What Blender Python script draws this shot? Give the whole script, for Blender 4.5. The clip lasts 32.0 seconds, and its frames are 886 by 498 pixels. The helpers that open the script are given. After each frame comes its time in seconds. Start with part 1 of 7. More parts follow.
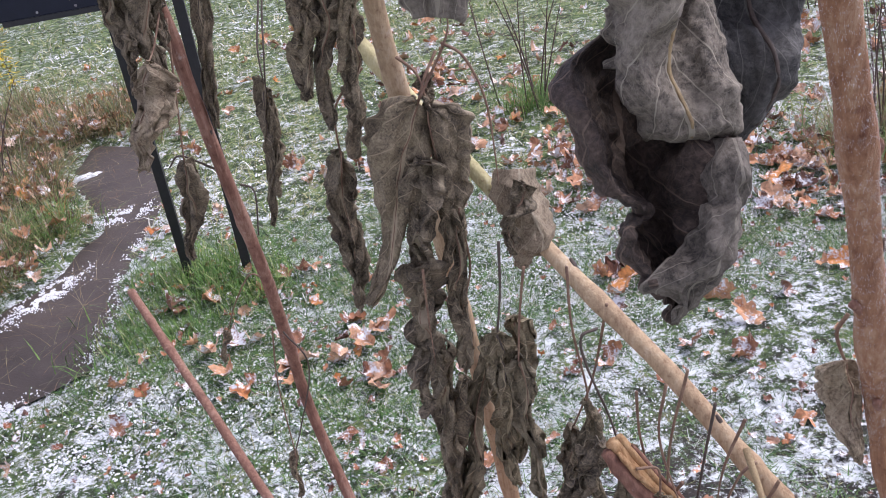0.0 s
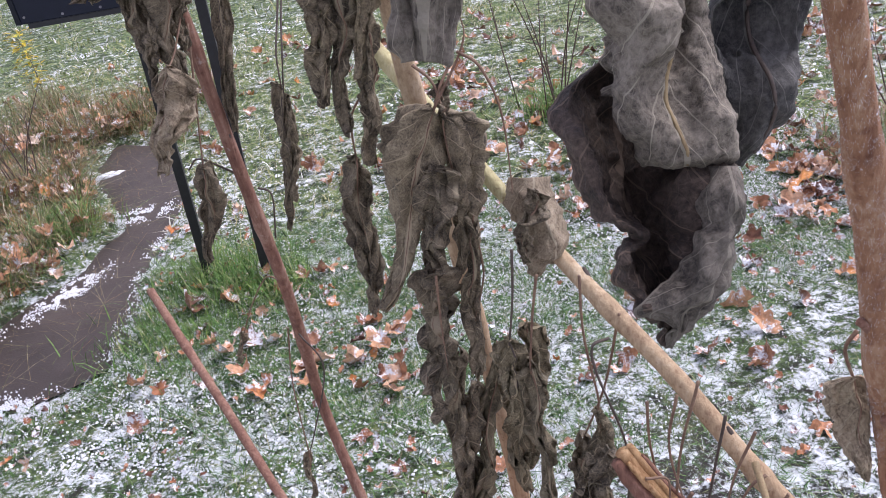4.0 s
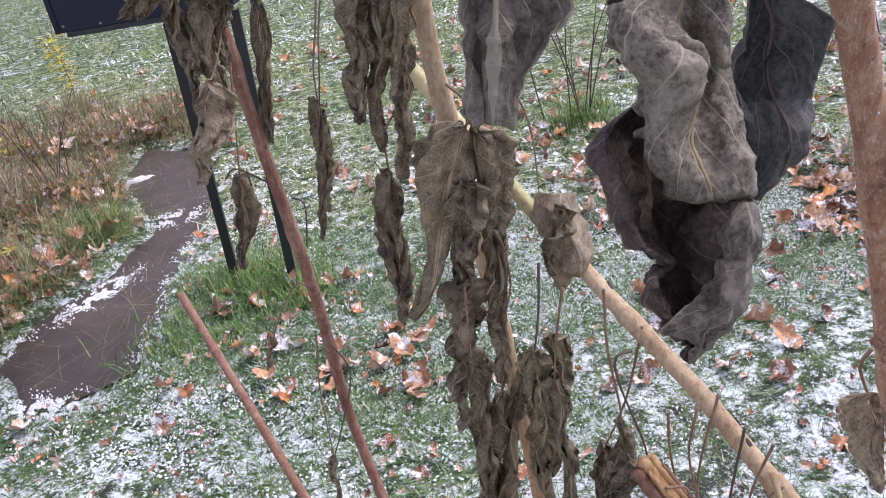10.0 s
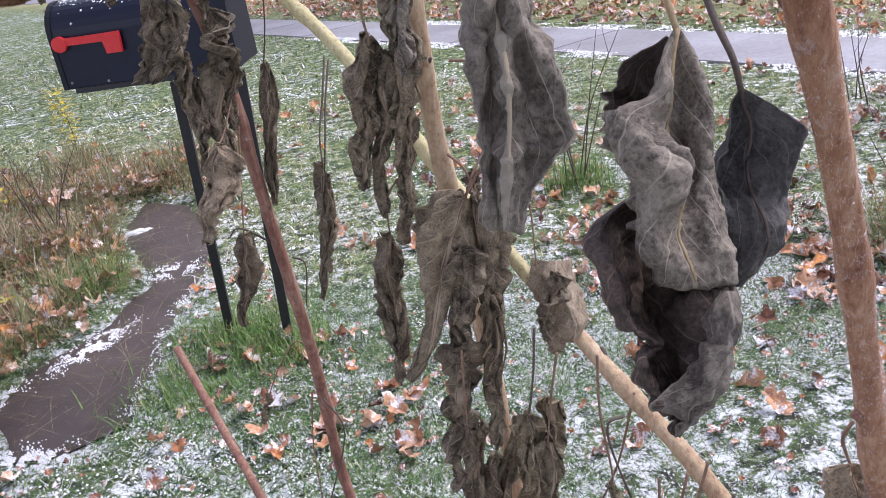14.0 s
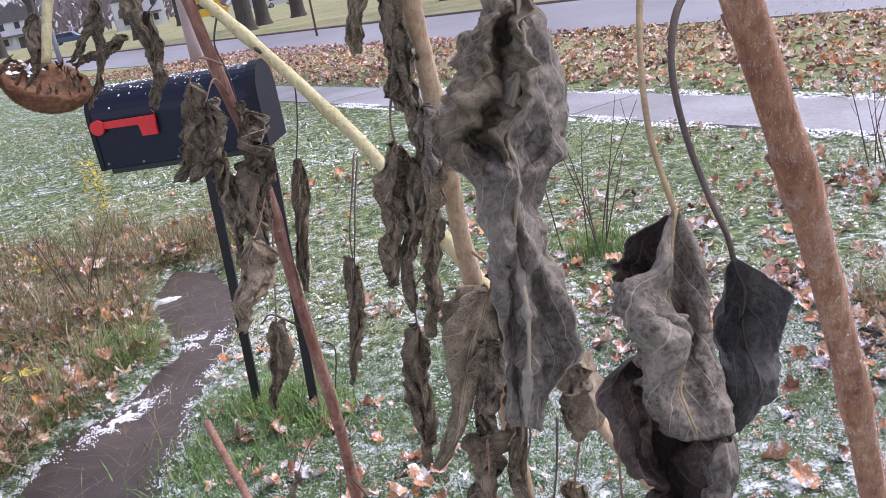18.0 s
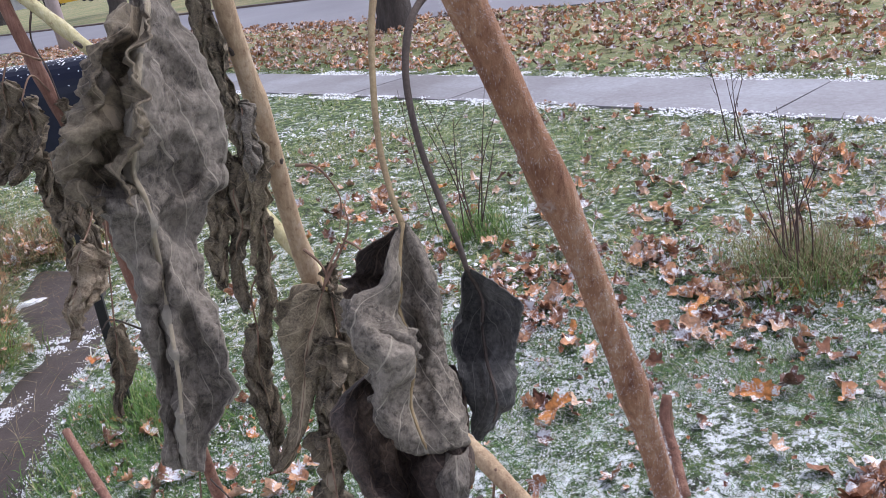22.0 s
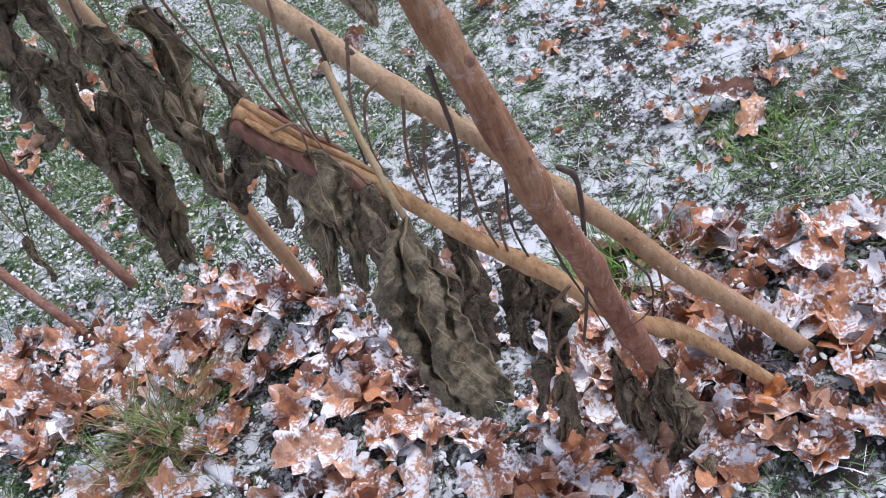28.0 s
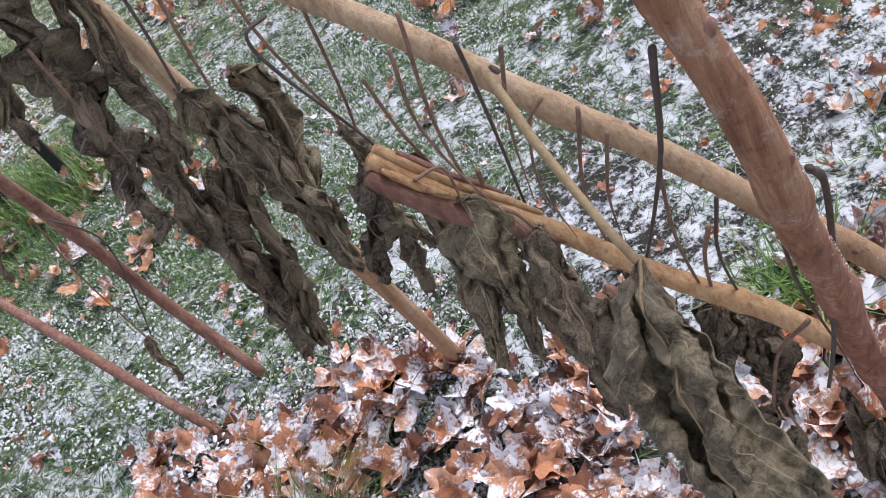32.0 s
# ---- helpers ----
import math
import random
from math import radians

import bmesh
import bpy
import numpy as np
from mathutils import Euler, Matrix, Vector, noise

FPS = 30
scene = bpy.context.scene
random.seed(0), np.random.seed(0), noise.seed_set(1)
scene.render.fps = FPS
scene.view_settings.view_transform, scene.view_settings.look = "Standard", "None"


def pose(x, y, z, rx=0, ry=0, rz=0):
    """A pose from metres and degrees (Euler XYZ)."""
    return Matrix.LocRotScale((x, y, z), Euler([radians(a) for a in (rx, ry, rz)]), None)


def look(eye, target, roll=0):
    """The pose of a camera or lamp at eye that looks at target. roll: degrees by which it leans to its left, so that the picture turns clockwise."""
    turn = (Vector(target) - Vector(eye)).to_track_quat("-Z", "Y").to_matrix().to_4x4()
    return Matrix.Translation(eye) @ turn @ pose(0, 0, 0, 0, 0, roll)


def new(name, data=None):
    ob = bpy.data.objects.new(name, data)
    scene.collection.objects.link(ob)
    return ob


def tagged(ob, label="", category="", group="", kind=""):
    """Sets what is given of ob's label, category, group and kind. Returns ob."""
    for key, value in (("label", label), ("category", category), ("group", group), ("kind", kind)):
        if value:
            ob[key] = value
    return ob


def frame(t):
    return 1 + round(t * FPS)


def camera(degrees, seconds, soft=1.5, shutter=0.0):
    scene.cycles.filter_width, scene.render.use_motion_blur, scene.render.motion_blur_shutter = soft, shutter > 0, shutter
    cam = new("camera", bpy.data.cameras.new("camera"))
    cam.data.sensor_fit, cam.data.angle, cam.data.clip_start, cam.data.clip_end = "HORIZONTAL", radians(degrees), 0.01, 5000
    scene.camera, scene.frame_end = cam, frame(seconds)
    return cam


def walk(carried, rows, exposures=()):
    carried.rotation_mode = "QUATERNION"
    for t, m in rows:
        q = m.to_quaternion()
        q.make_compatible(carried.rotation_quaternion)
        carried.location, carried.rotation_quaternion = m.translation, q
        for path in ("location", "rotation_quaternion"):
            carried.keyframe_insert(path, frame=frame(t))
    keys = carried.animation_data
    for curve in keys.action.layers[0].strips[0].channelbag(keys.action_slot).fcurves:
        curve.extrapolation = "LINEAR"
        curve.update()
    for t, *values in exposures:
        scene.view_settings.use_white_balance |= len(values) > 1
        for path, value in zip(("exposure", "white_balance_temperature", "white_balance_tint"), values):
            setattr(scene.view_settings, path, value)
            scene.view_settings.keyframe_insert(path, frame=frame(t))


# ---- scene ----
cam = camera(53.5, 32.0, soft=0.5)
PATH = [
    (0, (-0.0274, -0.2153, 1.4904), (-0.1574, 1.5416, 0.5436), -11.64),
    (0.5, (-0.0273, -0.2175, 1.4905), (-0.1647, 1.5398, 0.5455), -11.59),
    (1, (-0.0271, -0.2154, 1.4885), (-0.1522, 1.5384, 0.5352), -11.09),
    (1.5, (-0.0248, -0.2177, 1.4911), (-0.1493, 1.5350, 0.5359), -11.09),
    (2, (-0.0232, -0.2158, 1.4926), (-0.1493, 1.5352, 0.5343), -11.08),
    (2.5, (-0.0251, -0.2098, 1.4894), (-0.1591, 1.5395, 0.5292), -11.14),
    (3, (-0.0247, -0.2158, 1.4917), (-0.1725, 1.5359, 0.5379), -11.23),
    (3.5, (-0.0221, -0.2203, 1.4964), (-0.1841, 1.5338, 0.5492), -11.37),
    (5.5, (-0.0117, -0.2056, 1.5015), (-0.2048, 1.5667, 0.5951), -11.47),
    (6, (-0.0160, -0.2212, 1.5108), (-0.2177, 1.5498, 0.6037), -11.51),
    (6.5, (-0.0185, -0.2218, 1.5096), (-0.2304, 1.5484, 0.6032), -11.61),
    (7, (-0.0247, -0.2320, 1.5144), (-0.2364, 1.5365, 0.6047), -11.49),
    (7.5, (-0.0272, -0.2410, 1.5146), (-0.2425, 1.5266, 0.6039), -11.30),
    (8, (-0.0265, -0.2412, 1.5154), (-0.2462, 1.5251, 0.6033), -11.38),
    (8.5, (-0.0279, -0.2414, 1.5185), (-0.2462, 1.5231, 0.6026), -11.47),
    (9, (-0.0295, -0.2494, 1.5238), (-0.2414, 1.5151, 0.6063), -11.23),
    (9.5, (-0.0310, -0.2517, 1.5261), (-0.2383, 1.5154, 0.6125), -10.86),
    (10, (-0.0247, -0.2495, 1.5239), (-0.2420, 1.5161, 0.6100), -11.17),
    (10.5, (-0.0108, -0.2181, 1.5135), (-0.2383, 1.5537, 0.6139), -11.51),
    (11, (-0.0086, -0.2169, 1.5131), (-0.2422, 1.5605, 0.6263), -11.64),
    (11.5, (-0.0101, -0.2206, 1.5170), (-0.2375, 1.5600, 0.6351), -11.31),
    (12, (-0.0194, -0.2402, 1.5238), (-0.2261, 1.5506, 0.6576), -10.40),
    (12.5, (-0.0216, -0.2448, 1.5299), (-0.2037, 1.5620, 0.6920), -9.99),
    (13, (-0.0203, -0.2532, 1.5332), (-0.2011, 1.5582, 0.7049), -9.62),
    (13.5, (-0.0229, -0.2699, 1.5430), (-0.2052, 1.5446, 0.7218), -9.55),
    (14, (-0.0265, -0.2762, 1.5490), (-0.2133, 1.5465, 0.7472), -9.45),
    (14.5, (-0.0243, -0.2822, 1.5540), (-0.2139, 1.5511, 0.7772), -9.51),
    (16.5, (-0.0251, -0.2726, 1.5675), (-0.2152, 1.5634, 0.7974), -9.75),
    (17, (-0.0239, -0.2840, 1.5824), (-0.2226, 1.5578, 0.8285), -10.00),
    (17.5, (-0.0212, -0.3001, 1.6002), (-0.2327, 1.5551, 0.8836), -10.19),
    (18, (-0.0181, -0.3082, 1.6160), (-0.2388, 1.5619, 0.9424), -10.22),
    (18.5, (-0.0183, -0.3209, 1.6342), (-0.2427, 1.5679, 1.0161), -10.14),
    (19, (-0.0162, -0.3255, 1.6390), (-0.2440, 1.5749, 1.0589), -10.03),
    (19.5, (-0.0193, -0.3306, 1.6409), (-0.2457, 1.5702, 1.0614), -10.02),
    (20, (-0.0210, -0.3278, 1.6401), (-0.2381, 1.5648, 1.0311), -9.85),
    (20.5, (-0.0181, -0.3209, 1.6376), (-0.2315, 1.5559, 0.9802), -10.25),
    (21, (-0.0047, -0.3105, 1.6272), (-0.1859, 1.5581, 0.9379), -10.48),
    (21.5, (0.0292, -0.3034, 1.6203), (-0.0118, 1.5596, 0.8938), -9.64),
    (22, (0.0653, -0.2928, 1.6139), (0.0762, 1.5623, 0.8665), -9.86),
    (22.5, (0.0981, -0.2800, 1.5827), (0.1397, 1.5558, 0.7900), -10.35),
    (23, (0.1281, -0.2767, 1.5476), (0.1698, 1.5012, 0.6325), -12.33),
    (23.5, (0.1422, -0.2615, 1.5115), (0.1798, 1.4659, 0.5041), -12.98),
    (24, (0.1559, -0.2455, 1.4739), (0.1724, 1.4133, 0.3567), -13.70),
    (24.5, (0.1607, -0.2340, 1.4589), (0.1771, 1.3955, 0.2993), -14.16),
    (25, (0.1855, -0.2534, 1.4535), (0.2759, 1.3281, 0.2325), -14.35),
    (25.5, (0.2135, -0.2720, 1.4299), (0.4208, 1.2358, 0.1324), -12.92),
    (26, (0.2155, -0.2847, 1.4111), (0.4278, 1.1863, 0.0728), -13.28),
    (26.5, (0.2079, -0.2961, 1.4040), (0.3916, 1.1540, 0.0389), -14.20),
    (28.5, (0.1979, -0.1398, 1.2230), (0.1157, 1.1992, -0.2604), -30.99),
    (29, (0.2098, -0.0921, 1.1765), (0.0610, 1.2419, -0.3062), -35.31),
    (29.5, (0.2127, -0.0480, 1.1423), (0.0307, 1.2752, -0.3463), -37.87),
    (30, (0.2002, -0.0280, 1.1218), (-0.0068, 1.3161, -0.3446), -40.04),
    (30.5, (0.1893, -0.0235, 1.1356), (0.0407, 1.3953, -0.2661), -39.53),
    (31, (0.1718, -0.0275, 1.1616), (0.0420, 1.4538, -0.1758), -38.86),
    (31.5, (0.1551, -0.0369, 1.1818), (0.0255, 1.4711, -0.1255), -37.97),
    (32, (0.1330, -0.0376, 1.1796), (-0.0204, 1.4628, -0.1339), -37.35),
]
walk(cam, [(t, look(eye, target, roll)) for t, eye, target, roll in PATH], [(0, 0.92, 6400, 14), (14, 1.04, 6400, 14), (18, 1.04, 6350, 15), (20, 0.92, 6350, 15), (22, 0.76, 6300, 10), (24, 0.62, 6150, 9), (26, 0.56, 6050, 10), (28.5, 0.64, 6350, 10), (32, 0.7, 6500, 9)])

# ---- light: a pale overcast morning ----
world = bpy.data.worlds.new("overcast_sky")
scene.world = world
world.use_nodes = True
wn, wl = world.node_tree.nodes, world.node_tree.links
sky = wn.new("ShaderNodeTexSky")
sky.sky_type, sky.sun_disc = "NISHITA", False
sky.sun_elevation, sky.sun_rotation = radians(50), radians(60)
sky.air_density, sky.dust_density, sky.ozone_density = 1.0, 1.0, 1.5
pale = wn.new("ShaderNodeHueSaturation")
pale.inputs["Saturation"].default_value = 0.2
cool = wn.new("ShaderNodeMix")
cool.data_type, cool.blend_type = "RGBA", "MULTIPLY"
cool.inputs[0].default_value, cool.inputs[7].default_value = 1.0, (0.985, 0.99, 1.2, 1)
wl.new(sky.outputs[0], pale.inputs["Color"])
wl.new(pale.outputs[0], cool.inputs[6])
wl.new(cool.outputs[2], wn["Background"].inputs["Color"])
wn["Background"].inputs["Strength"].default_value = 0.12
sun = new("sun", bpy.data.lights.new("sun", "SUN"))
sun.data.energy, sun.data.angle, sun.data.color = 1.5, radians(28), (1.0, 0.965, 0.985)
sun.matrix_world = look((5, 4.5, 8), (0, 2, 0))


# ---- materials ----
def material(name, rough=0.8):
    m = bpy.data.materials.new(name)
    m.use_nodes = True
    m.node_tree.nodes["Principled BSDF"].inputs["Roughness"].default_value = rough
    return m


def node(m, kind, **inputs):
    n = m.node_tree.nodes.new(kind)
    for k, v in inputs.items():
        n.inputs[k.replace("_", " ")].default_value = v
    return n


def link(m, a, b):
    m.node_tree.links.new(a, b)


def coords(m, scale=(1, 1, 1)):
    c = m.node_tree.nodes.new("ShaderNodeTexCoord")
    p = m.node_tree.nodes.new("ShaderNodeMapping")
    p.inputs["Scale"].default_value = scale
    link(m, c.outputs["Object"], p.inputs[0])
    return p.outputs[0]


def noise_of(m, vec, scale, detail=4.0, rough=0.6):
    n = node(m, "ShaderNodeTexNoise", Scale=scale, Detail=detail, Roughness=rough)
    if vec:
        link(m, vec, n.inputs["Vector"])
    return n.outputs["Fac"]


def ramp(m, fac, stops):
    r = m.node_tree.nodes.new("ShaderNodeValToRGB")
    while len(r.color_ramp.elements) < len(stops):
        r.color_ramp.elements.new(0.5)
    for e, (pos, col) in zip(r.color_ramp.elements, stops):
        e.position, e.color = pos, (*col, 1)
    link(m, fac, r.inputs[0])
    return r.outputs[0]


def mix(m, fac, a, b, blend="MIX"):
    n = m.node_tree.nodes.new("ShaderNodeMix")
    n.data_type, n.blend_type = "RGBA", blend
    for sock, v in ((n.inputs[0], fac), (n.inputs[6], a), (n.inputs[7], b)):
        if isinstance(v, (int, float)):
            sock.default_value = v
        elif isinstance(v, tuple):
            sock.default_value = (*v, 1)
        else:
            link(m, v, sock)
    return n.outputs[2]


def relief(m, height, strength=0.4, distance=0.002):
    b = node(m, "ShaderNodeBump", Strength=strength, Distance=distance)
    link(m, height, b.inputs["Height"])
    link(m, b.outputs[0], m.node_tree.nodes["Principled BSDF"].inputs["Normal"])


def colour(m, out):
    link(m, out, m.node_tree.nodes["Principled BSDF"].inputs["Base Color"])


def mottled(name, stops, scale, rough=0.8, fine=8.0, bump=0.4, depth=0.002, stretch=(1, 1, 1)):
    m = material(name, rough)
    v = coords(m, stretch)
    a = noise_of(m, v, scale)
    b = noise_of(m, v, scale * fine, 6.0, 0.7)
    h = mix(m, 0.45, a, b)
    colour(m, ramp(m, h, stops))
    relief(m, b, bump, depth)
    return m


def leaf_material(name, dark, mid, light, vein, scale=40.0):
    """A dried blade: blotched, with pale raised veins laid out by its own grid."""
    m = material(name, 0.72)
    v = coords(m)
    h = mix(m, 0.55, noise_of(m, v, scale, 6.0, 0.65), noise_of(m, v, scale * 9, 6.0, 0.75))
    base = ramp(m, h, [(0.40, dark), (0.5, mid), (0.62, light)])
    uv = m.node_tree.nodes.new("ShaderNodeUVMap")
    sep = m.node_tree.nodes.new("ShaderNodeSeparateXYZ")
    link(m, uv.outputs[0], sep.inputs[0])

    def maths(op, a, b=0.0):
        n = m.node_tree.nodes.new("ShaderNodeMath")
        n.operation = op
        for s, x in zip(n.inputs, (a, b)):
            if isinstance(x, float):
                s.default_value = x
            else:
                link(m, x, s)
        return n.outputs[0]
    side = maths("ABSOLUTE", maths("SUBTRACT", sep.outputs[0], 0.5))
    along = maths("SUBTRACT", maths("MULTIPLY", sep.outputs[1], 6.0), maths("MULTIPLY", side, 5.0))
    saw = maths("ABSOLUTE", maths("SUBTRACT", maths("FRACT", along), 0.5))
    rib = maths("MAXIMUM", maths("LESS_THAN", saw, 0.022), maths("LESS_THAN", side, 0.02))
    net = m.node_tree.nodes.new("ShaderNodeTexVoronoi")
    net.feature = "DISTANCE_TO_EDGE"
    net.inputs["Scale"].default_value = 26.0
    link(m, uv.outputs[0], net.inputs["Vector"])
    fine = maths("LESS_THAN", net.outputs["Distance"], 0.022)
    veined = mix(m, maths("MULTIPLY", rib, 0.7), base, vein)
    veined = mix(m, maths("MULTIPLY", fine, 0.22), veined, vein)
    rim = maths("GREATER_THAN", side, 0.485)
    veined = mix(m, maths("MULTIPLY", rim, 0.45), veined, vein)
    info = m.node_tree.nodes.new("ShaderNodeObjectInfo")
    tone = ramp(m, info.outputs["Random"], [(0.0, (0.86, 0.84, 0.83)), (1.0, (1.2, 1.17, 1.12))])
    colour(m, mix(m, 1.0, veined, tone, "MULTIPLY"))
    hgt = maths("ADD", maths("MULTIPLY", rib, 0.6), maths("ADD", maths("MULTIPLY", fine, 0.3), h))
    relief(m, hgt, 0.9, 0.004)
    return m


BLADE = leaf_material("dry_sunflower_leaf", (0.045, 0.034, 0.022), (0.165, 0.13, 0.085), (0.30, 0.25, 0.165), (0.36, 0.29, 0.2))
BLADE_GREY = leaf_material("grey_sunflower_leaf", (0.052, 0.042, 0.034), (0.185, 0.158, 0.128), (0.31, 0.27, 0.225), (0.4, 0.36, 0.29))
BLADE_DARK = leaf_material("blackened_sunflower_leaf", (0.026, 0.019, 0.012), (0.15, 0.118, 0.078), (0.30, 0.245, 0.165), (0.36, 0.3, 0.2))
BLADE_TAN = leaf_material("tan_sunflower_leaf", (0.12, 0.085, 0.055), (0.31, 0.24, 0.16), (0.46, 0.38, 0.27), (0.5, 0.43, 0.31))
BLADE_OLIVE = leaf_material("olive_sunflower_leaf", (0.06, 0.048, 0.028), (0.19, 0.155, 0.095), (0.32, 0.27, 0.175), (0.46, 0.38, 0.25))
# Umber brown deepened: the shade inside the big leaf's hollow is in its colour.
BLADE_UMBER_SHADE = leaf_material("umber_shaded_sunflower_leaf", (0.016, 0.010, 0.008), (0.055, 0.037, 0.029), (0.13, 0.094, 0.074), (0.18, 0.13, 0.10))
BLADE_SLATE = leaf_material("slate_sunflower_leaf", (0.02, 0.02, 0.022), (0.078, 0.074, 0.07), (0.155, 0.148, 0.14), (0.22, 0.21, 0.19))
PETIOLE = mottled("dry_petiole", [(0.3, (0.09, 0.05, 0.035)), (0.5, (0.2, 0.115, 0.075)), (0.75, (0.34, 0.24, 0.15))], 60, 0.7)
PETIOLE_PALE = mottled("pale_petiole", [(0.3, (0.2, 0.13, 0.065)), (0.55, (0.34, 0.25, 0.13)), (0.8, (0.46, 0.37, 0.22))], 50, 0.65)
PETIOLE_DARK = mottled("dark_petiole", [(0.3, (0.04, 0.03, 0.025)), (0.6, (0.11, 0.08, 0.065)), (0.8, (0.2, 0.16, 0.13))], 60, 0.75)


def stalk_material(name, a, b, c, foot=None, scuffed=0.6):
    m = material(name, 0.75)
    v = coords(m)
    streak = coords(m, (140, 140, 9))
    fine = noise_of(m, streak, 1.0, 6, 0.75)
    h = mix(m, 0.55, noise_of(m, v, 16, 6, 0.65), fine)
    col = ramp(m, h, [(0.34, a), (0.5, b), (0.64, c)])
    spots = noise_of(m, v, 110, 4, 0.7)
    col = mix(m, 1.0, col, ramp(m, spots, [(0.38, (1.08, 1.08, 1.08)), (0.58, (0.97, 0.95, 0.94)), (0.70, (0.62, 0.52, 0.48))]), "MULTIPLY")
    if foot:
        sep = m.node_tree.nodes.new("ShaderNodeSeparateXYZ")
        link(m, v, sep.inputs[0])
        low = node(m, "ShaderNodeMapRange", From_Min=0.9, From_Max=0.4, To_Min=0.0, To_Max=1.0)
        link(m, sep.outputs[2], low.inputs["Value"])
        col = mix(m, low.outputs[0], col, mix(m, 1.0, col, foot, "MULTIPLY"))
    scuff = ramp(m, noise_of(m, v, 42, 7, 0.8), [(scuffed, (0, 0, 0)), (scuffed + 0.13, (0.6, 0.6, 0.6))])
    colour(m, mix(m, scuff, col, (0.56, 0.5, 0.46)))
    relief(m, mix(m, 0.5, fine, noise_of(m, v, 320, 4, 0.7)), 1.0, 0.003)
    return m


STALK_RED = stalk_material("red_brown_stalk", (0.14, 0.052, 0.025), (0.32, 0.16, 0.085), (0.5, 0.33, 0.21), (0.88, 0.72, 0.8), 0.56)
STALK_TAN = stalk_material("tan_stalk", (0.27, 0.17, 0.10), (0.5, 0.36, 0.22), (0.62, 0.5, 0.35), (0.76, 0.65, 0.58))
STALK_PALE = stalk_material("pale_yellow_stalk", (0.36, 0.3, 0.14), (0.56, 0.5, 0.27), (0.68, 0.63, 0.42))
STALK_RUST = stalk_material("rust_brown_stalk", (0.10, 0.044, 0.03), (0.24, 0.115, 0.078), (0.39, 0.24, 0.175))
STALK_GOLD = stalk_material("golden_split_stalk", (0.25, 0.12, 0.05), (0.5, 0.3, 0.145), (0.64, 0.46, 0.27), None, 0.66)
PITH = mottled("torn_pith", [(0.3, (0.42, 0.25, 0.12)), (0.6, (0.66, 0.5, 0.3)), (0.8, (0.75, 0.64, 0.45))], 120, 0.9)
SEEDS = mottled("rusty_seed_head", [(0.3, (0.07, 0.028, 0.014)), (0.5, (0.19, 0.085, 0.04)), (0.72, (0.36, 0.2, 0.1))], 120, 0.9, bump=0.9)
SNOW = mottled("dry_snow", [(0.3, (0.78, 0.79, 0.82)), (0.7, (0.88, 0.89, 0.91))], 60, 0.6, bump=0.5)
BLACK_METAL = mottled("black_painted_steel", [(0.3, (0.008, 0.009, 0.014)), (0.7, (0.016, 0.018, 0.025))], 30, 0.5, bump=0.15)
NAVY_METAL = mottled("blue_black_painted_steel", [(0.3, (0.004, 0.006, 0.016)), (0.7, (0.008, 0.011, 0.028))], 30, 0.33, bump=0.12)
NAVY_METAL.node_tree.nodes["Principled BSDF"].inputs["Specular IOR Level"].default_value = 0.3
RED_PLASTIC = mottled("red_plastic", [(0.3, (0.52, 0.012, 0.015)), (0.7, (0.66, 0.03, 0.03))], 40, 0.4, bump=0.1)
BLACK_METAL.node_tree.nodes["Principled BSDF"].inputs["Specular IOR Level"].default_value = 0.2
STAKE = mottled("black_stake", [(0.3, (0.008, 0.008, 0.01)), (0.7, (0.022, 0.022, 0.026))], 60, 0.55)
CONCRETE = mottled("wet_concrete", [(0.3, (0.13, 0.105, 0.10)), (0.5, (0.24, 0.225, 0.23)), (0.68, (0.36, 0.365, 0.39))], 0.9, 0.4, 30, 0.3)
ASPHALT = mottled("wet_asphalt", [(0.3, (0.15, 0.145, 0.165)), (0.6, (0.23, 0.22, 0.24)), (0.8, (0.30, 0.29, 0.31))], 0.35, 0.5, 60, 0.3)
PATH_SOIL = mottled("damp_packed_soil", [(0.3, (0.032, 0.023, 0.019)), (0.55, (0.07, 0.05, 0.041)), (0.8, (0.125, 0.095, 0.08))], 6, 0.6, 25, 0.6, 0.004)
BARK = mottled("grey_brown_bark", [(0.3, (0.035, 0.028, 0.026)), (0.55, (0.085, 0.07, 0.062)), (0.8, (0.16, 0.135, 0.12))], 4, 0.9, 8, 0.9, 0.03, (4, 4, 0.6))
TWIG = mottled("dark_twig", [(0.3, (0.05, 0.03, 0.026)), (0.7, (0.14, 0.09, 0.075))], 40, 0.8)


def scattered(name, stops, rough=0.7, per="island", snow=0.0):
    m = material(name, rough)
    if per == "island":
        g = m.node_tree.nodes.new("ShaderNodeNewGeometry")
        fac = g.outputs["Random Per Island"]
    else:
        g = m.node_tree.nodes.new("ShaderNodeObjectInfo")
        fac = g.outputs["Random"]
    base = ramp(m, fac, stops)
    v = coords(m)
    h = noise_of(m, v, 45, 5, 0.7)
    out = mix(m, 1.0, base, ramp(m, h, [(0.32, (0.4, 0.36, 0.34)), (0.5, (0.9, 0.87, 0.85)), (0.66, (1.3, 1.27, 1.25))]), "MULTIPLY")
    if snow:
        place = m.node_tree.nodes.new("ShaderNodeNewGeometry").outputs["Position"]
        lie = mix(m, 0.42, noise_of(m, place, 20, 3, 0.6), noise_of(m, place, 160, 6, 0.8))
        out = mix(m, ramp(m, lie, [(0.5 + snow, (0, 0, 0)), (0.56 + snow, (1, 1, 1))]), out, (0.82, 0.83, 0.86))
    colour(m, out)
    relief(m, h, 0.6, 0.003)
    return m


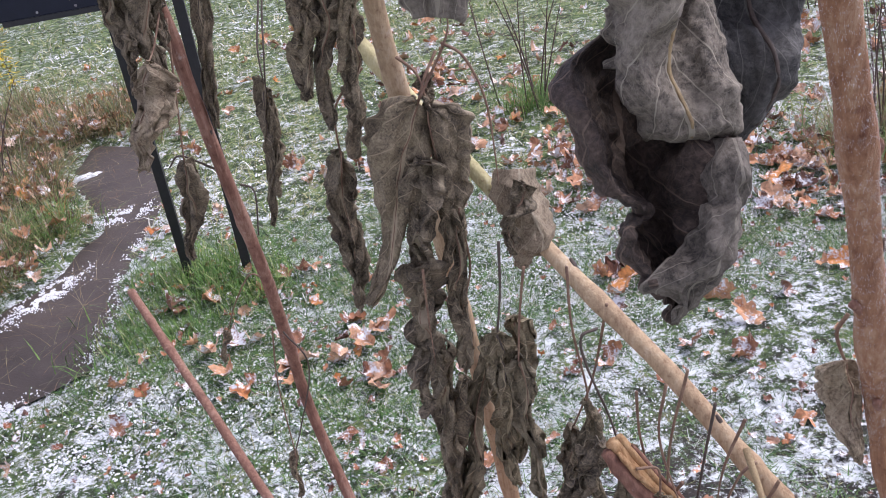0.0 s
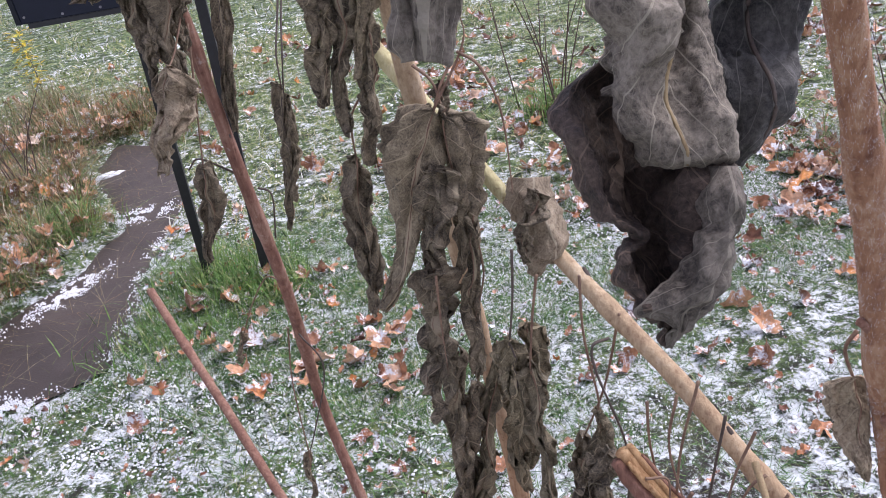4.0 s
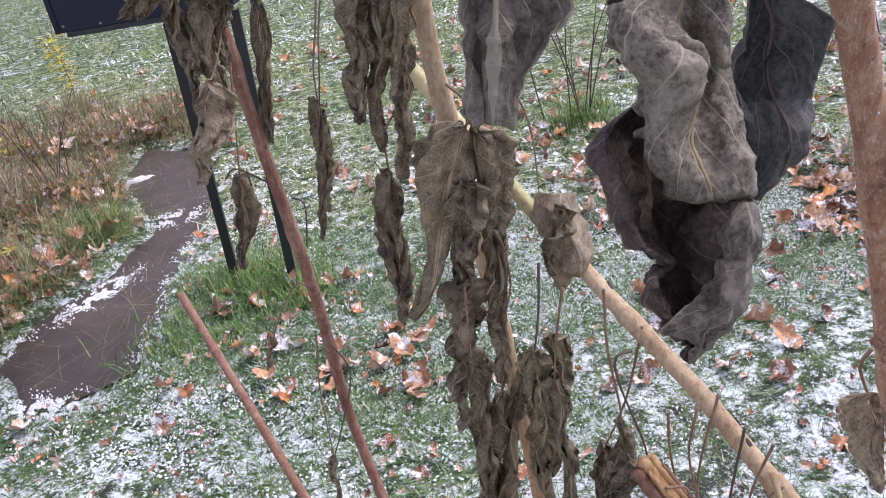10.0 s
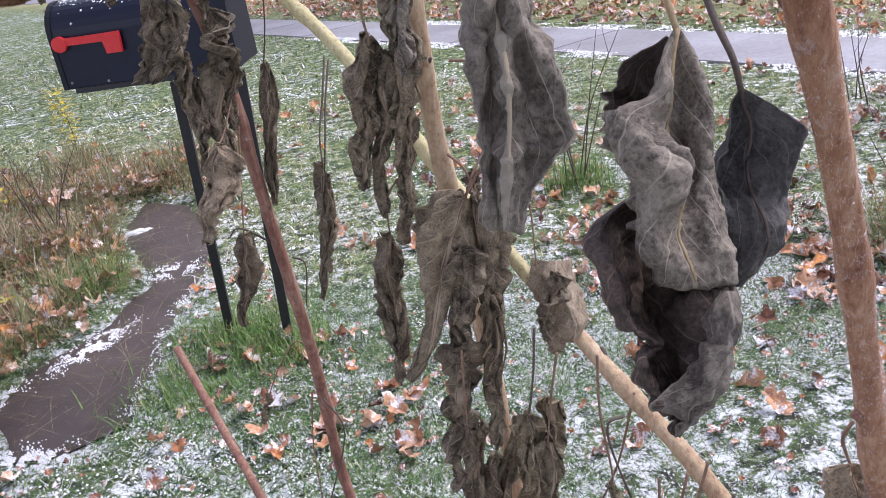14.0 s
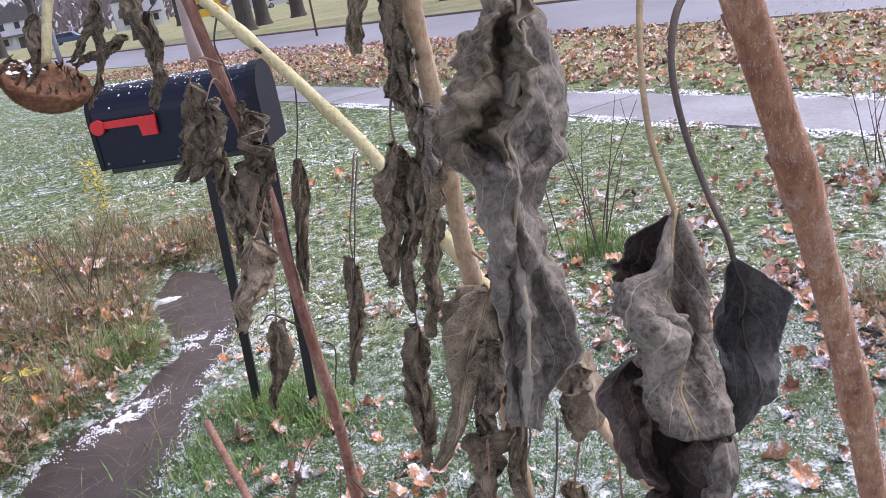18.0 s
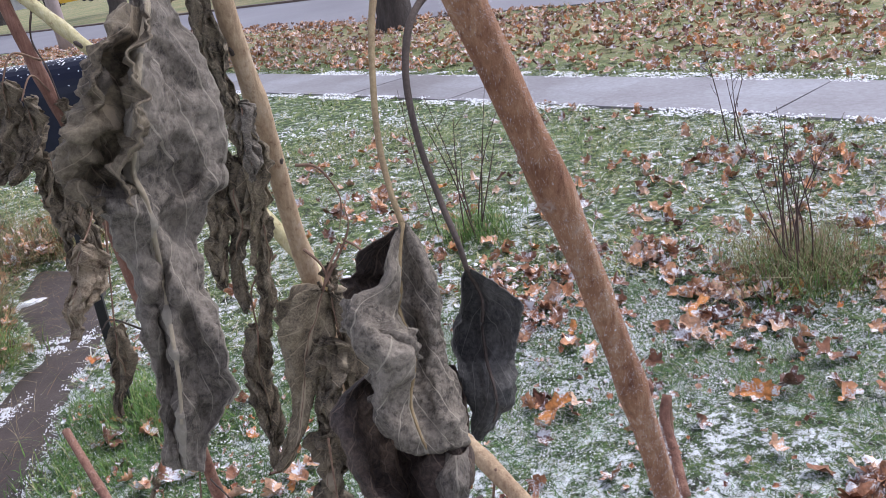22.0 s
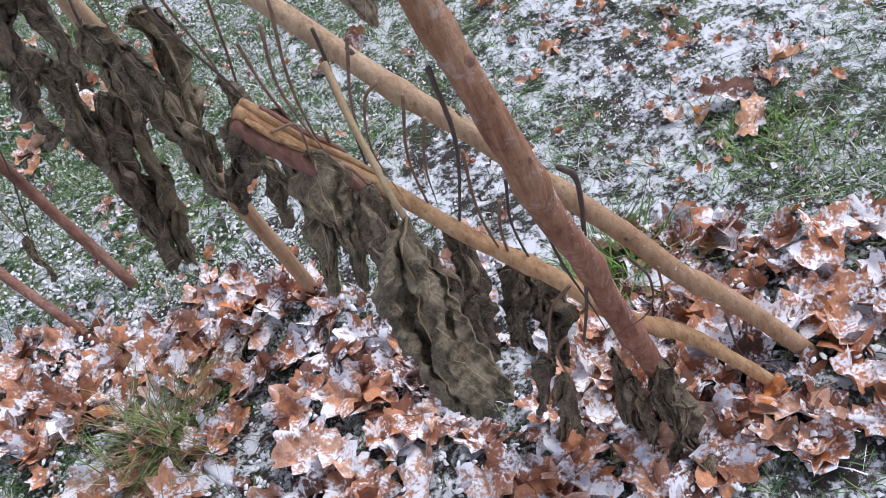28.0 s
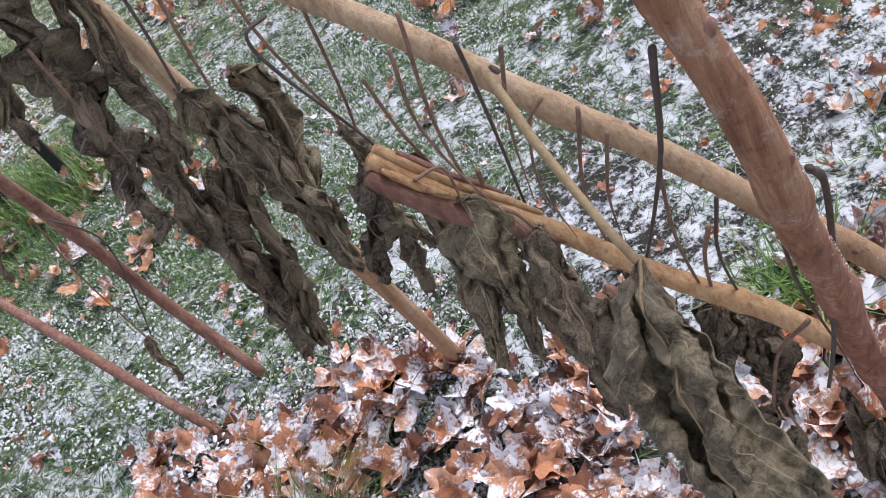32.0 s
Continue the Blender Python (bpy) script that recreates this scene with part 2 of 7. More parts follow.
GRASS = scattered("winter_grass", [(0.0, (0.02, 0.06, 0.02)), (0.28, (0.055, 0.15, 0.04)), (0.55, (0.115, 0.25, 0.06)), (0.74, (0.22, 0.33, 0.10)), (0.84, (0.4, 0.4, 0.2)), (0.92, (0.6, 0.63, 0.58)), (0.97, (0.82, 0.84, 0.88))], 0.6)
GRASS_SNOW = scattered("snowed_grass", [(0.0, (0.03, 0.08, 0.025)), (0.22, (0.09, 0.2, 0.055)), (0.4, (0.2, 0.3, 0.1)), (0.5, (0.5, 0.55, 0.45)), (0.6, (0.76, 0.79, 0.82)), (1.0, (0.84, 0.86, 0.89))], 0.6)
GRASS_FAR = scattered("straw_green_grass", [(0.0, (0.12, 0.19, 0.055)), (0.25, (0.22, 0.31, 0.09)), (0.5, (0.36, 0.4, 0.15)), (0.74, (0.52, 0.48, 0.25)), (0.88, (0.66, 0.65, 0.5)), (0.96, (0.83, 0.84, 0.86))], 0.6)
GREEN = scattered("bright_green_grass", [(0.0, (0.06, 0.15, 0.03)), (0.5, (0.14, 0.29, 0.05)), (0.85, (0.25, 0.38, 0.1)), (1.0, (0.5, 0.47, 0.25))], 0.55)
WEED = scattered("mixed_dead_weeds", [(0.0, (0.05, 0.038, 0.026)), (0.18, (0.16, 0.11, 0.065)), (0.34, (0.34, 0.27, 0.15)), (0.46, (0.09, 0.15, 0.04)), (0.7, (0.19, 0.26, 0.08)), (0.8, (0.42, 0.2, 0.07)), (0.9, (0.5, 0.44, 0.28)), (1.0, (0.62, 0.56, 0.42))], 0.75)
STRAW = scattered("dead_straw_grass", [(0.0, (0.17, 0.11, 0.06)), (0.35, (0.34, 0.26, 0.15)), (0.6, (0.16, 0.18, 0.07)), (0.8, (0.48, 0.4, 0.27)), (1.0, (0.32, 0.17, 0.08))], 0.75)
LEAF_COLOURS = [(0.0, (0.10, 0.045, 0.03)), (0.2, (0.23, 0.105, 0.055)), (0.42, (0.4, 0.2, 0.10)), (0.6, (0.46, 0.26, 0.145)), (0.74, (0.5, 0.35, 0.25)), (0.84, (0.33, 0.17, 0.09)), (0.91, (0.52, 0.22, 0.06)), (1.0, (0.56, 0.44, 0.35))]
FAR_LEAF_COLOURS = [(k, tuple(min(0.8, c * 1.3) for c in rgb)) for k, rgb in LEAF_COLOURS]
BED_COLOURS = [(k, (r * 1.18, g * 1.02, b * 0.98)) for k, (r, g, b) in LEAF_COLOURS]
LITTER = scattered("fallen_leaf", [(k, (r * 1.1, g * 0.95, b * 0.85)) for k, (r, g, b) in LEAF_COLOURS], 0.65, "object", 0.008)
LITTER_BED = scattered("snowy_fallen_leaf", BED_COLOURS, 0.65, "object", -0.006)
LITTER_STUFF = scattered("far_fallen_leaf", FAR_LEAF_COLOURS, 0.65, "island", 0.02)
LITTER_STUFF_BED = scattered("bed_fallen_leaf", BED_COLOURS, 0.65, "island", -0.005)


def ground_material():
    m = material("frosted_lawn", 0.9)
    v = coords(m)
    fine = noise_of(m, v, 85, 8, 0.78)
    mid = noise_of(m, v, 16, 6, 0.7)
    wide = noise_of(m, v, 0.7, 4, 0.55)
    soil = ramp(m, mid, [(0.36, (0.02, 0.019, 0.012)), (0.46, (0.055, 0.095, 0.03)), (0.56, (0.17, 0.23, 0.07)), (0.68, (0.37, 0.33, 0.17))])
    reach = m.node_tree.nodes.new("ShaderNodeVectorMath")
    reach.operation = "DISTANCE"
    reach.inputs[1].default_value = (0.15, 0.5, 0)
    link(m, v, reach.inputs[0])
    fuzz = m.node_tree.nodes.new("ShaderNodeMath")
    fuzz.operation = "MULTIPLY_ADD"
    fuzz.inputs[1].default_value = 0.9
    link(m, noise_of(m, v, 4.0, 6, 0.7), fuzz.inputs[0])
    link(m, reach.outputs["Value"], fuzz.inputs[2])
    bare = node(m, "ShaderNodeMapRange", From_Min=1.3, From_Max=1.6, To_Min=1.0, To_Max=0.0)
    link(m, fuzz.outputs[0], bare.inputs["Value"])
    beyond = m.node_tree.nodes.new("ShaderNodeVectorMath")
    beyond.operation = "DOT_PRODUCT"
    beyond.inputs[1].default_value = (0.774, 0.634, 0)
    link(m, v, beyond.inputs[0])
    off = node(m, "ShaderNodeMapRange", From_Min=5.8, From_Max=7.5, To_Min=0.0, To_Max=1.0)
    link(m, beyond.outputs["Value"], off.inputs["Value"])
    turf = mix(m, 0.6, noise_of(m, v, 0.5, 5, 0.6), noise_of(m, v, 9.0, 6, 0.7))
    soil = mix(m, off.outputs[0], soil, ramp(m, turf, [(0.38, (0.11, 0.145, 0.05)), (0.48, (0.2, 0.22, 0.09)), (0.58, (0.36, 0.29, 0.16)), (0.68, (0.42, 0.27, 0.14))]))
    soil = mix(m, bare.outputs[0], soil, ramp(m, mid, [(0.35, (0.022, 0.018, 0.015)), (0.55, (0.06, 0.048, 0.038)), (0.72, (0.16, 0.125, 0.085))]))
    bed = m.node_tree.nodes.new("ShaderNodeVectorMath")
    bed.operation = "DOT_PRODUCT"
    bed.inputs[1].default_value = (1.0, 0.12, 0)
    link(m, v, bed.inputs[0])
    rag = m.node_tree.nodes.new("ShaderNodeMath")
    rag.operation = "MULTIPLY_ADD"
    rag.inputs[1].default_value = 0.9
    link(m, noise_of(m, v, 5.0, 6, 0.7), rag.inputs[0])
    link(m, bed.outputs["Value"], rag.inputs[2])
    weeds = node(m, "ShaderNodeMapRange", From_Min=-1.45, From_Max=-1.25, To_Min=1.0, To_Max=0.0)
    link(m, rag.outputs[0], weeds.inputs["Value"])
    sep = m.node_tree.nodes.new("ShaderNodeSeparateXYZ")
    link(m, v, sep.inputs[0])
    ends = node(m, "ShaderNodeMapRange", From_Min=4.8, From_Max=5.4, To_Min=1.0, To_Max=0.0)
    link(m, sep.outputs[1], ends.inputs["Value"])
    starts = node(m, "ShaderNodeMapRange", From_Min=1.8, From_Max=2.2, To_Min=0.0, To_Max=1.0)
    link(m, sep.outputs[1], starts.inputs["Value"])
    span = m.node_tree.nodes.new("ShaderNodeMath")
    span.operation = "MULTIPLY"
    link(m, ends.outputs[0], span.inputs[0])
    link(m, starts.outputs[0], span.inputs[1])
    dark = m.node_tree.nodes.new("ShaderNodeMath")
    dark.operation = "MULTIPLY"
    west = node(m, "ShaderNodeMapRange", From_Min=-5.4, From_Max=-4.6, To_Min=0.0, To_Max=1.0)
    link(m, sep.outputs[0], west.inputs["Value"])
    strip_of = m.node_tree.nodes.new("ShaderNodeMath")
    strip_of.operation = "MULTIPLY"
    link(m, weeds.outputs[0], strip_of.inputs[0])
    link(m, west.outputs[0], strip_of.inputs[1])
    link(m, strip_of.outputs[0], dark.inputs[0])
    link(m, span.outputs[0], dark.inputs[1])
    soil = mix(m, dark.outputs[0], soil, ramp(m, mid, [(0.35, (0.02, 0.016, 0.012)), (0.55, (0.055, 0.045, 0.03)), (0.72, (0.13, 0.11, 0.06))]))
    thin = node(m, "ShaderNodeMapRange", From_Min=1.2, From_Max=5.5, To_Min=0.006, To_Max=-0.03)
    link(m, sep.outputs[1], thin.inputs["Value"])
    patch = noise_of(m, v, 5.0, 4, 0.6)
    flakes = noise_of(m, v, 38, 6, 0.7)
    h = mix(m, 0.08, mix(m, 0.18, mix(m, 0.22, mix(m, 0.56, mid, fine), flakes), patch), wide)
    add = m.node_tree.nodes.new("ShaderNodeMath")
    link(m, h, add.inputs[0])
    far = m.node_tree.nodes.new("ShaderNodeVectorMath")
    far.operation = "DOT_PRODUCT"
    far.inputs[1].default_value = (0.774, 0.634, 0)
    link(m, v, far.inputs[0])
    melt = node(m, "ShaderNodeMapRange", From_Min=5.9, From_Max=7.0, To_Min=0.0, To_Max=-0.055)
    link(m, far.outputs["Value"], melt.inputs["Value"])
    both = m.node_tree.nodes.new("ShaderNodeMath")
    link(m, thin.outputs[0], both.inputs[0])
    link(m, melt.outputs[0], both.inputs[1])
    link(m, both.outputs[0], add.inputs[1])
    snow = ramp(m, add.outputs[0], [(0.491, (0, 0, 0)), (0.523, (1, 1, 1))])
    clear = m.node_tree.nodes.new("ShaderNodeMath")
    clear.operation = "MULTIPLY_ADD"
    clear.inputs[1].default_value, clear.inputs[2].default_value = -0.85, 1.0
    link(m, dark.outputs[0], clear.inputs[0])
    snow = mix(m, 1.0, snow, clear.outputs[0], "MULTIPLY")
    colour(m, mix(m, snow, soil, (0.79, 0.82, 0.835)))
    relief(m, mix(m, 0.5, snow, fine), 0.9, 0.012)
    return m


LAWN = ground_material()


# ---- building helpers ----
def mesh_of(name, verts, faces, mat, smooth=True, uvs=None):
    me = bpy.data.meshes.new(name)
    me.from_pydata([tuple(v) for v in verts], [], [tuple(f) for f in faces])
    me.materials.append(mat)
    if smooth:
        me.polygons.foreach_set("use_smooth", [True] * len(me.polygons))
    if uvs is not None:
        lay = me.uv_layers.new(name="UVMap")
        idx = np.empty(len(me.loops), dtype=np.int32)
        me.loops.foreach_get("vertex_index", idx)
        lay.data.foreach_set("uv", np.asarray(uvs, dtype=np.float32)[idx].ravel())
    me.update()
    return me


def part(name, me, parent=None, label=""):
    ob = new(name, me)
    if parent is not None:
        ob.parent = parent
    return tagged(ob, label)


def thing(name, label, category, group="", kind="", at=(0, 0, 0)):
    ob = new(name)
    ob.location = at
    ob.empty_display_size = 0.05
    return tagged(ob, label, category, group, kind)


def smooth_line(points, n):
    """Catmull-Rom through the points, n places along it."""
    p = [Vector(q) for q in points]
    p = [p[0] * 2 - p[1]] + p + [p[-1] * 2 - p[-2]]
    out = []
    spans = len(p) - 3
    for i in range(n):
        s = i / (n - 1) * spans
        k = min(int(s), spans - 1)
        f = s - k
        a, b, c, d = p[k:k + 4]
        out.append(0.5 * (2 * b + (c - a) * f + (2 * a - 5 * b + 4 * c - d) * f * f + (3 * b - a - 3 * c + d) * f ** 3))
    return out


def tube(points, radii, sides=10, steps=24, rough=0.0, ridges=0.0, seed=0, knots=(), cap=True):
    """A round, slightly uneven rod along the points; knots swell it at those fractions of its length."""
    line = smooth_line(points, steps)
    verts, faces = [], []
    up = Vector((0.13, 0.21, 0.97))
    for i, c in enumerate(line):
        t = (line[min(i + 1, steps - 1)] - line[max(i - 1, 0)]).normalized()
        u = t.cross(up).normalized()
        w = t.cross(u)
        f = i / (steps - 1)
        k = f * (len(radii) - 1)
        j = min(int(k), len(radii) - 2)
        r = radii[j] + (radii[j + 1] - radii[j]) * (k - j)
        for kn in knots:
            r *= 1 + 0.22 * math.exp(-((f - kn) / 0.012) ** 2)
        for s in range(sides):
            a = 2 * math.pi * s / sides
            q = r * (1 + ridges * math.sin(a * 7 + seed) * 0.5)
            if rough:
                q *= 1 + rough * noise.noise(c * 40 + Vector((math.cos(a), math.sin(a), seed)) * 1.5)
            verts.append(c + (u * math.cos(a) + w * math.sin(a)) * q)
    for i in range(steps - 1):
        for s in range(sides):
            a, b = i * sides + s, i * sides + (s + 1) % sides
            faces.append((a, b, b + sides, a + sides))
    if cap:
        faces.append(tuple(range(sides))[::-1])
        faces.append(tuple((steps - 1) * sides + s for s in range(sides)))
    return verts, faces


def rod(name, points, radii, mat, parent=None, label="", **kw):
    v, f = tube(points, radii, **kw)
    return part(name, mesh_of(name, v, f, mat), parent, label)


def blade_geometry(length, width, fold, curl, crumple, seed, nu=23, nv=42):
    """A wilted blade that hangs along -z: folded along its midrib, puckered between the veins, edges curled and torn."""
    verts, uvs = [], []
    rng = random.Random(seed)
    o = Vector((rng.uniform(-50, 50), rng.uniform(-50, 50), rng.uniform(-50, 50)))
    twist = rng.uniform(-0.8, 0.8)
    mid = nu // 2
    nz = noise.noise
    for j in range(nv):
        v = j / (nv - 1)
        prof = (math.sin(math.pi * min(1, v ** 0.6 * 0.98 + 0.015)) ** 0.8) * (1 - 0.22 * v)
        row = [None] * nu
        sway = Vector((nz(o + Vector((v * 2.0, 7, 0))), nz(o + Vector((v * 2.0, 0, 9))), 0)) * width * 0.5 * v
        row[mid] = Vector((0, 0, 0))
        for sgn in (-1, 1):
            pos = Vector((0, 0, 0))
            ragged = 1 + 0.2 * nz(o + Vector((v * 5, sgn, 0))) + 0.16 * nz(o + Vector((v * 19, sgn, 4)))
            half = width * prof * ragged
            for k in range(1, mid + 1):
                u = k / mid
                n1 = nz(o + Vector((u * 2.4 * sgn, v * 2.2, 3)))
                n2 = nz(o + Vector((u * 6 * sgn, v * 2.0, 8)))
                n3 = nz(o + Vector((u * 11 * sgn, v * 5, 13)))
                pleat = math.sin(u * 10.5 + o.x + 2.5 * n1 + sgn)
                ang = fold + curl * u * u * 2.2 + crumple * (2.0 * n1 + 2.2 * (0.45 - 2 * abs(n2)) * (0.5 + u) + 0.8 * n3 * (0.3 + u) + 1.35 * pleat)
                pos = pos + Vector((math.cos(ang) * sgn, math.sin(ang), 0)) * (half / mid)
                row[mid + sgn * k] = pos.copy()
        ca, sa = math.cos(twist * v), math.sin(twist * v)
        for i in range(nu):
            p = row[i]
            u = i / (nu - 1)
            e = abs(u - 0.5) * 2
            puck = abs(math.sin(math.pi * (v * 6 - e * 2.5))) * width * 0.075 * min(1, e * 4) * crumple
            y = p.y - puck
            q = Vector((p.x * ca - y * sa, p.x * sa + y * ca, -length * v)) + sway
            q.z += length * (0.05 * crumple * nz(o + Vector((u * 6, v * 8, 20))) * (0.4 + e) + 0.05 * e * e * (0.6 - v))
            c1 = Vector((u * 7, v * 3.5, 31))
            c2 = Vector((u * 13, v * 4.5, 61))
            q += Vector((nz(o + c1), nz(o + c1 + Vector((0, 0, 9))), 0)) * width * 0.26 * crumple
            q += Vector((0.5 - 2 * abs(nz(o + c2)), 0.5 - 2 * abs(nz(o + c2 + Vector((0, 0, 9)))), 0.6 * nz(o + c2 + Vector((0, 0, 19))))) * width * 0.10 * crumple
            c3 = Vector((u * 24, v * 9, 91))
            q += Vector((nz(o + c3), nz(o + c3 + Vector((0, 0, 9))), 0)) * width * 0.08 * crumple
            q.y += width * 0.10 * crumple * math.sin(v * 52 + 6 * nz(o + Vector((u * 3, v * 3, 5)))) * e * e
            verts.append(q)
            uvs.append((u, v))
    faces = [(j * nu + i, j * nu + i + 1, (j + 1) * nu + i + 1, (j + 1) * nu + i) for j in range(nv - 1) for i in range(nu - 1)]
    return verts, faces, uvs


def turn_to(base, tip, face):
    """The pose that lays a blade's -z from base to tip, turned by face degrees about that line."""
    d = (Vector(base) - Vector(tip)).normalized()
    q = Vector((0, 0, 1)).rotation_difference(d)
    return Matrix.Translation(base) @ q.to_matrix().to_4x4() @ pose(0, 0, 0, 0, 0, face)


def curve_at(vals, f):
    """Catmull-Rom through equally spaced values."""
    n = len(vals) - 1
    k = min(int(f * n), n - 1)
    x = f * n - k
    b, c = vals[k], vals[k + 1]
    a = vals[k - 1] if k else b * 2 - c
    d = vals[k + 2] if k + 2 <= n else c * 2 - b
    return 0.5 * (2 * b + (c - a) * x + (2 * a - 5 * b + 4 * c - d) * x * x + (3 * b - a - 3 * c + d) * x ** 3)


VIEW_HIGH = ((0.985, 0.055, -0.165), (-0.118, 0.935, -0.33), (0.14, 0.352, 0.925))
VIEW_LOW = ((0.828, -0.350, -0.437), (-0.104, 0.672, -0.733), (0.550, 0.653, 0.521))


def draped(plant, at, unit, mat, seed, *sections, nu=64, nv=96, crisp=1.0, rib=None, label="", view=VIEW_HIGH, deep=2.2):
    """A big wilted leaf lofted through cross-sections, each (drop, (across, depth), ...), hung at a point and laid out
    along the camera's axes to fit its view.
    """
    right, ahead, up = (Vector(a) for a in view)
    nz = noise.noise
    rows = [[Vector((x, d * deep, z)) for x, d in pts] for z, *pts in sections]
    grid = []
    for j in range(nv):
        ctrl = [curve_at([r[k] for r in rows], j / (nv - 1)) for k in range(len(rows[0]))]
        grid.append([curve_at(ctrl, i / (nu - 1)) for i in range(nu)])
    verts, uvs = [], []
    for j in range(nv):
        for i in range(nu):
            p = grid[j][i]
            u, v = i / (nu - 1), j / (nv - 1)
            e = abs(u - 0.5) * 2
            n = (grid[j][min(i + 1, nu - 1)] - grid[j][max(i - 1, 0)]).cross(grid[min(j + 1, nv - 1)][i] - grid[max(j - 1, 0)][i])
            n = n.normalized() if n.length > 1e-9 else Vector((0, 1, 0))
            s = Vector((p.x * 0.16 + seed, p.z * 0.13, p.y * 0.1 + 1))
            ridge = 1 - 2 * abs(nz(s)) + 0.5 * (1 - 2 * abs(nz(s * 2.1)))
            side = abs(math.sin(math.pi * (v * 6 - e * 2.5)))
            k = crisp * min(1, 4 * v + 0.1)
            q = p + n * k * (2.1 * (ridge - 0.8) + 0.22 * (side - 0.6) * min(1, e * 3) + 0.55 * (0.5 - 2 * abs(nz(s * 2.9))) + 0.3 * nz(s * 7.1))
            q += n * min(k, 1) * e ** 4 * 1.6 * nz(Vector((seed, v * 9, u * 2)))
            q.x += min(k, 1) * e ** 3 * (1.2 * nz(Vector((seed * 2, v * 13, u))) + 0.5 * nz(Vector((seed * 2, v * 37, u))))
            q *= unit
            verts.append(Vector(at) + right * q.x + ahead * q.y - up * q.z)
            uvs.append((u, v))
    faces = [(j * nu + i, j * nu + i + 1, (j + 1) * nu + i + 1, (j + 1) * nu + i) for j in range(nv - 1) for i in range(nu - 1)]
    ob = part("leaf", mesh_of("leaf", verts, faces, mat, uvs=uvs), plant, label)
    sol = ob.modifiers.new("thickness", "SOLIDIFY")
    sol.thickness, sol.offset = 0.0006, 0
    if rib:
        col = nu // 2
        line = [verts[j * nu + col] - ahead * 0.0005 for j in range(0, int(nv * 0.9), 8)]
        rv, rf = tube(line, [0.0013, 0.001, 0.0006], 7, 40)
        part("midrib", mesh_of("midrib", rv, rf, rib), ob)
    return ob


LEAF_COUNT = [0]


def leaf(plant, base, tip, width, mat=None, face=None, fold=0.9, curl=0.7, crumple=0.75, stalk=None, stalk_mat=None, r=0.0022, seed=None, label="", fine=False):
    """One wilted leaf of a plant: blade, midrib and, where stalk is given, the petiole it hangs from."""
    LEAF_COUNT[0] += 1
    seed = seed or LEAF_COUNT[0] * 13 + 5
    rng = random.Random(seed)
    mat = mat or BLADE
    nu, nv = (43, 80) if fine else (31, 66)
    length = (Vector(tip) - Vector(base)).length
    m = turn_to(base, tip, rng.uniform(-50, 50) if face is None else face)
    v, f, uv = blade_geometry(length, width if fine else width * 1.55, fold if fine else fold * 0.7, curl, crumple, seed, nu, nv)
    v = [m @ q for q in v]
    ob = part("leaf", mesh_of("leaf", v, f, mat, uvs=uv), plant, label)
    sol = ob.modifiers.new("thickness", "SOLIDIFY")
    sol.thickness, sol.offset = 0.0007, 0
    rib = [v[j * nu + nu // 2] for j in range(0, nv - 2, max(1, nv // 12))]
    rv, rf = tube(rib, [r * 0.75, r * 0.4, r * 0.22], 6, 34)
    part("midrib", mesh_of("midrib", rv, rf, stalk_mat or PETIOLE), ob)
    if stalk:
        way = [Vector(p) for p in stalk]
        if len(way) == 1:
            way.append(way[0].lerp(v[nu // 2], 0.45) + Vector((rng.uniform(-0.018, 0.018), rng.uniform(-0.012, 0.012), 0.012)))
        rod("petiole", way + [v[nu // 2], v[2 * nu + nu // 2]], [r * 1.1, r * 0.8, r * 0.65], stalk_mat or PETIOLE, ob, sides=8, steps=30, rough=0.25, seed=seed)
    return ob


# ---- ground, path, pavement and road ----
def flat_patch(name, ring, z, mat, thick=0.03, bump=0.0):
    bm = bmesh.new()
    lo = [bm.verts.new((x, y, z - thick)) for x, y in ring]
    hi = [bm.verts.new((x, y, z)) for x, y in ring]
    bm.faces.new(hi)
    for i in range(len(ring)):
        k = (i + 1) % len(ring)
        bm.faces.new((lo[i], lo[k], hi[k], hi[i]))
    bmesh.ops.recalc_face_normals(bm, faces=bm.faces)
    me = bpy.data.meshes.new(name)
    bm.to_mesh(me)
    bm.free()
    me.materials.append(mat)
    return me


def sheet(xs, ys, height):
    v = [(x, y, height(x, y)) for y in ys for x in xs]
    n = len(xs)
    f = [(j * n + i, j * n + i + 1, (j + 1) * n + i + 1, (j + 1) * n + i) for j in range(len(ys) - 1) for i in range(n - 1)]
    return v, f


PATH_MID = [(-1.74, 2.00), (-1.70, 2.26), (-1.73, 2.53), (-1.69, 2.76), (-1.66, 3.05), (-1.68, 3.45), (-1.87, 3.9), (-2.06, 4.3), (-2.2, 4.5)]
PATH_HALF = [0.05, 0.29, 0.28, 0.20, 0.14, 0.13, 0.2, 0.18, 0.04]


def fall(y):
    """The lawn is level round the stalks and slopes gently down towards the street and beyond, set so that the horizon
    fits the camera's view.
    """
    return -0.037 * (y - 5 if y > 40 else math.log1p(math.exp(y - 5)))


def path_near(x, y):
    """How far a place lies from the edge of the soil path; under 0 on it."""
    best = 9.0
    for (ax, ay), (bx, by), ra, rb in zip(PATH_MID, PATH_MID[1:], PATH_HALF, PATH_HALF[1:]):
        dx, dy = bx - ax, by - ay
        k = max(0, min(1, ((x - ax) * dx + (y - ay) * dy) / (dx * dx + dy * dy)))
        best = min(best, math.hypot(x - ax - k * dx, y - ay - k * dy) - (ra + (rb - ra) * k))
    return best


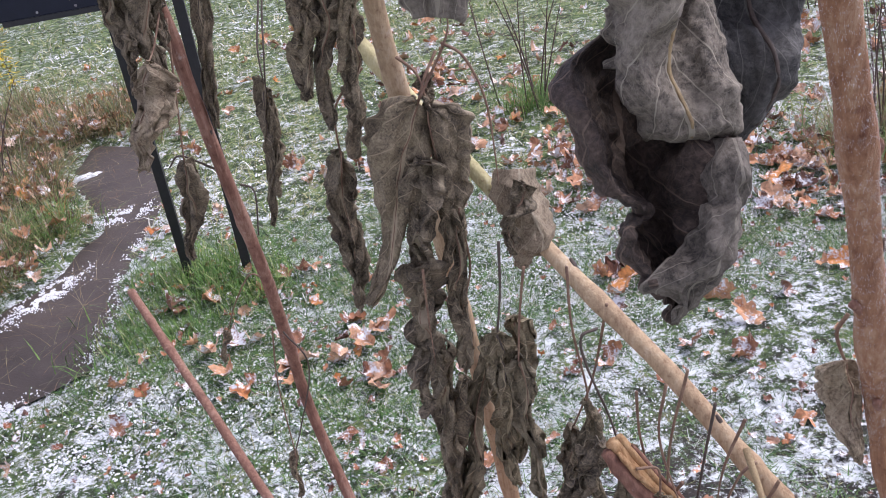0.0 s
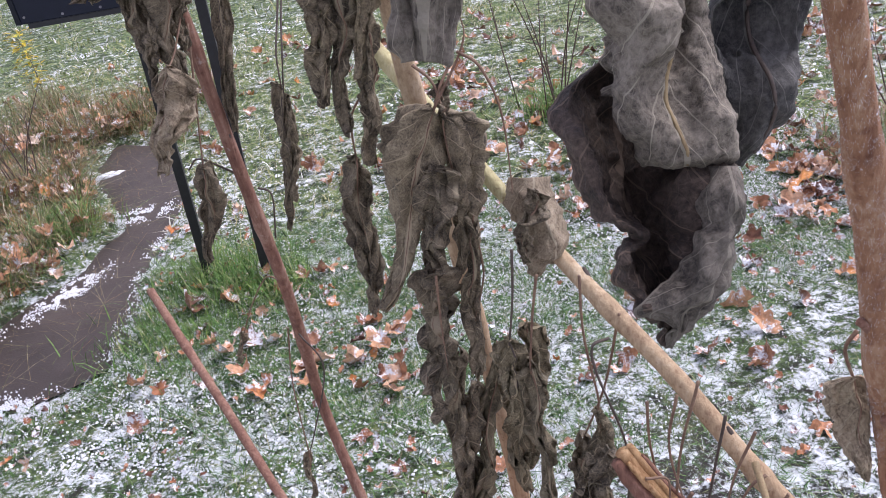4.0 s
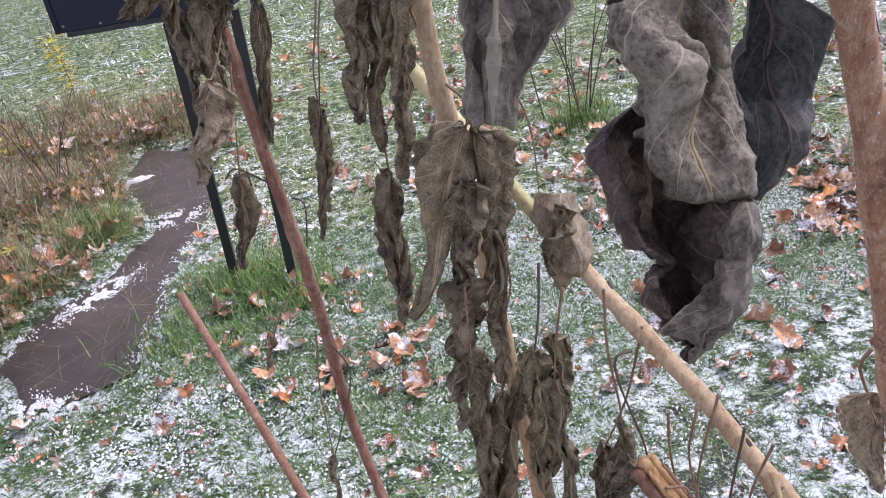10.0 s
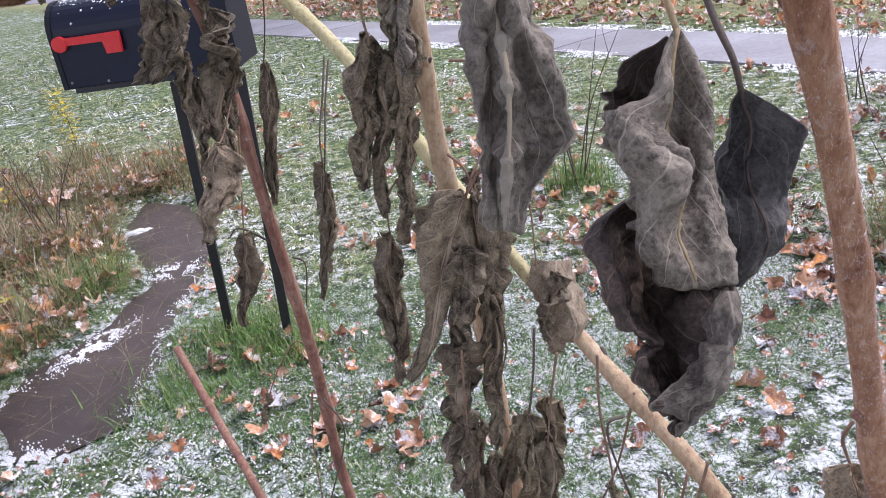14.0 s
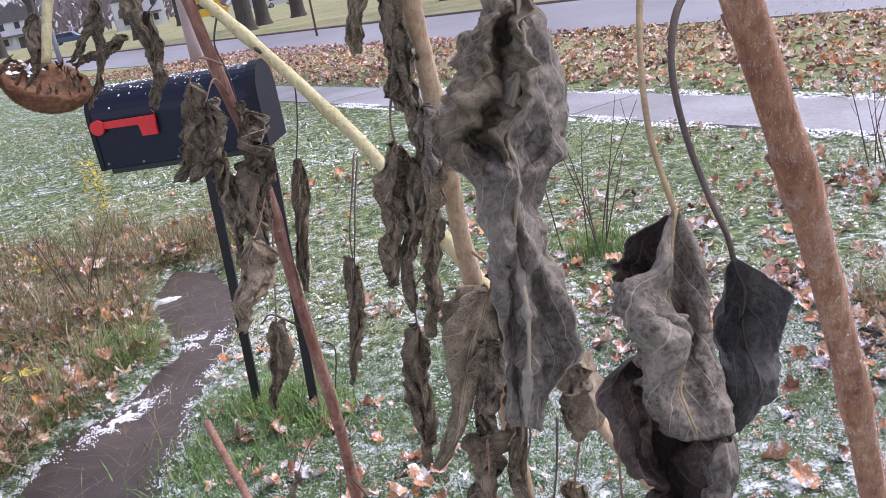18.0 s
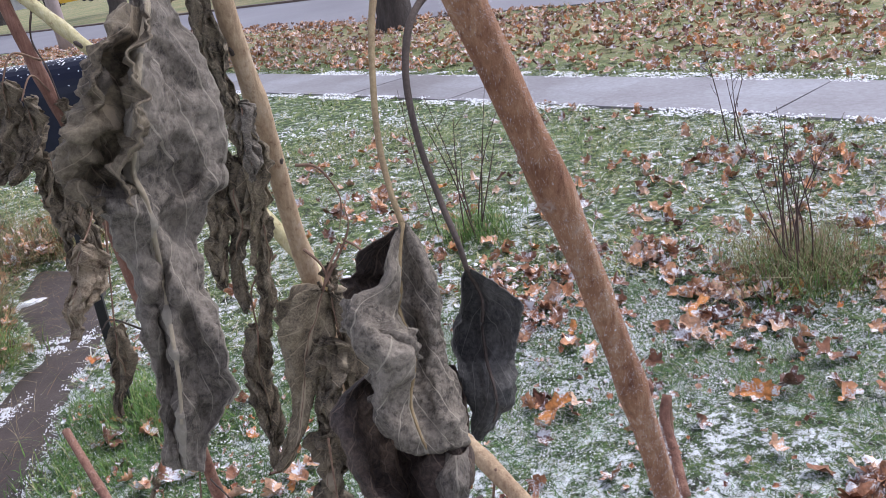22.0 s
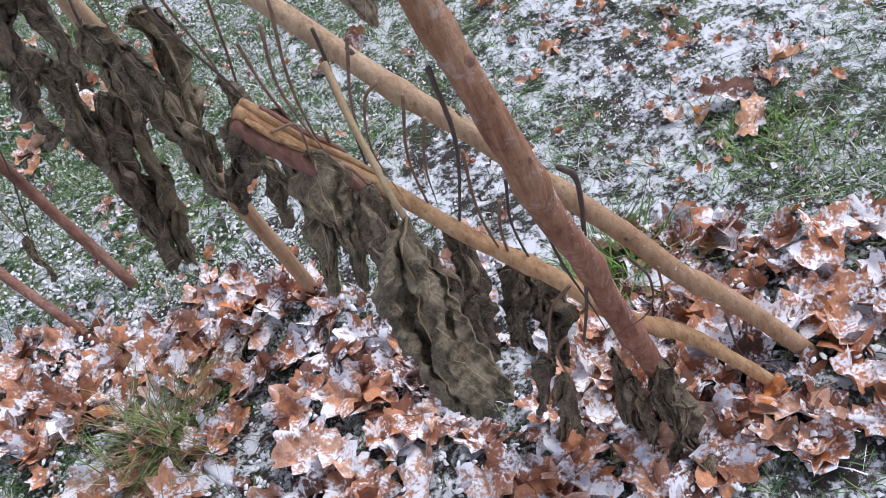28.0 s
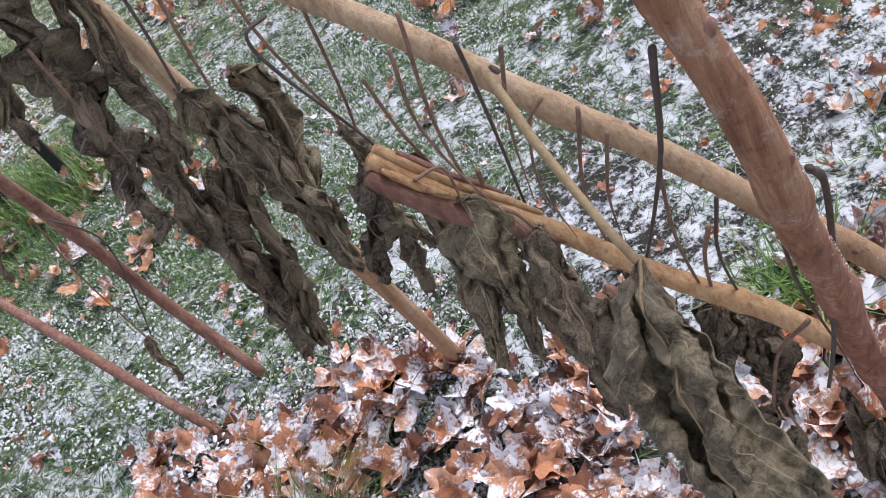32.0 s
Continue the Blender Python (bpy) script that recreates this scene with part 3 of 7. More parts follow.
def lawn_height(x, y):
    r = math.hypot(x, y - 2)
    h = (0.012 * noise.noise(Vector((x * 3, y * 3, 0))) + 0.02 * noise.noise(Vector((x * 0.7, y * 0.7, 4)))) * max(0, 1 - r / 9)
    p = path_near(x, y) if r < 6 else 9
    if p < 0.06:
        h -= 0.03 * min(1, (0.06 - p) / 0.06)
    return h + fall(y)


def spaced(near, far, step, grow):
    out, x = [], 0.0
    while x < near:
        out.append(x)
        x += step
    while x < far:
        out.append(x)
        step *= grow
        x += step
    return out + [far]


half_x = spaced(2.6, 2500, 0.05, 1.3)
xs = [-x for x in half_x[:0:-1]] + half_x
ys = [-y + 0.4 for y in spaced(0.6, 300, 0.1, 1.5)[:0:-1]] + [y + 0.4 for y in spaced(4.4, 3000, 0.05, 1.28)]
gv, gf = sheet(xs, ys, lawn_height)
ground = tagged(new("ground", mesh_of("ground", gv, gf, LAWN)), "lawn of green and straw grass dusted with snow", "lawn", kind="structure")

pv, pf = [], []
fine_mid = smooth_line([(x, y, 0) for x, y in PATH_MID], 60)
for i, c in enumerate(fine_mid):
    t = (fine_mid[min(i + 1, 59)] - fine_mid[max(i - 1, 0)]).normalized()
    k = i / 59 * (len(PATH_HALF) - 1)
    j = min(int(k), len(PATH_HALF) - 2)
    w = PATH_HALF[j] + (PATH_HALF[j + 1] - PATH_HALF[j]) * (k - j)
    for s in range(9):
        u = s / 4 - 1
        q = c + Vector((t.y, -t.x, 0)) * (w * u * (1.05 + 0.35 * noise.noise(c * 5 + Vector((u, 0, 0)))))
        pv.append((q.x, q.y, fall(q.y) - 0.012 - 0.016 * (abs(u) ** 4) + 0.004 * noise.noise(q * 9)))
for i in range(59):
    for s in range(8):
        pf.append((i * 9 + s, i * 9 + s + 1, (i + 1) * 9 + s + 1, (i + 1) * 9 + s))
tagged(new("path", mesh_of("path", pv, pf, PATH_SOIL)), "narrow damp brown soil path through the lawn", "path", kind="structure")


KERB = mottled("dirty_kerb", [(0.3, (0.10, 0.07, 0.055)), (0.7, (0.22, 0.17, 0.14))], 3, 0.8)
pavement = tagged(new("pavement"), "wet grey concrete pavement edged with snow", "pavement", kind="structure")
SLAB = flat_patch("slab", [(-0.46, -0.745), (0.46, -0.745), (0.46, 0.745), (-0.46, 0.745)], 0.012, CONCRETE, 0.05)
for i in range(-7, 12):
    slab = part("slab", SLAB, pavement)
    slab.matrix_world = Matrix.Translation((5.40 * 0.774 - 0.634 * (i * 1.5 + 0.2), 5.40 * 0.634 + 0.774 * (i * 1.5 + 0.2), fall(5.40 * 0.634 + 0.774 * (i * 1.5 + 0.2)) + 0.002 * (i % 3))) @ pose(0, 0, 0, -math.degrees(math.atan(0.037 / (1 + math.exp(5 - 5.40 * 0.634 - 0.774 * (i * 1.5 + 0.2))))), 0, 0) @ pose(0, 0, 0, 0, 0, 39.3)


ROAD_NEAR, ROAD_FAR = 11.35, 17.9


def ribbon(name, near, far, rise, thick, mat):
    """A long strip beside the street that follows the fall of the ground; near and far are its distances across the pavement line."""
    v, f = [], []
    steps = [-90, -60, -40, -25, -15, -10, -7, -5, -3, -2, -1, 0, 1, 2, 3, 4, 5, 6, 7, 8, 10, 12, 15, 20, 25, 30, 40, 60, 90, 130, 180]
    for k in steps:
        for d, dz in ((near, -thick), (near, 0), (far, 0), (far, -thick)):
            x, y = d * 0.700 - 0.714 * k, d * 0.714 + 0.700 * k
            v.append((x, y, fall(y) + rise + dz))
    for k in range(len(steps) - 1):
        for q in range(4):
            a, b = k * 4 + q, k * 4 + (q + 1) % 4
            f.append((a, b, b + 4, a + 4))
    return mesh_of(name, v, f, mat, False)


road = tagged(new("road", ribbon("road", ROAD_NEAR, ROAD_FAR, 0.02, 0.04, ASPHALT)), "wet grey asphalt street", "road", kind="structure")
kerb = tagged(new("kerb", ribbon("kerb", ROAD_FAR, ROAD_FAR + 0.25, 0.08, 0.2, KERB)), "low concrete kerb along the far side of the street", "kerb", kind="structure")


# ---- sunflower stalks ----
def plant(label):
    return thing("sunflower_plant", label, "sunflower plant", "dead sunflower plants")


fuzzy = plant("thick hairy red-brown dead sunflower stalk with large grey hanging leaves")
E_LINE = [(0.428, 0.490, -0.020), (0.403, 0.464, 0.120), (0.377, 0.438, 0.260), (0.349, 0.414, 0.400), (0.328, 0.382, 0.540), (0.297, 0.342, 0.680), (0.276, 0.317, 0.820), (0.253, 0.331, 0.960), (0.222, 0.301, 1.100), (0.192, 0.265, 1.240), (0.157, 0.228, 1.380), (0.114, 0.185, 1.520), (0.073, 0.146, 1.640), (0.038, 0.114, 1.740)]
rod("stem", E_LINE, [0.0165, 0.0165, 0.016, 0.0155, 0.0148, 0.0138, 0.0112, 0.0102, 0.0102, 0.0106, 0.0106, 0.0102], STALK_RED, fuzzy, sides=20, steps=90, rough=0.08, ridges=0.06, knots=(0.18, 0.3, 0.42, 0.52, 0.6, 0.7, 0.8))



def scars(parent, line, spots, r, seed, mat):
    """Dark leaf scars and short dry stubs at the knots of a stalk."""
    rng = random.Random(seed)
    pts = smooth_line(line, 200)
    for f in spots:
        i = int(f * 198) + 1
        c, t = pts[i], (pts[i + 1] - pts[i - 1]).normalized()
        u = t.cross(Vector((0.13, 0.21, 0.97))).normalized()
        a = rng.uniform(0, 6.28)
        d = u * math.cos(a) + t.cross(u) * math.sin(a)
        rod("leaf_scar", [c + d * r * 0.6 - t * r * 0.9, c + d * r * 0.92, c + d * r * rng.uniform(1.1, 1.35) + t * r * rng.uniform(0.2, 0.7)], [r * 0.3, r * 0.36, r * 0.16], mat, parent, sides=8, steps=8, rough=0.3, seed=seed)


scars(fuzzy, E_LINE, (0.10, 0.2, 0.27, 0.36, 0.44, 0.5, 0.57, 0.63, 0.7, 0.76, 0.81, 0.86, 0.91, 0.96), 0.0125, 5, STALK_RUST)
leaning = plant("leaning tan dead sunflower stalk with a drooping brown seed head")
C_LINE = [(0.654, 0.447, -0.020), (0.587, 0.465, 0.100), (0.529, 0.480, 0.200), (0.465, 0.492, 0.300), (0.412, 0.511, 0.400), (0.351, 0.534, 0.500), (0.290, 0.565, 0.600), (0.220, 0.598, 0.700), (0.149, 0.660, 0.800), (0.056, 0.757, 0.900), (-0.033, 0.860, 1.000), (-0.245, 1.021, 1.289), (-0.334, 1.099, 1.380), (-0.434, 1.133, 1.495), (-0.534, 1.133, 1.612), (-0.610, 1.112, 1.664), (-0.664, 1.080, 1.661), (-0.709, 1.059, 1.624), (-0.732, 1.028, 1.527)]
c_fine = smooth_line(C_LINE, 61)
rod("stem", c_fine[:34], [0.0145, 0.0145, 0.014, 0.013, 0.012, 0.0105], STALK_TAN, leaning, sides=18, steps=70, rough=0.08, ridges=0.05, knots=(0.26, 0.5, 0.7, 0.88))
rod("upper_stem", c_fine[33:], [0.0105, 0.0102, 0.0095, 0.0085, 0.0072], STALK_PALE, leaning, "pale yellow arching upper stem", sides=18, steps=80, rough=0.08, ridges=0.05, knots=(0.08, 0.24, 0.4, 0.55, 0.74))

scars(leaning, C_LINE, (0.08, 0.15, 0.22, 0.29, 0.35, 0.41, 0.5, 0.57, 0.64, 0.72, 0.8), 0.0115, 6, PETIOLE_DARK)
upright = plant("upright pale dead sunflower stalk hung with blackened leaves")
D_LINE = [(-0.072, 1.024, -0.020), (-0.076, 1.003, 0.150), (-0.085, 0.995, 0.300), (-0.094, 0.985, 0.500), (-0.101, 0.975, 0.650), (-0.111, 0.952, 0.850), (-0.120, 0.921, 1.030), (-0.129, 0.873, 1.220), (-0.126, 0.826, 1.370), (-0.131, 0.784, 1.510), (-0.128, 0.737, 1.680), (-0.124, 0.690, 1.850)]
rod("stem", D_LINE, [0.014, 0.014, 0.0135, 0.013, 0.012], STALK_TAN, upright, sides=16, steps=70, rough=0.08, ridges=0.05, knots=(0.2, 0.4, 0.6, 0.75))

scars(upright, D_LINE, (0.2, 0.35, 0.5, 0.6, 0.7, 0.8, 0.9), 0.0115, 7, PETIOLE_DARK)
rusty = plant("slim rust-brown dead sunflower stalk with limp dark leaves")
B_LINE = [(-0.457, 1.296, -0.020), (-0.510, 1.360, 0.286), (-0.498, 1.316, 0.507), (-0.474, 1.229, 0.714), (-0.465, 1.166, 0.900), (-0.468, 1.138, 1.100), (-0.476, 1.135, 1.289), (-0.503, 1.131, 1.450), (-0.525, 1.130, 1.591), (-0.546, 1.131, 1.720), (-0.576, 1.133, 1.900)]
rod("stem", B_LINE, [0.0125, 0.012, 0.011, 0.010, 0.0095], STALK_RUST, rusty, sides=14, steps=70, rough=0.1, ridges=0.05, knots=(0.2, 0.38, 0.55, 0.7))

scars(rusty, B_LINE, (0.12, 0.25, 0.36, 0.47, 0.6, 0.7, 0.82), 0.0095, 8, PETIOLE_DARK)
stub = plant("broken-off slim brown sunflower stump with a splintered top")
A_LINE = [(-0.540, 1.160, -0.020), (-0.690, 1.370, 0.095), (-0.812, 1.546, 0.191), (-0.940, 1.728, 0.286), (-1.064, 1.905, 0.380)]
rod("stem", A_LINE, [0.011, 0.0115, 0.0115], STALK_RUST, stub, sides=12, steps=30, rough=0.1, ridges=0.05, knots=(0.4, 0.75))

snapped = plant("snapped sunflower stalk lying over with a torn tan break")
G_LINE = [(0.561, 0.426, 0.020), (0.513, 0.441, 0.100), (0.450, 0.458, 0.200), (0.369, 0.464, 0.300), (0.310, 0.487, 0.400), (0.234, 0.522, 0.500), (0.166, 0.559, 0.600), (0.097, 0.582, 0.700), (0.064, 0.591, 0.760)]
rod("stem", G_LINE, [0.010, 0.0105, 0.0115, 0.0122, 0.0115, 0.0105, 0.0098, 0.0095, 0.0085], STALK_GOLD, snapped, sides=14, steps=80, rough=0.16, ridges=0.14, knots=(0.3, 0.55))
ACROSS, FRONT = Vector((0.806, 0.423, 0.415)), Vector((0.138, -0.815, 0.563))
# two strips of bark peeled off above the break, and the folded red-brown half below it
for k, (side, front, start, stop, r, mat, words) in enumerate((
    (0.0105, 0.002, 8.0, 6.15, 0.0062, STALK_GOLD, "pale torn fibre at the break"),
    (0.0155, 0.004, 7.7, 6.5, 0.0034, STALK_RUST, "thin strip of peeled bark"),
    (-0.0135, 0.002, 7.95, 5.8, 0.0105, STALK_RUST, "split red-brown bark folded at the break"),
    (-0.004, 0.010, 7.8, 6.9, 0.0042, STALK_GOLD, "pale torn fibre at the break"))):
    pts = []
    for j in range(6):
        s = start + (stop - start) * j / 5
        q = Vector(G_LINE[int(s)]).lerp(Vector(G_LINE[min(8, int(s) + 1)]), s - int(s))
        lift = side * (1.0 if j < 4 else 1.12 if side > 0 else 1.0 - 0.4 * (j - 3))
        pts.append(q + ACROSS * lift + FRONT * front)
    rod("split_bark", pts, [r * 0.6, r, r, r * 0.95, r * 0.8, r * 0.3], mat, snapped, words, sides=11, steps=30, rough=0.3, ridges=0.2, seed=k)

# leaves of the hairy stalk
BIG, SIDE, HANG, FORK = (0.050, 0.115, 1.466), (0.078, 0.119, 1.435), (-0.016, 0.023, 1.611), (0.181, 0.285, 0.811)
draped(fuzzy, BIG, 0.00231, BLADE_GREY, 3.1,
       (-0.5, (-0.6, 0), (-0.4, 0), (-0.2, 0), (0, 0), (0.2, 0), (0.5, 0), (0.7, 0.2), (1, 0.4)),
       (5.5, (-2, 0), (-3.5, -0.5), (-3.3, -1.5), (-2, -1), (0, 0.5), (1.5, 0), (3.5, -0.5), (4.7, 0.5)),
       (11.5, (-3.5, 0), (-5, -0.5), (-4.5, -1.5), (-2.5, -2), (0.5, 1), (3, 0), (5, -1), (7, 1)),
       (16, (-7.5, 1), (-11.9, -0.5), (-10, -2.5), (-3.5, -1), (0.5, 1), (4, -0.5), (6.3, -1), (8.1, 1)),
       (21, (-9.5, 1), (-12.5, -1.5), (-8.5, -4.5), (-2.5, -2), (1.5, 1.5), (5, -1), (7, -1), (8.6, 1)),
       (26, (-9, 0), (-10.5, -3), (-5.5, -6), (0.7, -4), (1.5, 1), (5, -0.5), (7.3, 0), (8.3, 2)),
       (30, (-5, 0), (-7.3, -2), (-4.5, -5), (-0.3, -4), (2, 0), (5.5, -1), (8, -0.5), (9.3, 2)),
       (35, (-5.5, -1), (-7.3, -2), (-5.5, -4), (-2, -2.5), (2, -1), (6, -2), (9, -1), (11.2, 2)),
       (40, (-6, -1), (-7.9, -2), (-5.5, -3.5), (-1.5, -2.5), (2.5, -2), (6.5, -3), (10, -2), (12.2, 2)),
       (44.2, (-3.5, 0), (-4.7, -1.5), (-3, -3), (0, -3), (3.5, -3), (7, -3.5), (10.5, -2.5), (12.7, 1.5)),
       (47.3, (-2, 0.5), (-2.5, -1), (-1, -2.5), (1.5, -2.5), (4.5, -3), (7.5, -3), (10.7, -2), (13.1, 1)),
       (48.3, (-1, 2), (-1.3, 1), (0, 0), (2.5, 0), (5, 0), (8, 0), (10.5, 0), (12.5, 2)),
       (46, (-0.7, 4), (-0.7, 3), (0.5, 2.5), (2.5, 2.5), (5, 2.5), (7.7, 2.5), (10, 2.5), (11.7, 3.5)), crisp=0.5, nu=84, nv=150, rib=PETIOLE_PALE, label="large grey crumpled leaf with a rolled edge and pale ribs")
# lower half and back lobe, coloured dark for the shade in the fold
draped(fuzzy, BIG, 0.00231, BLADE_UMBER_SHADE, 7.7,
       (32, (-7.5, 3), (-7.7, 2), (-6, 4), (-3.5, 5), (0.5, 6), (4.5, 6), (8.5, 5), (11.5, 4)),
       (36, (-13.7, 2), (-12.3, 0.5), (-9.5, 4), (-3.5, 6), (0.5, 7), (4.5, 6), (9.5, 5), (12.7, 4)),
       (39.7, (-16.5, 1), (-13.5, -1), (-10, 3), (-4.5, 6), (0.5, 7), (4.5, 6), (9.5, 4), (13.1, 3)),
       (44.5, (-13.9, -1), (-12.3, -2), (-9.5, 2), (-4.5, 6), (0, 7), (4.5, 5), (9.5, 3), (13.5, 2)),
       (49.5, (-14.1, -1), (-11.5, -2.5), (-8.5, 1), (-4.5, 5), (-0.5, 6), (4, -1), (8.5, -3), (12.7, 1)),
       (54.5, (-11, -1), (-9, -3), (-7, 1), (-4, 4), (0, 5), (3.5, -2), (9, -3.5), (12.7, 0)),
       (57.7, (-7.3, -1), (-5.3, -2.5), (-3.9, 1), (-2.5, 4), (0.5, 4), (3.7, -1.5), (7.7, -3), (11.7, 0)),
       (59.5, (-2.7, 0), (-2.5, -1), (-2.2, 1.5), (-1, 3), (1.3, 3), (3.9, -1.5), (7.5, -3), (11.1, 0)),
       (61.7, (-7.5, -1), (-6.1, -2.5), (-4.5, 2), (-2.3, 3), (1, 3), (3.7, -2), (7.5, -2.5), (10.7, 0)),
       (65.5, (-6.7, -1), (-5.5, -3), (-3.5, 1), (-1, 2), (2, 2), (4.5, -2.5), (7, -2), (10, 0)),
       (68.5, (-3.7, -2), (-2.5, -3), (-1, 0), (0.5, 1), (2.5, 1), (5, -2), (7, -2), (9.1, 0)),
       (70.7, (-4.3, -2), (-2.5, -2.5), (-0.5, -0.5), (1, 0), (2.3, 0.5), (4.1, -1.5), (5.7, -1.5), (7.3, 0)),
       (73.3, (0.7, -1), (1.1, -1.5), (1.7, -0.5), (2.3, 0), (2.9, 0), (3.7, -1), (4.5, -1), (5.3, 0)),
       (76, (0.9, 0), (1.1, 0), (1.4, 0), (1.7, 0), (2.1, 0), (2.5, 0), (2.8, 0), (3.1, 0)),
       (77.5, (1.4, 0), (1.5, 0), (1.6, 0), (1.7, 0), (1.8, 0), (1.9, 0), (2, 0), (2.1, 0)), crisp=0.8, nu=84, nv=140, label="torn lower half of the crumpled leaf, hollow shade in its colour")
draped(fuzzy, BIG, 0.00231, BLADE_UMBER_SHADE, 5.2,
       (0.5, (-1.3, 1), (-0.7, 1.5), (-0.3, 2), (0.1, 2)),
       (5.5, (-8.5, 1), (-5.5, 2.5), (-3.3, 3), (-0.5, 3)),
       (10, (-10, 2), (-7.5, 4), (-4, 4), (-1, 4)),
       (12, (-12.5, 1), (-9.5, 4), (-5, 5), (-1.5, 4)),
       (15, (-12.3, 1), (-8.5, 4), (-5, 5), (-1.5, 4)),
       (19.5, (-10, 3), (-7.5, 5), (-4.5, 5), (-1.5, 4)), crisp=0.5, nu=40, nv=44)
draped(fuzzy, BIG, 0.00231, BLADE_GREY, 8.3,
       (48.5, (5.5, 1), (7, -1), (9, -3), (11, -2), (12.5, 0)),
       (52.5, (3, 0), (6, -3), (8.5, -5), (11.3, -3), (12.9, 0)),
       (57, (6, -2), (7.5, -5), (9, -4), (11, -3), (12.7, 0)),
       (60, (4, -3), (6, -5), (8.3, -4.5), (10.5, -2), (12.1, -1)),
       (63.5, (2.7, -2), (4.7, -5), (6.7, -4), (9, -3), (10.5, 0)),
       (67.5, (-2.5, -3), (2, -4.5), (5.5, -4), (8, -3), (9.9, 0)),
       (70.3, (-4.3, -2.5), (0, -4), (3, -3), (5.5, -3), (7.7, 0)),
       (73, (1.1, -2), (1.9, -3), (2.9, -2), (4, -2), (5.5, 0)),
       (77.3, (1.3, -1), (1.5, -1), (1.7, -1), (1.9, -1), (2.1, 0)), crisp=0.7, nu=50, nv=56, label="grey crinkled tail of the crumpled leaf")
draped(fuzzy, BIG, 0.00231, BLADE_GREY, 14.2,
       (15.1, (-13, 0), (-12.3, -3), (-10.7, -3), (-9.5, 0)),
       (18, (-12.7, 0), (-11.3, -5), (-8, -6), (-5.3, -1)),
       (21, (-12.3, 0), (-9.5, -6), (-5, -7), (-1.7, -2)),
       (24, (-10, 0), (-7, -7), (-2, -8), (0.7, -2)),
       (27, (-7.5, 0), (-4.5, -7), (-0.5, -8), (1.3, -2)),
       (30, (-7.3, 0), (-5, -6), (-2, -6), (0.3, -2)),
       (33.5, (-7.7, 0), (-6, -4), (-3.5, -4), (-1.3, -1)),
       (37.5, (-8.1, 0), (-6.7, -3), (-5, -3), (-3.5, 0)), nu=56, nv=70, crisp=1.5, deep=1.0, label="crinkled rolled edge of the crumpled leaf")
draped(fuzzy, SIDE, 0.00238, BLADE_SLATE, 9.4,
       (-0.2, (-0.3, 0), (-0.1, 0), (0, 0), (0.2, 0), (0.5, 0)),
       (3.5, (-0.8, 1), (0, 2), (1.8, 1.5), (4, 0), (6.2, -1)),
       (7.3, (-1.2, 1), (0.5, 3), (4, 2), (8, 0), (11.3, -2)),
       (11.5, (-2, 1.5), (0, 4), (4, 3), (8.5, 0), (10.9, -1)),
       (17.5, (-3, 1), (0, 4), (4.5, 3), (8.5, 1), (10.3, 0)),
       (21.3, (-3.2, 0.5), (0, 1.8), (4, 0.8), (7.5, -0.4), (10, 0)),
       (26.5, (-1.2, 1), (1.5, 0), (5, -1), (8, -1), (10.3, 0.5)),
       (31.5, (0.3, 1.5), (2.5, 0), (5, -0.5), (7.2, 0), (8.8, 1)),
       (35.5, (0.8, 2), (2.2, 1), (3.5, 0.5), (4.7, 1), (5.6, 1.5)),
       (37.9, (1.2, 2), (1.7, 1.5), (2, 1.5), (2.3, 1.5), (2.7, 2)), crisp=0.5, nu=64, nv=90, rib=PETIOLE_DARK, label="dark blue-grey cupped leaf with pale ribs")
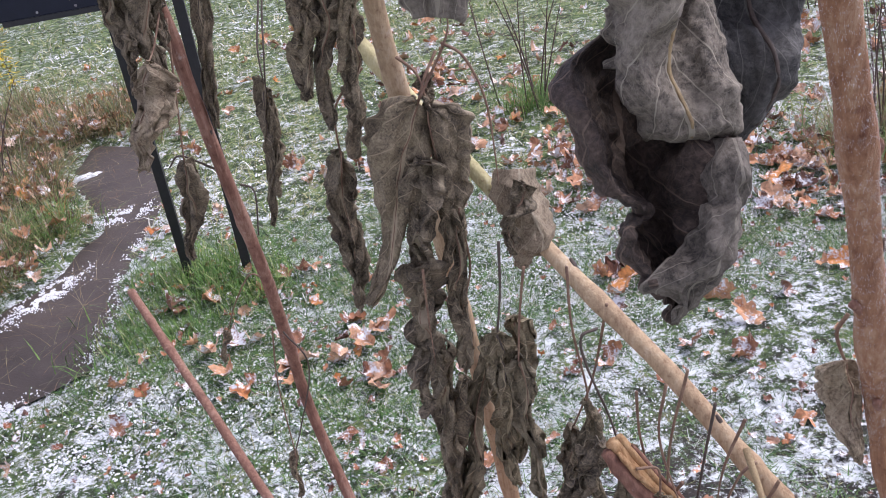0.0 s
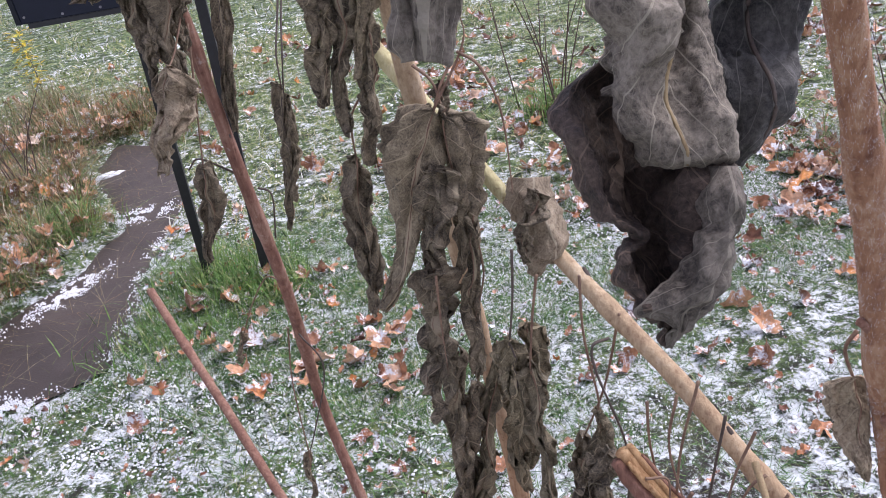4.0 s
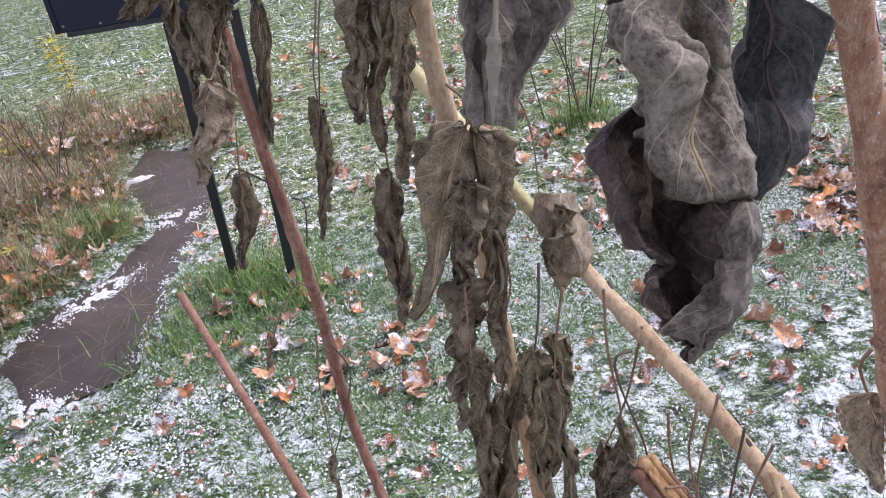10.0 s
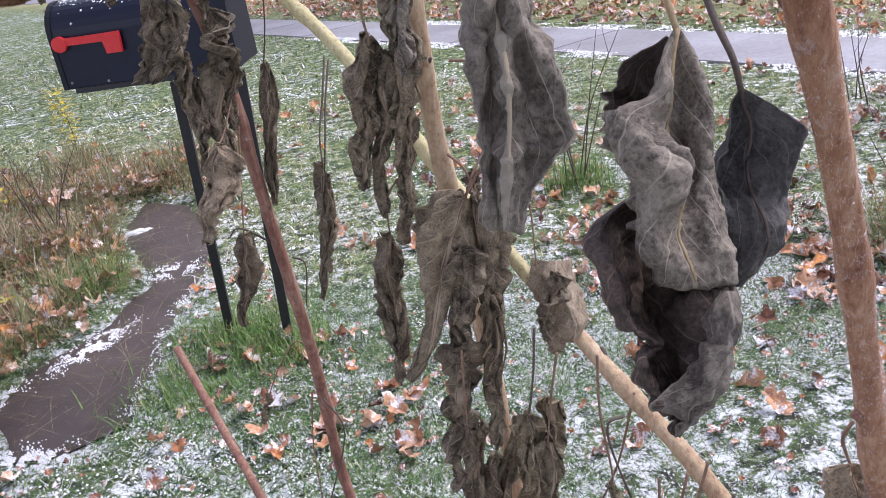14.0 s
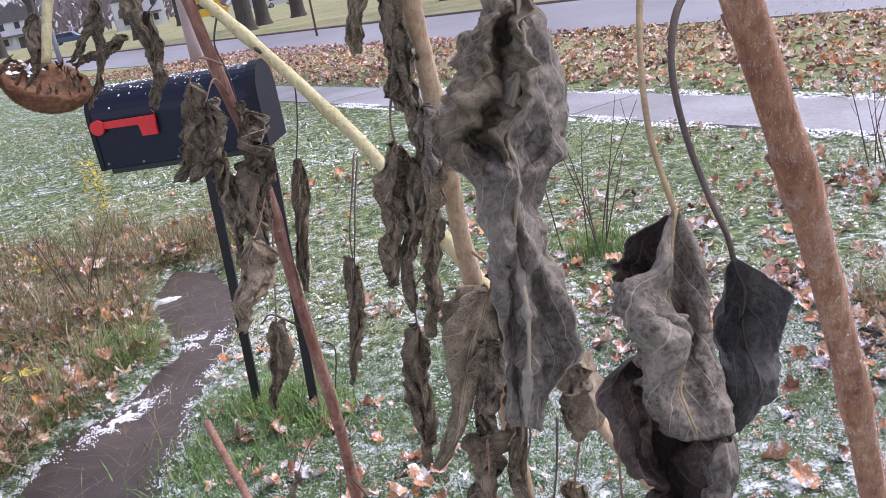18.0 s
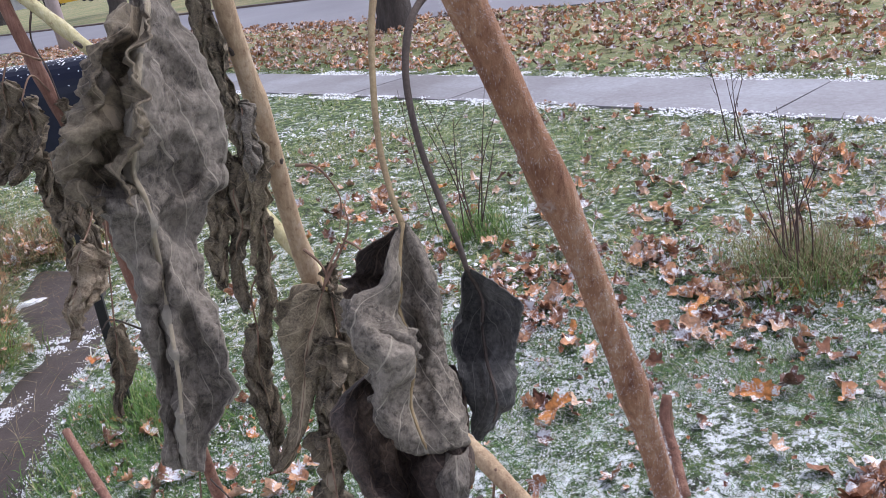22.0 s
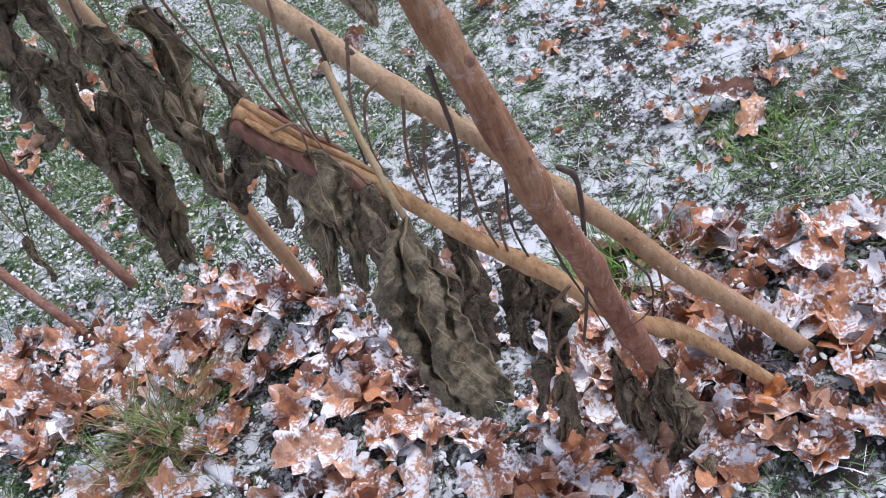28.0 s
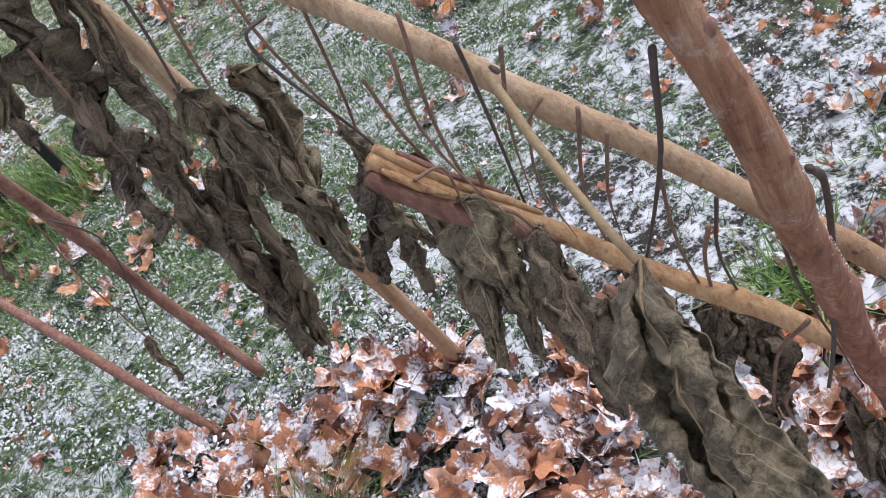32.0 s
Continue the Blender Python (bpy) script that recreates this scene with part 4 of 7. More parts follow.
draped(fuzzy, HANG, 0.00219, BLADE_GREY, 2.3,
       (-1.5, (-0.5, 0), (-0.4, 0), (-0.2, 0), (0, 0), (0.2, 0), (0.4, 0), (0.6, 0)),
       (6.5, (-1, 0), (-0.7, -1), (0, -0.5), (1, -1), (2, 0), (3, 0.5), (3.7, 1)),
       (11.5, (-2.2, 0), (-1.5, -2), (0.5, -1), (2, -3), (3, -1), (5, 1), (6.5, 2)),
       (17.5, (-5.3, 0), (-3.5, -4), (-1, 0), (1.5, -5), (3.5, -1), (7, 1), (9.5, 3)),
       (24.5, (-7.5, 0), (-4.5, -5), (-2, -1), (1.5, -6), (4, -1), (8, 1), (11, 3)),
       (30, (-9.5, -1), (-7.5, -4), (-4.5, 1), (0.5, -5), (4.5, 0), (8.5, 1), (11.2, 3)),
       (34.3, (-11.1, -2), (-8, -3), (-6, 1), (-0.5, -4), (3.5, 1), (8, 1), (10.1, 3)),
       (38.5, (-6.5, 0), (-5, -4), (-2.5, -5), (1.5, -4), (3.5, 0), (6.5, 1), (8.5, 3)),
       (44.5, (-4.5, 1), (-3, -3), (-1.2, -3), (1, -2), (3, 0), (5.5, 1), (7, 2)),
       (50.5, (-2.5, 1), (-1.5, -1), (0, -2.5), (2, 0), (4, -2), (6.5, 0), (8.2, 1)),
       (56.5, (-1.2, 0), (0, -1), (1.2, 1), (3, -1.5), (5, 0), (7.5, -1), (9.6, 0)),
       (62.5, (-0.6, 0), (0.8, 0.5), (2, 1), (3.8, -1.5), (6, 0), (8.8, -0.5), (11.4, -1)),
       (68.5, (0, 0), (1.2, 0.5), (2.4, 1), (4, -1), (6.4, 0), (9.6, 0.3), (12.6, -1)),
       (72, (0.6, 0), (1.6, 0), (2.8, 0.8), (4.2, -0.6), (6, 0.2), (7.8, 0.6), (9, 0)),
       (77, (1, 0.3), (1.9, 0), (2.8, 0.5), (4, 0), (5.2, 0.3), (6.2, 0.5), (7, 0.5)),
       (80, (2.2, 0.8), (2.8, 0.6), (3.4, 0.5), (4, 0.5), (4.6, 0.6), (5.2, 0.8), (5.8, 1)), crisp=0.75, nu=84, nv=140, rib=BLADE_TAN, label="long grey twisted leaf with a shrivelled upper half")
draped(fuzzy, HANG, 0.00219, BLADE, 4.9,
       (9.5, (-2, -1), (-1, -3), (0.5, -2), (2, -3)),
       (15.5, (-4.5, -2), (-2, -6), (0.5, -3), (3, -6)),
       (21.5, (-6.7, -2), (-3.5, -7), (-1, -3), (3.5, -7)),
       (26.5, (-7.5, -3), (-5, -7), (0, -4), (3, -8)),
       (31, (-9.9, -3), (-6.5, -6), (-2.5, -4), (2.5, -7)),
       (35, (-11.1, -3), (-7.5, -5), (-4, -3), (0, -6)),
       (38.5, (-7, -3), (-4.5, -6), (-2, -5), (0.5, -5)), crisp=1.5, nu=56, nv=70, label="shrivelled curled fold of the hanging leaf")
draped(fuzzy, FORK, 0.00300, BLADE_OLIVE, 6.6,
       (-0.6, (-0.5, 0), (-0.3, 0), (0, 0), (0.3, 0), (0.6, 0), (0.9, 0)),
       (5.2, (-2.5, 0), (-2, -0.5), (-0.8, 0), (1.2, -1), (2.8, 0), (4.2, 0.5)),
       (11.2, (-5, 1), (-3, -1.5), (0, 1), (4.5, -2), (7.5, 1), (9.5, 0)),
       (17.2, (-5.7, 1), (-3, -2), (2, 1), (8, -2), (11.8, 0.5), (14.6, 0)),
       (23.2, (-3.2, 2), (-0.5, -1), (4, 1.5), (10.5, -2), (13.5, 1), (18.2, 0)),
       (29.2, (1, 2), (4, 0), (8, 2), (12.5, -2), (16.5, 1), (23.2, 0)),
       (35.2, (6, 2), (9, 0), (12, 1.5), (15, -1.5), (20.5, 0), (30.2, 0)),
       (40.2, (10.5, 2), (13.5, 0), (16.5, 1), (19, -1), (24.5, 0), (33, 0.5)),
       (44.7, (16.5, 1), (19, 0), (21.5, 0.5), (23.5, 0), (27, 0), (29.8, 1)),
       (47.2, (21, 1), (22.5, 0.5), (23.5, 0.5), (24.8, 0.5), (26, 0.5), (27.2, 1)), crisp=1.25, nu=70, nv=110, rib=PETIOLE_PALE, view=VIEW_LOW, label="broad olive-tan leaf with pale ribs")
for pts, mat in (([(0.093, 0.248, 1.598), (0.078, 0.234, 1.602), (0.064, 0.214, 1.587), (0.053, 0.191, 1.562), (0.047, 0.166, 1.528), (0.045, 0.143, 1.501), (0.047, 0.123, 1.481), BIG], PETIOLE_PALE),
                 ([(0.108, 0.225, 1.555), (0.095, 0.217, 1.563), (0.081, 0.206, 1.561), (0.070, 0.191, 1.548), (0.064, 0.174, 1.524), (0.065, 0.155, 1.495), (0.071, 0.138, 1.466), (0.076, 0.123, 1.448), SIDE], PETIOLE_DARK),
                 ([(0.073, 0.146, 1.640), (0.040, 0.100, 1.700), (0.000, 0.050, 1.700), (-0.008, 0.035, 1.660), HANG], PETIOLE)):
    rod("petiole", pts, [0.0025, 0.0019, 0.0015], mat, fuzzy, sides=9, steps=40, rough=0.2)
rod("petiole", [(0.174, 0.434, 0.867), (0.174, 0.383, 0.846), (0.177, 0.332, 0.824), (0.179, 0.299, 0.817), FORK], [0.0036, 0.0028, 0.0026], PETIOLE_PALE, fuzzy, "thick pale petiole of the broad leaf", sides=10, steps=40, rough=0.2)
leaf(fuzzy, (0.222, 0.334, 1.037), (0.218, 0.302, 0.964), 0.034, BLADE_TAN, face=20, fold=0.3, curl=0.45, crumple=0.4, stalk=[(0.224, 0.341, 1.077), (0.215, 0.339, 1.062)], seed=83, r=0.0017, fine=True, label="tan curled leaf behind the thick stalk")

# the long tan leaf that hangs in the low clump, and its neighbours
leaf(fuzzy, (0.146, 0.565, 0.526), (0.117, 0.480, 0.405), 0.040, BLADE, face=-20, fold=0.7, curl=0.8, crumple=0.8, seed=92)
leaf(fuzzy, (0.221, 0.562, 0.472), (0.180, 0.484, 0.290), 0.034, BLADE_DARK, face=40, fold=0.8, curl=1.0, crumple=1.0, stalk=[(0.243, 0.322, 0.900)], stalk_mat=PETIOLE_DARK, seed=93)
leaf(fuzzy, (0.261, 0.453, 0.299), (0.222, 0.453, 0.201), 0.022, BLADE, face=0, crumple=0.6, stalk=[(0.305, 0.401, 0.492)], seed=96)
leaf(fuzzy, (0.274, 0.436, 0.258), (0.262, 0.463, 0.054), 0.024, BLADE, face=60, crumple=0.6, stalk=[(0.287, 0.431, 0.358)], seed=97)
rod("petiole", [(0.322, 0.359, 0.713), (0.339, 0.378, 0.666), (0.332, 0.380, 0.585), (0.313, 0.385, 0.464), (0.299, 0.390, 0.398)], [0.0032, 0.0024, 0.0018], PETIOLE_DARK, fuzzy, sides=8, steps=26, rough=0.3)
for pts in ([(0.294, 0.368, 0.687), (0.300, 0.384, 0.572), (0.322, 0.397, 0.441), (0.336, 0.407, 0.346)], [(0.381, 0.407, 0.482), (0.398, 0.403, 0.433), (0.391, 0.409, 0.366), (0.344, 0.407, 0.351)], [(0.513, 0.461, 0.195), (0.535, 0.455, 0.068), (0.598, 0.458, 0.004)]):
    rod("petiole", pts, [0.002, 0.0014, 0.0004], PETIOLE_DARK, fuzzy, sides=7, steps=18, rough=0.25)

# leaves of the leaning stalk
draped(leaning, (-0.010, 0.832, 1.021), 0.00767, BLADE_TAN, 12.6,
       (-0.8, (-1.2, 0.3), (0.5, -1.5), (2.5, -1.5), (4.8, -0.5), (6, 0.5)),
       (3, (-1.6, 0.3), (0.2, -2), (2.5, -2.5), (5, -1), (6.3, 0.5)),
       (7, (-0.2, 0.5), (1.8, -2), (4.5, -3), (6.6, -1), (7.8, 0.8)),
       (11, (1.3, 0.5), (3.5, -2.5), (6, -3), (7.8, -1), (9, 0.5)),
       (14.5, (2, 0.5), (3.5, -1), (4.7, -1), (6.2, -0.5), (7.2, 0.5)),
       (16.6, (3.2, 0.3), (3.6, 0), (4, 0), (4.4, 0), (4.8, 0.3)), nu=50, nv=60, crisp=0.5, deep=1.6, label="tan leaf wrapped round the stalk")
leaf(leaning, (0.013, 0.767, 1.030), (-0.024, 0.765, 0.949), 0.03, BLADE, face=-50, crumple=0.8, seed=102)
def hang_low(i, stalk, base, tip, w, mat):
    leaf(leaning, base, tip, w, mat, fold=0.9, curl=0.9, crumple=0.85, stalk=stalk, stalk_mat=PETIOLE if i % 3 else PETIOLE_DARK, r=0.0018, seed=110 + i)


hang_low(0, [(-0.029, 0.738, 0.974), (-0.038, 0.730, 0.907)], (-0.051, 0.732, 0.846), (-0.059, 0.727, 0.707), 0.032, BLADE_OLIVE)
hang_low(1, [(-0.004, 0.717, 0.945), (-0.018, 0.720, 0.876)], (-0.029, 0.722, 0.805), (-0.030, 0.720, 0.574), 0.036, BLADE_OLIVE)
hang_low(2, [(0.047, 0.705, 0.942), (0.043, 0.697, 0.861), (0.052, 0.700, 0.759)], (0.052, 0.701, 0.735), (0.045, 0.697, 0.562), 0.030, BLADE_OLIVE)
hang_low(3, [(0.066, 0.623, 0.903), (0.045, 0.610, 0.903), (0.048, 0.614, 0.858), (0.070, 0.624, 0.763)], (0.082, 0.630, 0.702), (0.044, 0.640, 0.410), 0.030, BLADE_OLIVE)
hang_low(4, [(0.100, 0.600, 0.822), (0.100, 0.606, 0.757)], (0.113, 0.614, 0.666), (0.036, 0.605, 0.438), 0.036, BLADE_OLIVE)
hang_low(5, [(0.151, 0.558, 0.875)], (0.123, 0.593, 0.585), (0.121, 0.619, 0.350), 0.036, BLADE)
hang_low(6, [(0.175, 0.542, 0.836)], (0.152, 0.600, 0.570), (0.148, 0.585, 0.470), 0.03, BLADE_DARK)
hang_low(7, [(0.225, 0.488, 0.763)], (0.211, 0.567, 0.486), (0.181, 0.502, 0.325), 0.034, BLADE_DARK)
hang_low(8, [(0.256, 0.465, 0.686)], (0.263, 0.532, 0.403), (0.240, 0.503, 0.264), 0.03, BLADE)
hang_low(9, [(0.285, 0.450, 0.637)], (0.304, 0.516, 0.358), (0.285, 0.489, 0.226), 0.032, BLADE_DARK)
for pts in ([(0.201, 0.523, 0.824), (0.177, 0.527, 0.753), (0.163, 0.521, 0.680)], [(0.208, 0.507, 0.776), (0.189, 0.506, 0.761), (0.174, 0.522, 0.690), (0.180, 0.541, 0.594)], [(0.235, 0.480, 0.733), (0.217, 0.496, 0.662), (0.212, 0.512, 0.588)], [(0.131, 0.580, 0.842), (0.117, 0.573, 0.777), (0.126, 0.548, 0.710), (0.149, 0.524, 0.634)], [(0.436, 0.476, 0.347), (0.438, 0.485, 0.247), (0.418, 0.491, 0.154)], [(0.558, 0.489, 0.135), (0.563, 0.494, 0.016), (0.579, 0.505, 0.004)]):
    rod("petiole", pts, [0.0021, 0.0014, 0.0004], PETIOLE, leaning, sides=7, steps=18, rough=0.25)
def hang_arch(i, stalk, base, tip, w, mat, cr):
    leaf(leaning, base, tip, w, mat, fold=0.9, curl=1.0, crumple=cr, stalk=stalk or None, stalk_mat=PETIOLE_DARK, r=0.0016, seed=140 + i)


hang_arch(0, [(-0.740, 1.060, 1.620), (-0.737, 1.049, 1.602)], (-0.732, 1.038, 1.598), (-0.764, 1.029, 1.500), 0.022, BLADE_DARK, 0.9)
hang_arch(1, [(-0.644, 1.091, 1.666), (-0.654, 1.080, 1.631)], (-0.653, 1.070, 1.600), (-0.689, 1.062, 1.443), 0.020, BLADE_DARK, 0.9)
hang_arch(2, [(-0.616, 1.101, 1.666), (-0.636, 1.080, 1.619)], (-0.648, 1.070, 1.585), (-0.708, 1.061, 1.518), 0.02, BLADE_DARK, 0.9)
hang_arch(3, [(-0.582, 1.111, 1.657), (-0.595, 1.101, 1.638)], (-0.594, 1.090, 1.624), (-0.591, 1.081, 1.510), 0.036, BLADE, 0.6)
hang_arch(4, [(-0.554, 1.122, 1.633), (-0.558, 1.101, 1.595)], (-0.578, 1.090, 1.572), (-0.603, 1.082, 1.423), 0.026, BLADE_DARK, 0.9)
hang_arch(5, [], (-0.615, 1.070, 1.541), (-0.708, 1.061, 1.517), 0.025, BLADE_DARK, 0.9)
hang_arch(6, [(-0.478, 1.133, 1.560), (-0.499, 1.134, 1.505), (-0.485, 1.123, 1.457)], (-0.486, 1.124, 1.403), (-0.496, 1.126, 1.262), 0.03, BLADE_DARK, 0.9)
hang_arch(7, [(-0.434, 1.133, 1.495), (-0.386, 1.133, 1.444), (-0.390, 1.134, 1.371)], (-0.408, 1.145, 1.287), (-0.460, 1.144, 1.053), 0.026, BLADE_DARK, 0.8)
hang_arch(8, [(-0.300, 1.087, 1.300), (-0.304, 1.033, 1.252), (-0.310, 0.980, 1.203)], (-0.314, 0.959, 1.167), (-0.356, 0.968, 0.939), 0.022, BLADE_DARK, 0.9)
hang_arch(9, [(-0.295, 1.087, 1.293), (-0.302, 1.034, 1.241), (-0.302, 0.980, 1.201)], (-0.313, 0.971, 1.147), (-0.336, 0.966, 0.991), 0.018, BLADE, 0.9)

# the drooping seed head
def seed_head(parent, at, axis, r):
    """A drooping bowl: granular rounded underside, torn upper rim, dark hollow with a little snow."""
    m = Matrix.Translation(at) @ Vector((0, 0, 1)).rotation_difference(Vector(axis).normalized()).to_matrix().to_4x4()
    nz = noise.noise
    v, f = [], []
    rings, seg = 16, 48
    for k in range(rings):
        t = k / (rings - 1)
        b = t * math.pi * 0.5
        for s in range(seg):
            a = 2 * math.pi * s / seg
            d = Vector((math.cos(a), math.sin(a), 0))
            w = r * (1 + 0.08 * nz(d * 1.5 + Vector((0, 0, t * 2))) + 0.03 * nz(d * 7 + Vector((0, 0, t * 8))))
            lip = 0.16 * r * max(0, t - 0.7) / 0.3 * nz(d * 3)
            v.append(m @ (d * w * math.sin(b) + Vector((0, 0, -0.72 * r * math.cos(b) + lip))))
    for k in range(5):
        t = 1 - (k + 1) / 5.5
        for s in range(seg):
            a = 2 * math.pi * s / seg
            d = Vector((math.cos(a), math.sin(a), 0))
            v.append(m @ (d * r * 0.9 * t + Vector((0, 0, -0.2 * r * (1 - t * t) + 0.05 * r * nz(d * 4 * t)))))
    for k in range(rings + 4):
        for s in range(seg):
            a, b = k * seg + s, k * seg + (s + 1) % seg
            f.append((a, b, b + seg, a + seg))
    f.append(tuple((rings + 4) * seg + s for s in range(seg)))
    head = part("seed_head", mesh_of("seed_head", v, f, SEEDS), parent, "drooping rust-brown seed head")
    rng = random.Random(9)
    sv, sf = [], []
    for i in range(2600):
        a = i * 2.39996
        b = math.acos(1 - rng.random() * 0.96)
        n = Vector((math.cos(a) * math.sin(b), math.sin(a) * math.sin(b), -math.cos(b)))
        c = Vector((n.x * r, n.y * r, n.z * 0.72 * r)) * 1.01
        u = n.cross(Vector((0.3, 0.2, 1))).normalized()
        w = n.cross(u)
        e = rng.uniform(0.0009, 0.0019)
        k = len(sv)
        sv += [m @ (c + u * e - n * 0.002), m @ (c + w * e - n * 0.002), m @ (c - u * e - n * 0.002), m @ (c - w * e - n * 0.002), m @ (c + n * rng.uniform(0.0005, 0.003) + u * rng.uniform(-e, e))]
        sf += [(k, k + 1, k + 4), (k + 1, k + 2, k + 4), (k + 2, k + 3, k + 4), (k + 3, k, k + 4)]
    tagged(part("seed_face", mesh_of("seed_face", sv, sf, SEEDS, False), head), kind="stuff")
    for i in range(26):
        a = 2 * math.pi * i / 26 + rng.uniform(-0.1, 0.1)
        q = rng.uniform(0.55, 1.02)
        b0 = m @ Vector((math.cos(a) * r * q, math.sin(a) * r * q, -0.04 * r))
        b1 = m @ Vector((math.cos(a) * r * q * 0.85, math.sin(a) * r * q * 0.85, rng.uniform(0.05, 0.24) * r))
        bv, bf, buv = blade_geometry((b1 - b0).length + 0.008, 0.008, 0.4, 0.8, 0.7, 300 + i, 7, 8)
        tm = turn_to(b0, b1, rng.uniform(-180, 180))
        part("bract", mesh_of("bract", [tm @ x for x in bv], bf, BLADE_DARK if i % 3 else SEEDS, uvs=buv), head)
    nv, nf = [], []
    for k in range(26):
        a, q = rng.uniform(2.2, 4.2), rng.uniform(0.35, 0.85)
        c = Vector((math.cos(a) * r * q, math.sin(a) * r * q, 0.03 * r))
        n = len(nv)
        for j in range(6):
            b = j * math.pi / 3
            nv.append(m @ (c + Vector((math.cos(b), math.sin(b), 0)) * rng.uniform(0.002, 0.007)))
        nv.append(m @ (c + Vector((0, 0, 0.003))))
        nf += [(n + j, n + (j + 1) % 6, n + 6) for j in range(6)]
    part("snow_cap", mesh_of("snow_cap", nv, nf, SNOW), head)


seed_head(leaning, (-0.740, 1.028, 1.505), (0.5, -0.12, 0.86), 0.068)

# leaves of the upright pale stalk
def hang_upright(i, base, tip, w, mat, stalk, cr):
    leaf(upright, base, tip, w, mat, fold=0.8, curl=0.9, crumple=cr, stalk=stalk, stalk_mat=PETIOLE, r=0.0018, seed=170 + i)


hang_upright(0, (-0.154, 0.743, 1.626), (-0.155, 0.762, 1.421), 0.030, BLADE_DARK, None, 1.0)
hang_upright(1, (-0.170, 0.742, 1.668), (-0.201, 0.749, 1.497), 0.026, BLADE, None, 0.9)
hang_upright(2, (-0.159, 0.759, 1.495), (-0.147, 0.770, 1.365), 0.030, BLADE_DARK, None, 1.0)
hang_upright(3, (-0.136, 0.751, 1.420), (-0.145, 0.754, 1.323), 0.026, BLADE_GREY, None, 0.6)
hang_upright(4, (-0.183, 0.776, 1.368), (-0.222, 0.783, 1.186), 0.034, BLADE_DARK, [(-0.147, 0.781, 1.519), (-0.181, 0.774, 1.415)], 0.9)
hang_upright(5, (-0.165, 0.776, 1.351), (-0.203, 0.785, 1.140), 0.042, BLADE_DARK, None, 0.9)
hang_upright(6, (-0.146, 0.763, 1.389), (-0.175, 0.776, 1.207), 0.030, BLADE, None, 0.6)
hang_upright(7, (-0.147, 0.790, 1.264), (-0.178, 0.797, 1.095), 0.028, BLADE_DARK, None, 0.9)
hang_upright(8, (-0.223, 0.900, 1.059), (-0.248, 0.886, 0.830), 0.036, BLADE_DARK, [(-0.162, 0.872, 1.180), (-0.210, 0.885, 1.131)], 0.95)
hang_upright(9, (-0.098, 0.782, 1.151), (-0.203, 0.771, 0.899), 0.062, BLADE, [(-0.065, 0.813, 1.201), (-0.084, 0.792, 1.176)], 0.4)
hang_upright(10, (-0.086, 0.782, 1.145), (-0.091, 0.779, 0.930), 0.050, BLADE, [(-0.112, 0.814, 1.202), (-0.091, 0.792, 1.184)], 0.5)
hang_upright(11, (-0.108, 0.774, 1.079), (-0.145, 0.770, 0.902), 0.045, BLADE_DARK, None, 1.0)
hang_upright(12, (-0.078, 0.787, 1.006), (-0.108, 0.785, 0.764), 0.032, BLADE_DARK, None, 1.0)
hang_upright(13, (-0.137, 0.768, 0.945), (-0.159, 0.776, 0.731), 0.060, BLADE, None, 1.0)
hang_upright(14, (-0.131, 0.796, 0.790), (-0.176, 0.797, 0.493), 0.040, BLADE_DARK, None, 1.0)
hang_upright(15, (-0.076, 0.830, 0.746), (-0.168, 0.846, 0.370), 0.045, BLADE_OLIVE, None, 1.0)
hang_upright(16, (-0.027, 0.885, 0.757), (-0.047, 0.895, 0.477), 0.045, BLADE_OLIVE, None, 0.9)
hang_upright(17, (-0.049, 0.865, 0.702), (-0.061, 0.874, 0.458), 0.045, BLADE_OLIVE, None, 0.9)
hang_upright(18, (-0.117, 0.821, 0.711), (-0.191, 0.857, 0.380), 0.045, BLADE_DARK, None, 1.0)
hang_upright(19, (-0.083, 0.803, 1.179), (-0.078, 0.794, 1.133), 0.022, BLADE_DARK, None, 0.8)
hang_upright(20, (0.032, 0.811, 0.595), (-0.001, 0.820, 0.379), 0.036, BLADE_DARK, [(0.091, 0.711, 0.875), (0.066, 0.750, 0.734)], 0.9)
for pts in ([(-0.056, 0.790, 1.216), (-0.033, 0.779, 1.198), (-0.016, 0.770, 1.144), (-0.016, 0.762, 1.061), (-0.018, 0.763, 1.037)], [(-0.095, 0.782, 1.154), (-0.048, 0.790, 1.224), (-0.046, 0.800, 1.260)], [(-0.129, 0.746, 0.948), (-0.135, 0.748, 0.879), (-0.140, 0.751, 0.795)], [(-0.071, 0.789, 0.963), (-0.072, 0.791, 0.911), (-0.095, 0.794, 0.841)], [(-0.089, 0.753, 1.335), (-0.063, 0.753, 1.327), (-0.044, 0.754, 1.286), (-0.053, 0.756, 1.242)]):
    rod("petiole", pts, [0.002, 0.0014, 0.0004], PETIOLE, upright, sides=7, steps=20, rough=0.2)

# leaves of the slim rust-brown stalk
def hang_rusty(i, base, tip, w, mat, stalk, cr):
    leaf(rusty, base, tip, w, mat, fold=0.7, curl=0.9, crumple=cr, stalk=stalk, stalk_mat=PETIOLE, r=0.0017, seed=210 + i)


